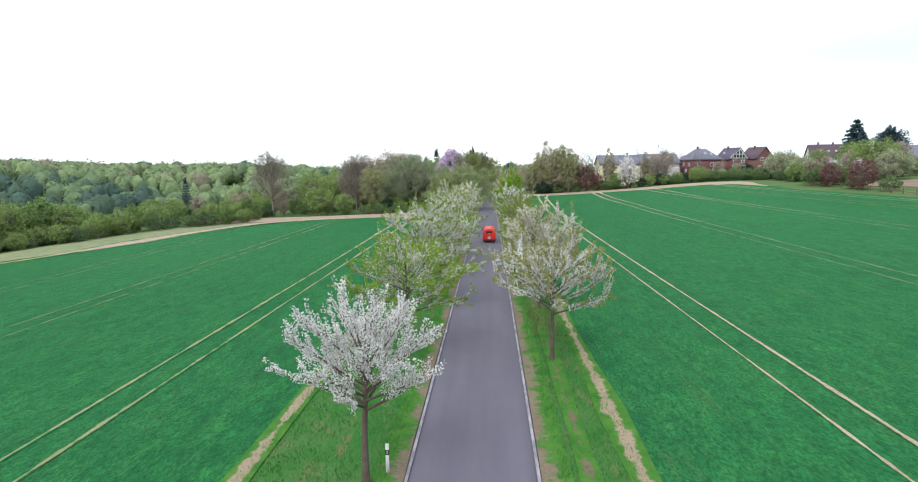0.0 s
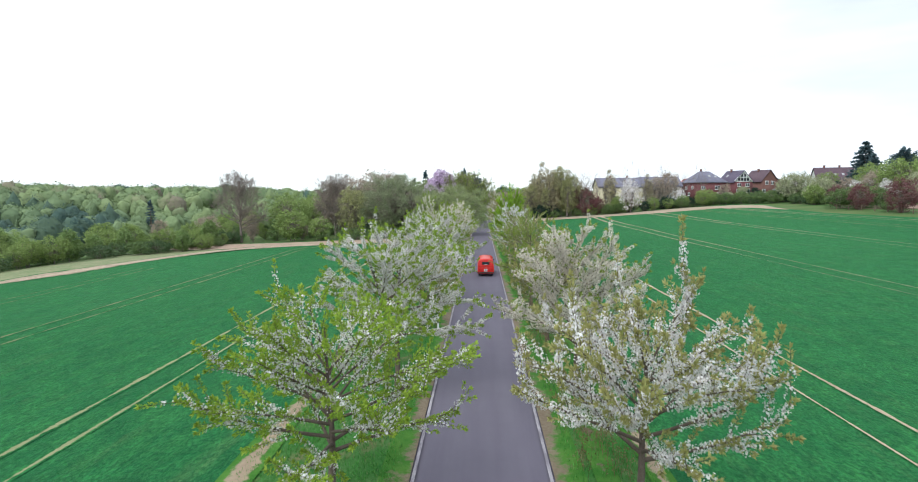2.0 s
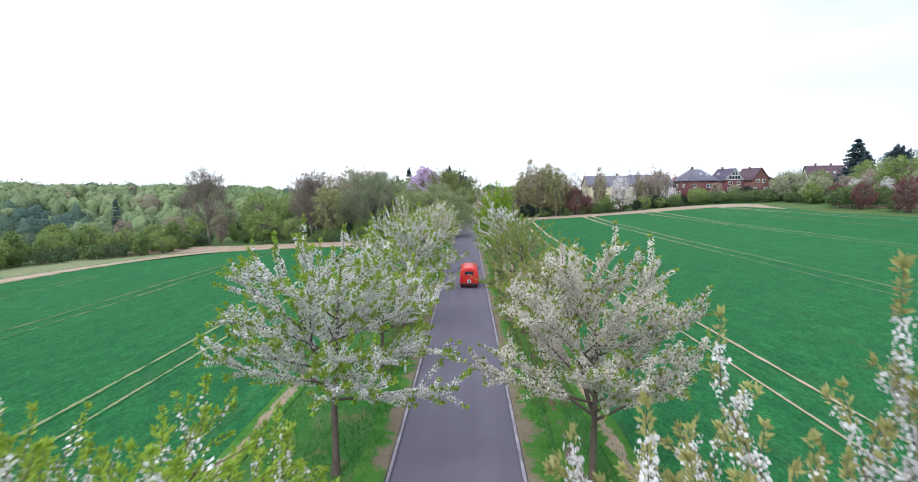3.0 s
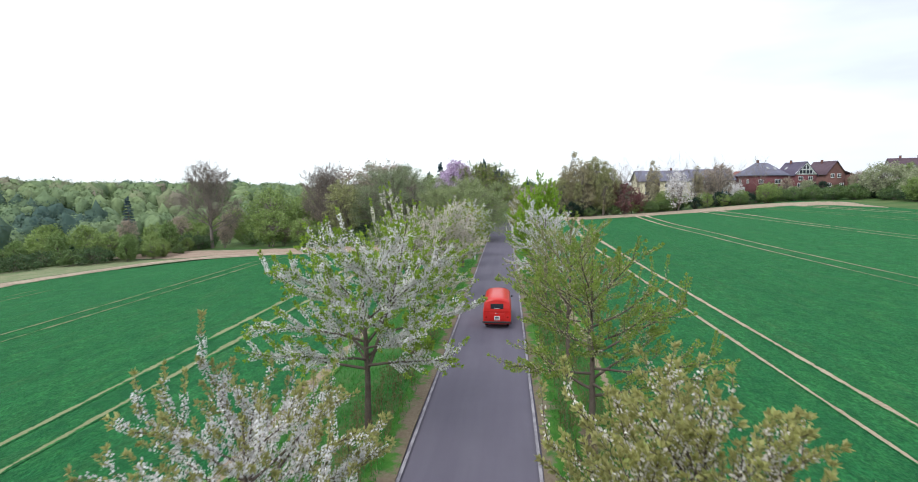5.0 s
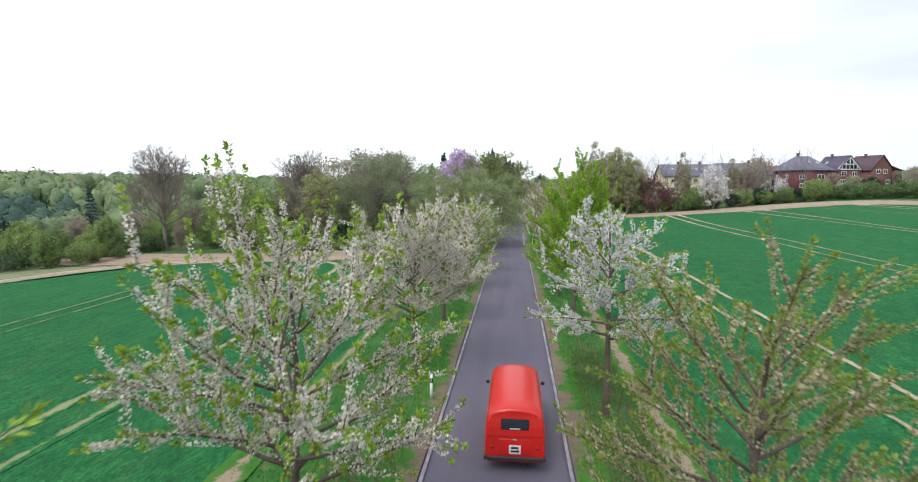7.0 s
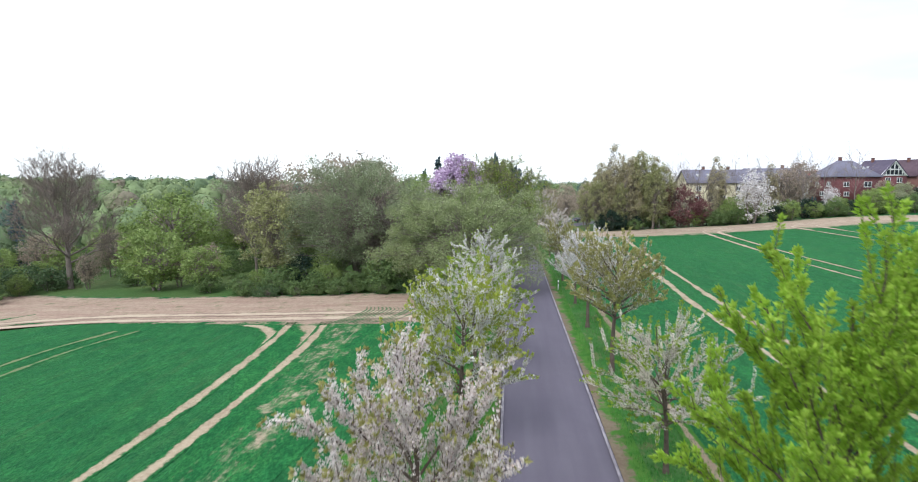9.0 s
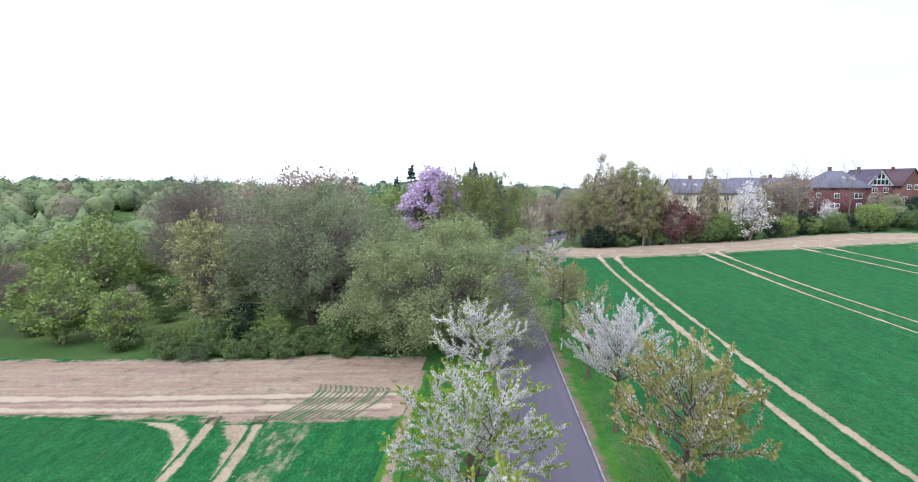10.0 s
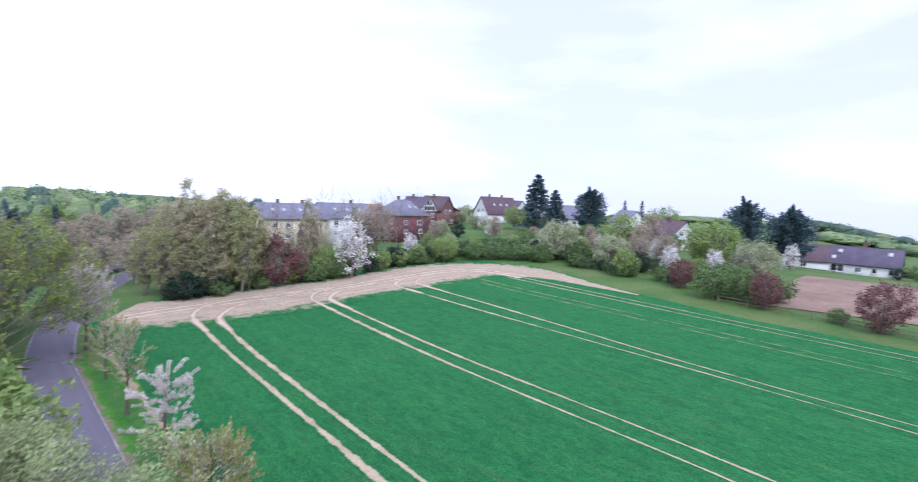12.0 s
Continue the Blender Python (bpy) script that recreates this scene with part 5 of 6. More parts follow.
for x, y, turn, k in ((-10.5, 135.3, 20, 0.5), (-18, 135.4, 60, 0.6), (-22, 135.2, 110, 0.62), (-26, 135.4, 30, 0.6), (-30.5, 136, 80, 0.6), (-35, 137.2, 10, 0.55), (25.5, 204.6, 40, 0.7), (44, 207, 10, 0.8), (47, 207.5, 70, 0.9), (82, 203, 20, 1.1), (85.5, 200, 50, 1.15), (89, 196, 140, 1.1), (91, 191, 10, 1.1), (92, 181, 60, 0.8), (91, 168, 30, 0.8), (91, 162, 140, 0.7), (84.5, 149, 40, 1.25), (87, 145.5, 10, 1.45), (89.5, 150, 120, 1.4), (88, 141.5, 70, 1.2), (82.5, 131, 10, 0.55), (81.7, 118, 50, 0.8), (76, 206, 100, 0.8), (100, 176, 20, 1.2), (99, 186, 60, 1.3), (105, 206, 100, 1.2), (112, 214, 40, 1.3)):
    again(BUSH, x, y, turn, k)
for x, y, turn, k in ((-11.5, 151, 60, 0.75), (-5.6, 162, 120, 0.6), (90, 168.5, 40, 0.55), (-86, 137, 20, 0.7), (-22.5, 140, 20, 0.42), (-16.5, 173, 0, 0.52), (-10, 172, 90, 0.5), (-13.4, 170, 40, 0.5)):
    again(LIGHT_BUSH, x, y, turn, k)
for x, y, turn, k in ((23.0, 206.2, 80, 0.95), (25.4, 206.5, 10, 0.75), (18.3, 205.8, 10, 0.6), (-25, 139.5, 0, 0.8), (95.5, 195, 30, 0.9), (103, 192, 70, 0.9), (96, 169, 10, 0.9), (108, 238, 0, 0.9), (136, 232, 10, 1.0), (63.3, 209.5, 0, 0.95), (66, 210, 50, 0.8)):
    again(EVERGREEN, x, y, turn, k)
for x, y, turn, k in ((40.6, 208.4, 80, 0.66), (83.2, 140.5, 30, 0.60), (81.3, 126, 100, 0.70), (88, 156, 60, 0.55)):
    again(WINE, x, y, turn, k)
for x, y, turn, k in ((95, 174.6, 80, 0.80), (104, 149.5, 140, 0.85)):
    again(WHITE_BUSH, x, y, turn, k)
for x, y, turn, k in ((97, 162.8, 30, 0.5), (104, 152, 200, 0.55), (69.8, 211.5, 100, 0.55), (99, 155, 10, 0.5), (105, 170, 80, 0.5)):
    again(CHERRY_PLUM, x, y, turn, k)
for x, y, turn, k in ((18.6, 210.5, 110, 0.80), (20.4, 207.8, 10, 0.70), (27.2, 211, 200, 0.92), (30.4, 210, 140, 0.84), (46, 214, 20, 0.8), (25.0, 206.8, 60, 0.84), (34, 210.5, 10, 0.7), (62, 223, 60, 0.66)):
    again(TALL_BROWN, x, y, turn, k)
for x, y, turn, k in ((31.2, 207.5, 80, 0.86), (16, 213, 200, 0.66), (26, 214, 10, 0.92), (18, 207.5, 30, 0.68), (22.5, 206.2, 150, 0.62), (29.4, 205.8, 220, 0.75), (20.5, 216, 70, 0.85)):
    again(TALL_OLIVE, x, y, turn, k)
for x, y, turn, k in ((41, 210.5, 100, 0.95), (66, 215.8, 40, 1.02), (-24, 147, 10, 0.95), (-21, 150, 60, 0.98), (76, 226, 140, 0.9), (34, 209, 200, 1.0), (37, 213, 0, 0.95), (60, 222, 20, 1.0), (55, 226, 100, 1.1), (81, 222, 10, 0.95)):
    again(THIN_TREE, x, y, turn, k)


def scatter(seed, count, x0, x1, y0, y1, kinds, clear=2.2, inside=None):
    """Strews copies of shrubs and trees over a stretch of ground, none too close to another."""
    rng = rg(seed)
    done = []
    tries = 0
    while len(done) < count and tries < count * 30:
        tries += 1
        x, y = rng.uniform(x0, x1), rng.uniform(y0, y1)
        if any((x - a) ** 2 + (y - b) ** 2 < clear ** 2 for a, b in done) or (inside and not inside(x, y)):
            continue
        done.append((x, y))
        ob, lo, hi = kinds[rng.integers(len(kinds))]
        again(ob, x, y, rng.uniform(0, 360), rng.uniform(lo, hi))


SHRUBS = [(BUSH, 0.5, 0.95), (BUSH, 0.6, 1.1), (GREEN_TREE, 0.4, 0.65), (LIGHT_BUSH, 0.3, 0.5), (EVERGREEN, 0.5, 0.8)]
HOMES = [(92, 245, 10), (113, 264, 9), (129, 273, 9), (158, 271, 10), (184, 284, 9), (92, 264, 8), (57, 248, 11), (75, 251, 10), (172, 241, 9), (180, 222, 9), (153, 191, 9), (151, 142, 10), (158, 121, 9), (173, 160, 8)]
free = lambda x, y: all((x - a) ** 2 + (y - b) ** 2 > r * r for a, b, r in HOMES) and abs(x - road_x(y)) > 5
scatter(401, 20, 46, 84, 206, 216, SHRUBS, 2.9)
BRAMBLE = put(crown_tree(rg(31), "bramble_thicket", 2.6, 3.0, 2.4, 0.1, 46, 60, 0.17, M["bramble"], "low dark green bramble thicket on the slope", 0.04, 5, clump_r=0.75, category="shrub", thin=0.5, group="bramble thickets"), 92, 203)
scatter(402, 54, 84, 116, 190, 236, [(BRAMBLE, 0.6, 1.0), (BRAMBLE, 0.7, 1.2), (BUSH, 0.4, 0.7), (GREEN_TREE, 0.32, 0.6), (WHITE_BUSH, 0.3, 0.42)], 3.0, lambda x, y: free(x, y) and 283 - x < y < 318 - x)
scatter(403, 26, 89, 103, 152, 192, [(BRAMBLE, 0.7, 1.1), (BRAMBLE, 0.6, 1.0), (BUSH, 0.5, 0.8), (EVERGREEN, 0.4, 0.6)], 2.8)
scatter(415, 12, 66, 86, 206, 214, [(BRAMBLE, 0.5, 0.9), (BUSH, 0.5, 0.8)], 3.0)
scatter(404, 30, 80, 205, 226, 300, [(BIG_GREEN, 0.4, 0.6), (BROWN_TREE, 0.4, 0.6), (CHERRY_PLUM, 0.35, 0.55), (GREEN_TREE, 0.6, 1.0), (WHITE_BUSH, 0.5, 0.7)], 6, free)
scatter(405, 20, 104, 150, 146, 215, [(BIG_GREEN, 0.35, 0.6), (BUSH, 1.0, 1.6), (CHERRY_PLUM, 0.35, 0.5), (BROWN_TREE, 0.35, 0.6)], 6, free)
scatter(406, 12, 112, 150, 110, 134, [(BUSH, 0.6, 1.0), (EVERGREEN, 0.4, 0.6)], 3, free)
scatter(407, 15, -52, -20, 156, 205, [(DARK_TREE, 0.6, 0.75), (BROWN_TREE, 0.75, 0.95), (BIG_GREEN, 0.75, 1.0), (LIGHT_BUSH, 0.6, 0.8)], 6, lambda x, y: not (-24 < x < -3 and 172 < y < 197))
scatter(408, 12, 20, 52, 206.5, 212, [(BUSH, 0.6, 1.0), (GREEN_TREE, 0.45, 0.65)], 3.2)
YOUNG = crown_tree(rg(30), "young_birch", 8.6, 2.4, 2.4, 0.2, 90, 70, 0.27, M["birch"], "upright young birch with green leaves in the valley wood", 0.10, 1, clump_r=0.9, thin=0.6, taper=0.25, group="valley wood trees")
put(YOUNG, -97, 96)
scatter(409, 150, -190, -62, 20, 135, [(YOUNG, 0.75, 1.1), (YOUNG, 0.8, 1.15), (YOUNG, 0.7, 1.0), (BIG_GREEN, 0.6, 0.8)], 2.9, lambda x, y: west_edge(y) - 44 < x < west_edge(y) - 27 and y < 112)
scatter(412, 95, -112, -56, 62, 146, [(BUSH, 0.5, 0.9), (BRAMBLE, 0.8, 1.3), (BRAMBLE, 0.7, 1.2), (YOUNG, 0.4, 0.7), (GREEN_TREE, 0.4, 0.7), (LIGHT_BUSH, 0.25, 0.42)], 2.4, lambda x, y: west_edge(y) - 31 < x < west_edge(y) - 18 and y > 84)
scatter(413, 16, -30, -10.5, 133.6, 135.2, [(BUSH, 0.35, 0.5), (BRAMBLE, 0.4, 0.6), (BUSH, 0.3, 0.45)], 1.6)
scatter(414, 18, -54, -35, 141, 162, [(LIGHT_BUSH, 0.22, 0.38), (BROWN_TREE, 0.28, 0.42), (BUSH, 0.5, 0.8)], 3.0)
scatter(410, 10, -32, -10, 135.5, 139, [(BUSH, 0.5, 0.8), (LIGHT_BUSH, 0.22, 0.3)], 2.2)
scatter(411, 22, -85, -50, 146, 190, [(BUSH, 0.7, 1.3), (GREEN_TREE, 0.6, 0.9), (LIGHT_BUSH, 0.4, 0.7), (BROWN_TREE, 0.4, 0.6)], 4.5)


# ---- wooded hillsides, too many trees to count ----
def canopy():
    rng = rg(77)

    def dome(n, size):
        """A lumpy crown shell of small leaf sprays that lie along its surface, with gaps."""
        u = rng.normal(size=(n, 3))
        u /= np.linalg.norm(u, axis=1, keepdims=True)
        u[:, 2] = np.where(u[:, 2] < -0.45, -u[:, 2], u[:, 2])
        ph = rng.uniform(0, 6, 4)
        shape = lambda w: (1 + 0.20 * np.sin(4 * w[:, 0] + ph[0]) * np.sin(5 * w[:, 1] + ph[1]) + 0.12 * np.sin(7 * w[:, 2] + 5 * w[:, 0] + ph[2]) + 0.06 * np.sin(13 * w[:, 1] + 11 * w[:, 2] + ph[3]))[:, None]
        p = u * (0.88 + 0.14 * rng.random((n, 1))) * shape(u)
        nrm = u + rng.normal(size=(n, 3)) * 0.45 + np.array([0, 0, 0.55])
        nrm /= np.linalg.norm(nrm, axis=1, keepdims=True)
        a = np.cross(nrm, rng.normal(size=(n, 3)))
        a /= np.linalg.norm(a, axis=1, keepdims=True)
        b = np.cross(nrm, a)
        q = (size * rng.uniform(0.5, 1.2, n))[:, None]
        v = np.stack([p - a * q * 1.1, p + b * q * 0.95, p + a * q * 0.9 - b * q * 0.3], 1).reshape(-1, 3)
        f = np.arange(n * 3).reshape(n, 3)
        ball = bmesh.new()
        bmesh.ops.create_icosphere(ball, subdivisions=3 if n > 400 else 2, radius=1.0)
        w = np.array([x.co for x in ball.verts])
        t = np.array([[x.index for x in y.verts] for y in ball.faces])
        ball.free()
        w *= 0.86 * shape(w) + rng.normal(size=(len(w), 1)) * 0.05
        return np.concatenate([v, w]), np.concatenate([f, t + len(v)])

    near_ = [dome(480, 0.070) for _ in range(6)]
    fine_ = [dome(230, 0.095) for _ in range(5)]
    mid = [dome(110, 0.130) for _ in range(5)]
    pts = []
    tries = 0
    while len(pts) < 1900 and tries < 40000:
        tries += 1
        a = rng.uniform(-2.2, 0.72)
        d = 95 + 330 * rng.random() ** 0.85
        x, y = -20 + d * math.sin(a), 100 + d * math.cos(a)
        if y < -60 or (x > -72 and y < 240) or (y < 130 and x > west_edge(y) - 34) or (-8 < x and y < 300) or (x > 30 and y < 340) or x > 130 or math.hypot(x + 70, y - 165) < 26:
            continue
        pts.append((x, y, d))
    for x, y, d in [(rng.uniform(230, 560), rng.uniform(20, 430), 400) for _ in range(520)]:
        if x > 320 or y > 340:
            pts.append((x, y, d))
    g = Geo()
    tint = []
    for x, y, d in pts:
        k = rng.uniform(3.2, 6.0) * (1.8 if x > 200 else 1.0)
        patch = noise.noise(Vector((x * 0.012, y * 0.012, 3.0)))
        t = float(np.clip(0.50 + 0.7 * patch + rng.normal() * 0.20, 0.17, 1.0))
        tall = rng.uniform(9.5, 12) * (0.8 if d < 170 else 1.0) * (0.42 if x > 200 and y < 240 else 0.3 if x > 200 else 1.0)
        if patch < -0.15 and rng.random() < 0.55:
            t, tall, k = 0.05, tall + 2, k * 0.8
        kinds = near_ if d < 165 and x < 0 else fine_ if d < 250 else mid
        v, f = kinds[rng.integers(len(kinds))]
        v = v * np.array([k * rng.uniform(0.8, 1.25), k * rng.uniform(0.8, 1.25), tall * 0.52])
        th = rng.uniform(0, 6.28)
        c, s = math.cos(th), math.sin(th)
        v = np.stack([v[:, 0] * c - v[:, 1] * s + x, v[:, 0] * s + v[:, 1] * c + y, v[:, 2] + zz(x, y) + tall * 0.48], 1)
        g.add(v, f)
        tint.append(np.full(len(v), t))
    ob = new("forest", g.mesh("forest", M["forest"], False, ("tint", np.concatenate(tint))))
    tagged(ob, "spring-green broadleaf forest on the far hillsides, paled by haze in its colours", "forest", kind="stuff")


canopy()


# ---- grass ----
def blades(name, x0, x1, y0, y1, count, hgt, material, label, seed, clear=None):
    rng = rg(seed)
    x, y = rng.uniform(x0, x1, count), rng.uniform(y0, y1, count)
    if clear is not None:
        keep = clear(x, y, rng)
        x, y = x[keep], y[keep]
    n = len(x)
    c = np.stack([x, y, land(x, y) + 0.02], 1)
    az = rng.uniform(0, 6.28, n)
    s = np.stack([np.cos(az), np.sin(az), np.zeros(n)], 1)
    h = (hgt * rng.uniform(0.5, 1.4, n))[:, None]
    w = h * 0.13
    lean = rng.normal(size=(n, 3)) * 0.35
    lean[:, 2] = 1
    v = np.stack([c - s * w, c + s * w, c + lean * h], 1)
    g = Geo().add(v.reshape(-1, 3), np.arange(n * 3).reshape(n, 3))
    tagged(new(name, g.mesh(name, material)), label, "grass", kind="stuff")


def patchy(x, y, rng):
    f = np.array([noise.noise(Vector((a * 0.45, b * 0.45, 1.0))) for a, b in zip(x, y)])
    return f > rng.uniform(-0.9, 0.05, len(x))


blades("verge_grass", 2.75, 5.6, 12, 175, 60000, 0.12, M["blade"], "tufted green roadside grass", 201, patchy)
blades("verge_grass", -7.8, -2.75, 12, 134, 75000, 0.12, M["blade"], "tufted green roadside grass", 202, patchy)
in_rows = lambda x, y, rng: np.min(np.abs(np.subtract.outer(x, [13.1, 15.05, 32.0, 33.95])), 1) > 0.45
blades("wheat", 6.1, 36, 14, 196, 80000, 0.10, M["wheat"], "short young green wheat blades", 203, in_rows)
in_rows_w = lambda x, y, rng: np.min(np.abs(np.subtract.outer(x, [-15.1, -17.05])), 1) > 0.45
blades("wheat", -34, -8.4, 14, 122, 60000, 0.10, M["wheat"], "short young green wheat blades", 204, in_rows_w)


def undergrowth(x0, x1, y0, y1, count, seed):
    rng = rg(seed)
    g = Geo()
    for _ in range(count):
        x, y = rng.uniform(x0, x1), rng.uniform(y0, y1)
        h = rng.uniform(0.4, 1.3)
        st = limb(rng, (x, y, zz(x, y) - 0.03), rng.normal(size=3) * 0.12 + np.array([0, 0, 1]), h, 3, 0.1, 0.1)
        tube(g, st, [0.008, 0.006, 0.004, 0.002], 3)
        c, dv = samples(st, 0.25, 1, 0.05, rng, 0.05)
        leaves(g, rng, c, 0.09, 0.4, 0.2)
    tagged(new("undergrowth", g.mesh("undergrowth", M["dry"])), "dry brown saplings and weeds on the verge", "undergrowth", kind="stuff")


undergrowth(2.9, 4.9, 46, 86, 700, 301)
undergrowth(-4.6, -2.9, 50, 75, 420, 302)
undergrowth(3.0, 4.6, 33, 40, 90, 303)


# ---- delineator posts ----
def delineator(x, y):
    root = thing("delineator_post", pose(x, y, zz(x, y)), "white plastic roadside post with black band", "road post", "roadside posts")
    g = Geo()
    prof = [(-0.06, -0.04), (0.06, -0.04), (0.035, 0.06), (-0.035, 0.06)]
    v = [(a, b, -0.15) for a, b in prof] + [(a, b, 1.06 if b < 0 else 0.98) for a, b in prof]
    g.add(v, [(0, 1, 5, 4), (1, 2, 6, 5), (2, 3, 7, 6), (3, 0, 4, 7), (4, 5, 6, 7), (3, 2, 1, 0)])
    part("post", g, M["white_paint"], root)
    b = Geo()
    v = [(a * 1.03, c * 1.06, z) for z in (0.66, 0.84) for a, c in prof]
    b.add(v, [(0, 1, 5, 4), (1, 2, 6, 5), (2, 3, 7, 6), (3, 0, 4, 7)])
    part("band", b, M["black_paint"], root, "slanting black band")
    r = Geo()
    box(r, (0, -0.043, 0.75), (0.045, 0.012, 0.12))
    part("reflector", r, M["reflector"], root)
    return root


POST = delineator(-2.78, 19.0)
for x, y in ((-2.72, 51.0), (-2.73, 79.8), (-2.8, 108.0), (2.85, 135.0)):
    copy_thing(POST, pose(x, y, zz(x, y)))


# ---- the red van ----
def van():
    W, L, H = 1.75, 4.28, 1.94
    root = thing("van", pose(0.50, 74.55 + L / 2, 0.065), "bright red vintage panel van with rounded roof", "van")
    # cross sections from tail to nose: half width and height factors
    ys = [-2.14, -2.11, -2.03, -1.90, -1.5, -0.6, 0.6, 1.5, 1.88, 2.05, 2.12, 2.14]
    inset = [0.085, 0.04, 0.015, 0.0, 0.0, 0.0, 0.0, 0.0, 0.02, 0.07, 0.13, 0.22]
    lower = [0.27, 0.17, 0.11, 0.06, 0.01, 0.0, 0.0, 0.01, 0.07, 0.17, 0.28, 0.42]
    z_floor = 0.30
    prof = [(0.80, 0.0), (0.86, 0.06), (0.875, 0.22), (0.875, 0.50), (0.868, 0.70), (0.858, 0.76), (0.852, 0.80), (0.836, 1.02), (0.812, 1.24), (0.782, 1.37), (0.775, 1.385), (0.70, 1.49), (0.52, 1.575), (0.27, 1.617), (0.0, 1.63)]
    rings = []
    for y, i, lo in zip(ys, inset, lower):
        row = []
        for hx, z in prof:
            k = smooth(0.75, 1.63, z)
            row.append((hx - i * (0.55 + 0.45 * k) * min(1, hx / 0.5), y - math.copysign(0.10 * k, y) * (abs(y) > 1.8), z_floor + z - lo * k * k * 0.55))
        rings.append(row + [(-a, b, c) for a, b, c in row[-2::-1]])
    n = len(rings[0])
    v = np.array(rings).reshape(-1, 3)
    f = []
    for i in range(len(ys) - 1):
        for j in range(n - 1):
            f.append((i * n + j, (i + 1) * n + j, (i + 1) * n + j + 1, i * n + j + 1))
    g = Geo().add(v, f)
    last = (len(ys) - 1) * n
    for j in range(len(prof) - 1):
        m = n - 1 - j
        g.add(v[[j, j + 1, m - 1, m]], [(0, 1, 2, 3)])
        g.add(v[[last + m, last + m - 1, last + j + 1, last + j]], [(0, 1, 2, 3)])
    g.add(v[[0, n - 1, last + n - 1, last]], [(0, 1, 2, 3)])
    body = part("body", g, M["red"], root, "glossy red bodywork", True)
    # rear glass in a rubber seal, tailgate edge, engine lid, plate, lamps
    rear = lambda z: -2.14 + 0.10 * float(smooth(0.75, 1.63, z - z_floor)) - 0.012
    q = Geo()
    box(q, (0, rear(1.40) + 0.008, 1.40), (0.80, 0.03, 0.34), 0, 0.012)
    seal = part("rear_window", q, M["rubber"], root, "black rubber window seal")
    q = Geo()
    box(q, (0, rear(1.40) - 0.006, 1.40), (0.72, 0.014, 0.27), 0, 0.005)
    part("pane", q, M["glass"], seal, "dark rear window glass")
    q = Geo()
    box(q, (0, rear(1.40) - 0.014, 1.285), (0.30, 0.006, 0.03))
    part("sticker", q, M["white_paint"], seal)
    q = Geo()
    for zc, wd in ((1.075, 1.56),):
        box(q, (0, rear(zc) + 0.004, zc), (wd, 0.014, 0.016))
    part("tailgate_seam", q, M["lamp"], root)
    q = Geo()
    box(q, (0, rear(0.75) + 0.006, 0.76), (0.92, 0.022, 0.44), 0, 0.01)
    lid = part("engine_lid", q, M["red"], root)
    q = Geo()
    box(q, (0, rear(0.75) - 0.008, 0.68), (0.34, 0.012, 0.26), 0, 0.004)
    plate = part("number_plate", q, M["white_paint"], lid, "white number plate with dark bars")
    q = Geo()
    for zc, wd in ((0.735, 0.22), (0.635, 0.24)):
        box(q, (0, rear(0.75) - 0.0165, zc), (wd, 0.004, 0.06))
    part("plate_bar", q, M["black_paint"], plate)
    q = Geo()
    box(q, (0, rear(0.98) - 0.004, 0.97), (0.14, 0.03, 0.035), 0, 0.01)
    part("lid_handle", q, M["chrome"], lid, "small chrome handle")
    for sx in (-1, 1):
        q = Geo()
        cylinder(q, (sx * 0.66, rear(0.75) - 0.012, 0.74), 0.055, 0.03, "y", 16, 0.01)
        part("tail_light", q, M["lamp"], root, "round red tail light")
        q = Geo()
        tube(q, [(sx * 0.84, 1.35, 1.28), (sx * 0.91, 1.33, 1.33), (sx * 0.93, 1.31, 1.37)], [0.010, 0.009, 0.009], 6)
        arm = part("mirror_arm", q, M["chrome"], root)
        q = Geo()
        cylinder(q, (sx * 0.945, 1.30, 1.40), 0.065, 0.03, "y", 18, 0.01)
        part("mirror", q, M["black_paint"], arm, "round black wing mirror")
        q = Geo()
        for yc in (-1.35, -0.55, 0.25, 1.15):
            box(q, (sx * 0.822, yc, 1.34), (0.012, 0.62, 0.32), 0, 0.004)
        q2 = Geo()
        box(q2, (sx * 0.805, 1.25, 1.34), (0.03, 0.70, 0.36), 0, 0.01)
        part("cab_window", q2, M["glass"], root)
        q = Geo()
        box(q, (sx * 0.872, 0.0, 1.075), (0.02, 3.7, 0.03), 0, 0.006)
        part("belt_line", q, M["red"], root)
        q = Geo()
        tube(q, [(sx * 0.775, -1.85, 1.655), (sx * 0.795, -1.4, 1.69), (sx * 0.795, 1.3, 1.69), (sx * 0.775, 1.75, 1.65)], [0.014] * 4, 6)
        part("roof_gutter", q, M["lamp"], root, "dark red rain gutter")
    q = Geo()
    box(q, (0, -2.19, 0.42), (1.62, 0.07, 0.13), 0, 0.025)
    for sx in (-1, 1):
        box(q, (sx * 0.86, -2.05, 0.42), (0.07, 0.32, 0.12), 0, 0.025)
    part("rear_bumper", q, M["bumper"], root, "dark steel rear bumper")
    q = Geo()
    box(q, (0, 2.19, 0.42), (1.60, 0.07, 0.13), 0, 0.025)
    part("front_bumper", q, M["bumper"], root)
    q = Geo()
    box(q, (0, 2.02, 1.42), (1.20, 0.05, 0.40), 0, 0.015)
    part("windscreen", q, M["glass"], root)
    q = Geo()
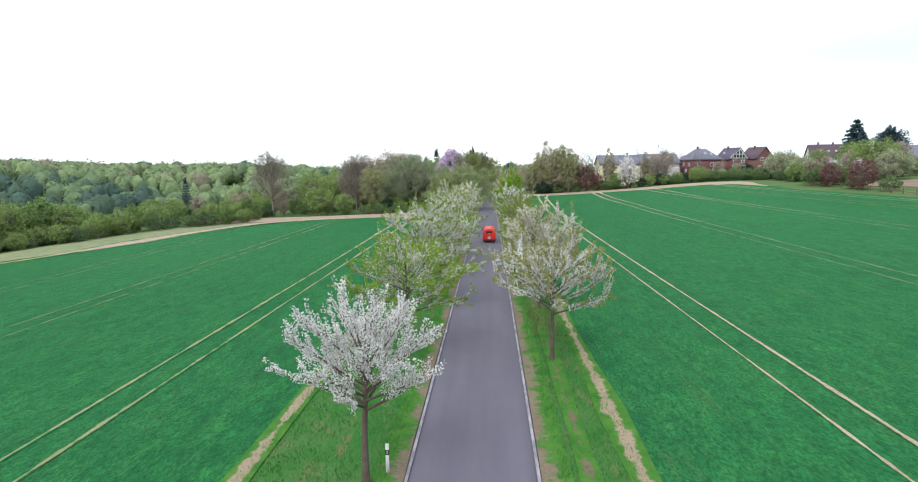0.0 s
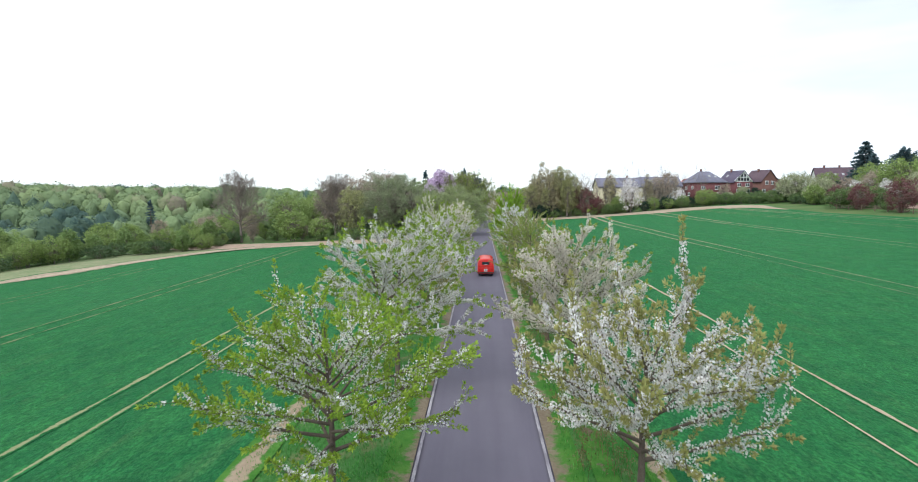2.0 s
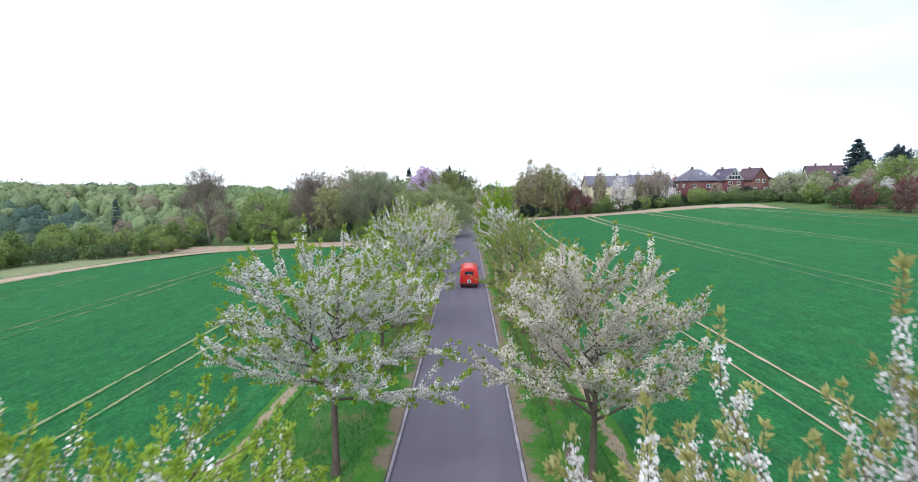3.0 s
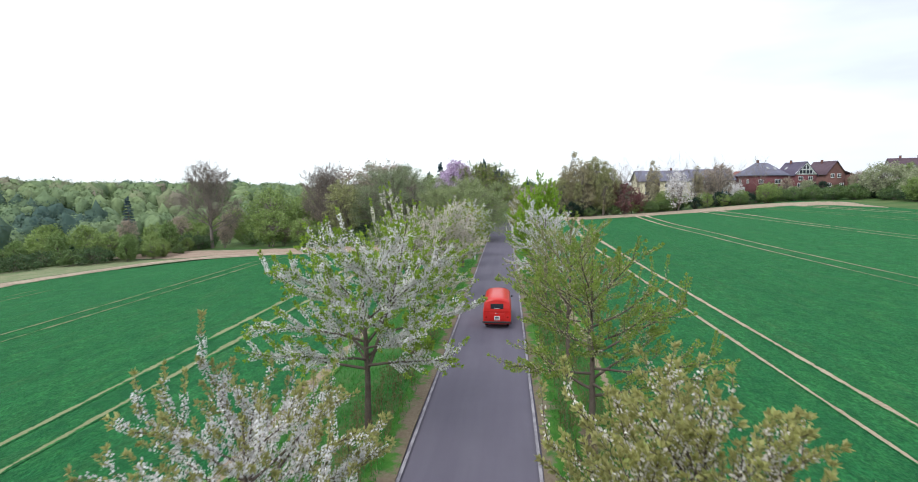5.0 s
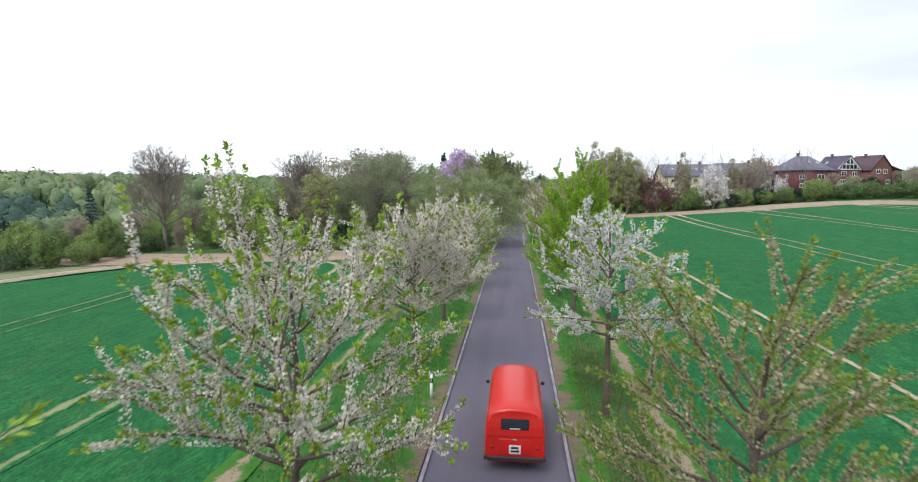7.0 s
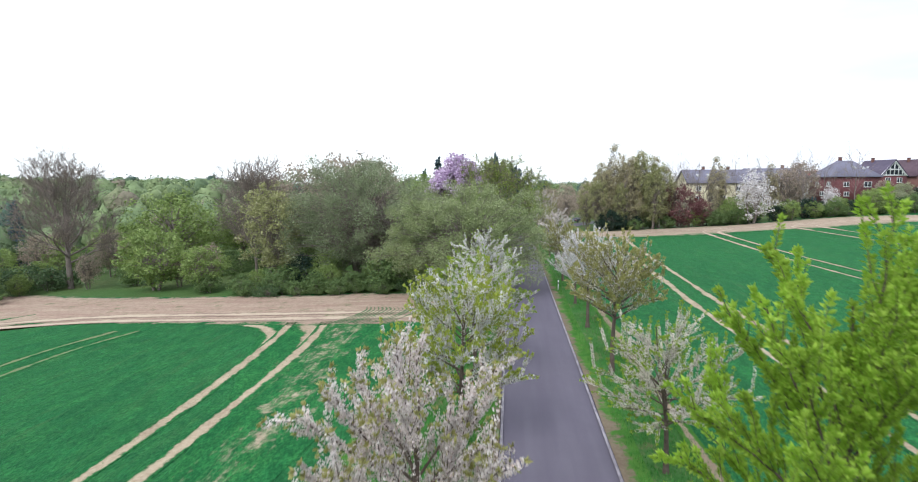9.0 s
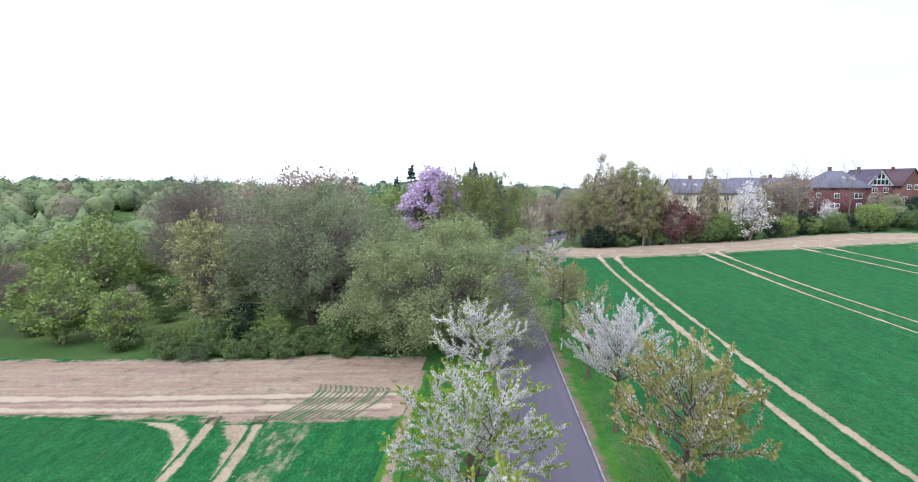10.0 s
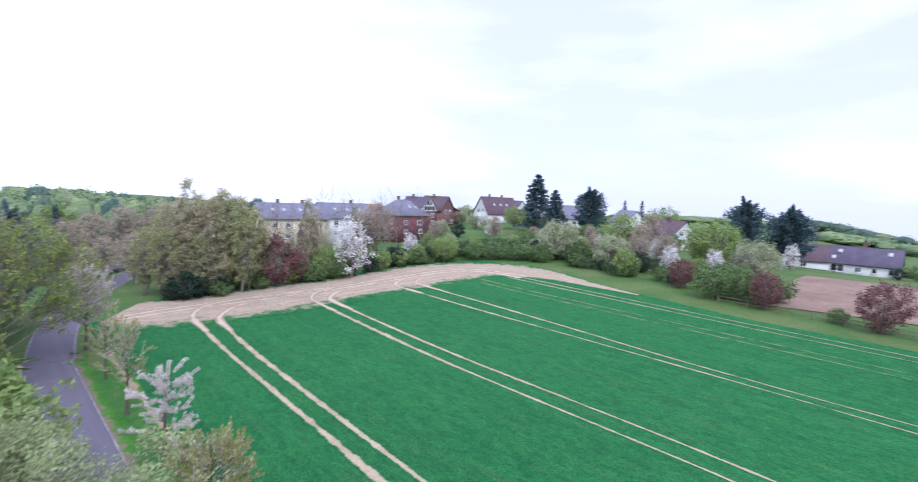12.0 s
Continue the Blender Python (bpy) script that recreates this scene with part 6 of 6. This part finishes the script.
    tube(q, [(0.35, -1.9, 0.28), (0.36, -2.2, 0.25)], [0.03, 0.03], 8)
    part("exhaust", q, M["bumper"], root)
    for sx in (-1, 1):
        for yc in (-1.25, 1.15):
            q = Geo()
            cylinder(q, (sx * 0.68, yc, 0.315), 0.325, 0.17, "x", 28, 0.035)
            wh = part("wheel", q, M["rubber"], root, "black tyre")
            q = Geo()
            cylinder(q, (sx * 0.70, yc, 0.315), 0.19, 0.15, "x", 24, 0.02)
            part("rim", q, M["chrome"], wh)
    return root


van()


# ---- a parked car down the lane ----
def parked_car(x, y, turn, mat, label):
    root = thing("car", pose(x, y, zz(x, y) + 0.02, 0, 0, turn), label, "car")
    prof = [(-2.1, 0.35), (-2.15, 0.70), (-2.0, 0.95), (-1.55, 1.05), (-1.15, 1.42), (0.25, 1.46), (1.0, 1.02), (1.95, 0.88), (2.15, 0.62), (2.1, 0.35)]
    g = Geo()
    v = []
    for w, k in ((-0.86, 0.0), (-0.80, 0.05), (0.80, 0.05), (0.86, 0.0)):
        for yy, z in prof:
            s = 0.82 if z > 1.1 else 1.0
            v.append((w * s, yy, z + k * (0.4 if z > 0.4 else 0)))
    n = len(prof)
    f = [(i * n + j, i * n + (j + 1) % n, (i + 1) * n + (j + 1) % n, (i + 1) * n + j) for i in range(3) for j in range(n)]
    g.add(v, f)
    for i in (0, 3):
        vv = np.array(v[i * n:(i + 1) * n])
        for j in range(n // 2 - 1):
            g.add(vv[[j, j + 1, n - 2 - j, n - 1 - j]], [(0, 1, 2, 3)])
    part("body", g, mat, root)
    q = Geo()
    for sx in (-1, 1):
        box(q, (sx * 0.715, -0.35, 1.22), (0.03, 1.7, 0.28))
    part("side_window", q, M["glass"], root)
    q = Geo()
    q.add([(-0.62, -1.53, 1.09), (0.62, -1.53, 1.09), (0.60, -1.19, 1.42), (-0.60, -1.19, 1.42)], [(0, 1, 2, 3)])
    part("rear_window", q, M["glass"], root)
    for sx in (-1, 1):
        for yc in (-1.3, 1.3):
            q = Geo()
            cylinder(q, (sx * 0.78, yc, 0.31), 0.31, 0.19, "x", 20, 0.03)
            part("wheel", q, M["rubber"], root)
        q = Geo()
        box(q, (sx * 0.68, -2.14, 0.78), (0.26, 0.05, 0.14), 0, 0.01)
        part("tail_light", q, M["lamp"], root)
    return root


parked_car(14.2, 238.5, -35, M["car_silver"], "silver car parked at the side of the lane")
parked_car(17.5, 243.5, -35, M["car_dark"], "dark car parked at the side of the lane")


# ---- houses ----
def house(x, y, turn, w, d, wall, roof, kind, wall_mat, roof_mat, label, windows=(), chimney=(), skylights=(), name="house", overhang=0.45, base=None, glazed=False, wing=()):
    """A house: walls, hip or gable roof (ridge along its x), windows as (side, along, height, width, tall)."""
    b = zz(x, y) if base is None else base
    root = thing(name, pose(x, y, b, 0, 0, turn), label, "house")
    g = Geo()
    hw, hd = w / 2, d / 2
    box(g, (0, 0, wall / 2 - 1.0), (w, d, wall + 2.0))
    if kind == "gable":
        for sx in (-1, 1):
            x0, x1 = sx * hw, sx * (hw - 0.3)
            g.add([(x0, -hd, wall), (x0, hd, wall), (x0, 0, wall + roof - 0.1), (x1, -hd, wall), (x1, hd, wall), (x1, 0, wall + roof - 0.1)], [(0, 1, 2), (3, 5, 4)])
            g.add([(x0, -hd, wall), (x0, 0, wall + roof - 0.1), (x1, 0, wall + roof - 0.1), (x1, -hd, wall)], [(0, 1, 2, 3)])
            g.add([(x0, hd, wall), (x0, 0, wall + roof - 0.1), (x1, 0, wall + roof - 0.1), (x1, hd, wall)], [(0, 1, 2, 3)])
    part("wall", g, wall_mat, root)
    g = Geo()
    o = overhang
    ew, ed = hw + o, hd + o
    e0 = wall - o * roof / hd + 0.05
    th = 0.22
    rl = ew if kind == "gable" else max(ew - ed * 0.85, 0.6)
    for lift in (0.0,):
        v = [(-ew, -ed, e0), (ew, -ed, e0), (ew, ed, e0), (-ew, ed, e0), (-rl, 0, wall + roof), (rl, 0, wall + roof)]
        vb = [(a, c, z - th) for a, c, z in v]
        g.add(v + vb, [(0, 1, 5, 4), (2, 3, 4, 5), (6, 10, 11, 7), (8, 11, 10, 9), (0, 6, 7, 1), (2, 8, 9, 3)])
        if kind == "gable":
            g.add(v + vb, [(0, 4, 10, 6), (4, 3, 9, 10), (1, 7, 11, 5), (5, 11, 8, 2)])
        else:
            g.add(v + vb, [(1, 7, 8, 2), (3, 9, 6, 0)])
            g.add(v, [(3, 0, 4), (1, 2, 5)])
    rf = part("roof", g, roof_mat, root)
    for cx, cy, ch in chimney:
        q = Geo()
        box(q, (cx, cy, wall + roof + ch / 2 - 0.7), (0.7, 0.6, ch + 1.4), 0, 0.02)
        box(q, (cx, cy, wall + roof + ch + 0.04), (0.84, 0.74, 0.12), 0, 0.02)
        part("chimney", q, M["brown_brick"], rf)
    for sx_, q_, side in skylights:
        z = wall + roof * (1 - q_) + 0.08
        yy = side * hd * q_
        q = Geo()
        a = math.atan2(roof, hd) * -side
        ca, sa = math.cos(a), math.sin(a)
        p = np.array([(-0.45, -0.6, 0), (0.45, -0.6, 0), (0.45, 0.6, 0), (-0.45, 0.6, 0), (-0.45, -0.6, 0.1), (0.45, -0.6, 0.1), (0.45, 0.6, 0.1), (-0.45, 0.6, 0.1)])
        p = np.stack([p[:, 0] + sx_, p[:, 1] * ca - p[:, 2] * sa + yy, p[:, 1] * sa + p[:, 2] * ca + z], 1)
        q.add(p, [(4, 5, 6, 7), (0, 1, 5, 4), (1, 2, 6, 5), (2, 3, 7, 6), (3, 0, 4, 7)])
        part("skylight", q, M["reflector"], rf, "pale roof window")
    for side, al, z, ww, hh in windows:
        nx, ny = {"s": (0, -1), "n": (0, 1), "w": (-1, 0), "e": (1, 0)}[side]
        cx, cy = (al, ny * hd) if side in "sn" else (nx * hw, al)
        size = lambda a, t, b_: (a, t, b_) if side in "sn" else (t, a, b_)
        out = lambda k: (cx + nx * k, cy + ny * k)
        q = Geo()
        for dz in (-1, 1):
            box(q, (*out(0.02), z + dz * (hh / 2 - 0.06)), size(ww, 0.10, 0.12))
        for dx in (-1, 0, 1) if ww > 1.1 else (-1, 1):
            ox = dx * (ww / 2 - 0.06)
            px, py = out(0.02)
            box(q, (px + (ox if side in "sn" else 0), py + (ox if side not in "sn" else 0), z), size(0.12, 0.10, hh - 0.24))
        wf = part("window", q, M["white_paint"], root, "white framed window")
        q = Geo()
        box(q, (*out(0.005), z), size(ww - 0.2, 0.04, hh - 0.2))
        part("pane", q, M["glass"], wf)
        q = Geo()
        box(q, (*out(0.10), z - hh / 2 - 0.04), size(ww + 0.2, 0.24, 0.06))
        part("sill", q, M["white_paint"], wf)
    if glazed:
        q, tri = Geo(), roof - 0.55
        slope = lambda k: wall + tri * (1 - abs(k)) - 0.1
        for k in (-0.62, -0.31, 0.0, 0.31, 0.62):
            box(q, (-hw - 0.05, k * hd, (wall + 0.15 + slope(k)) / 2), (0.14, 0.30, slope(k) - wall - 0.15))
        for h, k in ((0.10, 0.92), (tri * 0.42, 0.55)):
            box(q, (-hw - 0.05, 0, wall + h), (0.14, 2 * k * hd, 0.36))
        for sy in (-1, 1):
            tube(q, [(-hw - 0.06, sy * hd * 0.95, wall), (-hw - 0.06, 0, wall + tri + 0.05)], [0.32, 0.32], 4)
        gf = part("gable_window", q, M["white_paint"], root, "white framed glazed gable")
        q = Geo()
        q.add([(-hw - 0.03, -hd * 0.9, wall + 0.1), (-hw - 0.03, hd * 0.9, wall + 0.1), (-hw - 0.03, 0, wall + tri - 0.1)], [(0, 1, 2)])
        part("pane", q, M["glass"], gf)
    for al, ww, dd, wh, rh in wing:
        q = Geo()
        box(q, (al, -hd - dd / 2, wh / 2 - 1.0), (ww, dd, wh + 2.0))
        wg = part("wing", q, wall_mat, root, "lower side wing")
        q = Geo()
        x0, x1, y0, y1 = al - ww / 2 - 0.3, al + ww / 2 + 0.3, -hd - dd - 0.4, -hd + 0.3
        v = [(x0, y0, wh - 0.1), (x1, y0, wh - 0.1), (x1, y1, wh + rh), (x0, y1, wh + rh)]
        q.add(v + [(a, c, z - 0.2) for a, c, z in v], [(0, 1, 2, 3), (4, 7, 6, 5), (0, 4, 5, 1), (1, 5, 6, 2), (3, 2, 6, 7), (0, 3, 7, 4)])
        part("wing_roof", q, roof_mat, wg)
    return root


house(91.0, 244.6, 12, 13.0, 10, 6.4, 4.1, "hip", M["brick"], M["roof_grey"], "red brick house with grey hipped roof", [("s", -3.6, 3.9, 1.7, 1.3), ("s", 2.8, 3.9, 2.4, 1.5), ("s", -3.4, 1.3, 1.6, 1.2), ("s", 3.2, 1.3, 1.6, 1.3), ("w", -2.2, 4.0, 1.2, 1.3), ("w", 2.0, 4.0, 1.2, 1.3), ("w", 0, 1.4, 1.4, 1.3)], [(-1.2, 0.4, 0.9)], [(0.6, 0.5, -1), (3.2, 0.55, -1)], base=6.9)
house(112.6, 264.6, 108, 9.5, 10.0, 5.6, 4.9, "gable", M["brick"], M["roof_dark"], "red brick house with steep dark roof and white glazed gable", [("w", -2.6, 1.6, 2.0, 1.6), ("w", 2.6, 1.6, 2.0, 1.6), ("w", -2.2, 4.2, 2.0, 1.5), ("w", 2.2, 4.2, 2.0, 1.5)], [(2.0, 0.4, 0.6)], [(2, 0.5, 1)], base=7.9, glazed=True)
house(127.8, 272.9, 106, 10.5, 9.0, 6.0, 5.0, "gable", M["brown_brick"], M["roof_brown"], "brown brick house with gable and lower side wing", [("w", -2.8, 1.6, 1.8, 1.5), ("w", 2.8, 1.6, 1.8, 1.5), ("w", -1.5, 5.2, 1.6, 1.6), ("w", 1.5, 5.2, 1.6, 1.6), ("n", 2, 2.0, 1.6, 1.4)], [(1.0, 0.5, 0.5)], base=7.9, wing=[(-1.0, 7.5, 4.6, 5.6, 1.6)])
house(158.3, 270.5, -14, 15, 12, 4.2, 6.6, "gable", M["render_w"], M["roof_brown"], "white gabled house with brown steep roof", [("w", -2.6, 1.6, 1.8, 1.5), ("w", 2.6, 1.6, 1.8, 1.5), ("w", -1.6, 5.0, 1.6, 1.6), ("w", 1.8, 5.0, 1.6, 1.6), ("s", -4, 2.0, 1.8, 1.4), ("s", 1, 2.0, 1.8, 1.4), ("s", 5, 2.0, 1.8, 1.4)], [(-3.5, 0.3, 0.9), (2.5, 0.4, 0.8)], [(-3, 0.5, -1), (0, 0.5, -1), (3, 0.5, -1)], base=8.9)
house(184, 284, 80, 12, 10, 3.8, 5.0, "gable", M["render_w"], M["roof_dark"], "white house with dark pitched roof", [("w", -2, 1.6, 1.8, 1.4), ("w", 2, 1.6, 1.8, 1.4), ("w", 0, 4.6, 1.6, 1.4)], [(1, 0.3, 0.7)])
house(92.5, 264, 92, 12, 8.5, 5.0, 4.6, "gable", M["render_w"], M["roof_red"], "white gabled house with red tiled roof", [("w", -1.8, 1.8, 1.3, 1.4), ("w", 1.8, 1.8, 1.3, 1.4), ("w", -1.6, 4.4, 1.2, 1.3), ("w", 1.6, 4.4, 1.2, 1.3), ("w", 0, 7.0, 1.0, 1.0)])
house(57.0, 248, 2, 18, 10, 7.2, 3.6, "gable", M["render_y"], M["roof_grey"], "cream terraced house with grey roof", [("s", a, z, 1.4, 1.4) for a in (-6, -2.5, 1, 5) for z in (2.6, 5.4)], [(-3, 0.3, 0.8), (4, 0.3, 0.8)], [(-5.5, 0.5, -1), (-2.5, 0.5, -1), (2.0, 0.5, -1)], base=4.4)
house(74.6, 251, 3, 16, 10, 7.0, 3.8, "gable", M["render_w"], M["roof_grey"], "white terraced house with grey roof", [("s", a, z, 1.4, 1.4) for a in (-5, -1.5, 2, 5.5) for z in (2.6, 5.4)], [(3, 0.3, 0.8)], [(-4, 0.5, -1), (0, 0.5, -1), (4, 0.5, -1)], base=4.8)
house(172, 241, -20, 13, 10, 3.4, 4.8, "gable", M["render_w"], M["roof_grey"], "white house with grey pitched roof", [("s", -3, 1.6, 2.0, 1.4), ("s", 2, 1.6, 2.0, 1.4)], [(1, 0.3, 0.7)])
house(180, 222, 60, 12, 9, 3.4, 4.4, "gable", M["render_w"], M["roof_grey"], "white house with grey roof and large windows", [("w", -2, 1.6, 1.8, 1.4), ("w", 2, 1.6, 1.8, 1.4)])
house(153, 191, 62, 13, 11.5, 2.8, 5.4, "gable", M["render_w"], M["roof_brown"], "white gabled house behind garden trees", [("w", -2.8, 1.4, 1.6, 1.4), ("w", 2.8, 1.4, 1.6, 1.4), ("w", -1.4, 4.6, 1.4, 1.5), ("w", 1.4, 4.6, 1.4, 1.5)], [(1, 0.3, 0.7)])
house(151.4, 142, -83, 13, 10, 2.8, 3.6, "gable", M["render_w"], M["roof_dark"], "long white house with dark roof and dormers", [("s", -5, 1.4, 2.6, 1.7), ("s", -1, 1.4, 1.2, 1.2), ("s", 2, 1.4, 1.0, 1.2), ("s", 5.5, 1.4, 2.0, 1.4)], [(-0.5, 0.2, 1.0)], [(-5, 0.35, -1), (4.5, 0.35, -1), (-6, 0.75, -1)])
house(158, 121, -83, 14, 10, 2.6, 3.4, "gable", M["render_w"], M["roof_dark"], "white house with dark roof beside hedges", [("s", -4, 1.4, 2.0, 1.4), ("s", 1, 1.4, 2.0, 1.4), ("s", 5, 1.4, 1.4, 1.4)], [(2, 0.2, 0.8)], [(-3, 0.4, -1)])
house(173, 160, -60, 11, 9, 3.0, 4.2, "gable", M["render_w"], M["roof_brown"], "white gabled house with brown roof", [("w", -2, 1.6, 1.6, 1.4), ("w", 2, 1.6, 1.6, 1.4), ("s", -2, 1.6, 1.6, 1.3)])
house(-11.4, 186, 3, 12.6, 8.5, 6.4, 1.0, "hip", M["render_w"], M["roof_grey"], "white flat-roofed house behind the trees", [("s", a, z, 1.7, 1.4) for a in (-4.6, -1.2, 2.4, 5.2) for z in (1.6, 4.6)])


def shed(x, y, turn):
    root = thing("garden_shed", pose(x, y, zz(x, y), 0, 0, turn), "small dark garden shed with pale flat roof", "shed")
    g = Geo()
    box(g, (0, 0, 1.0), (4.4, 2.6, 2.4), 0, 0.02)
    part("wall", g, M["timber"], root)
    g = Geo()
    box(g, (0, 0, 2.28), (4.9, 3.1, 0.14), 0, 0.02)
    part("roof", g, M["reflector"], root, "pale sheet roof")
    g = Geo()
    box(g, (0.6, -1.32, 0.95), (0.9, 0.06, 1.9), 0, 0.01)
    part("door", g, M["bumper"], root)


shed(121, 125, -80)


# ---- field fence ----
def fence(pts, name, label, spacing=3.6, height=1.15, rails=(0.45, 0.95)):
    line = spline(pts, spacing)
    x0, y0 = line[0]
    root = thing(name, pose(x0, y0, 0), label, "fence")
    g = Geo()
    box(g, (0, 0, 0), (0.16, 0.16, height + 0.3), 0, 0.015)
    post = g.mesh("post", M["timber"])
    for i, (x, y) in enumerate(line):
        ob = new("post", post)
        ob.parent = root
        ob.location = (x - x0, y - y0, zz(x, y) + height / 2 - 0.15)
    for i in range(len(line) - 1):
        (xa, ya), (xb, yb) = line[i], line[i + 1]
        for r in rails:
            g = Geo()
            tube(g, [(xa - x0, ya - y0, zz(xa, ya) + r), (xb - x0, yb - y0, zz(xb, yb) + r)], [0.05, 0.05], 6)
            part("rail", g, M["timber"], root)


fence([(82.3, 147), (81.8, 134), (80.4, 122), (78.4, 110), (77.2, 98), (77.0, 84)], "field_fence", "weathered wooden post and rail fence along the field")
fence([(101, 178), (108, 171), (116, 163), (121, 155)], "paddock_fence", "weathered wooden paddock fence", 3.2)
fence([(118, 233), (128, 231), (142, 228)], "garden_fence", "dark wooden garden fence", 3.0)
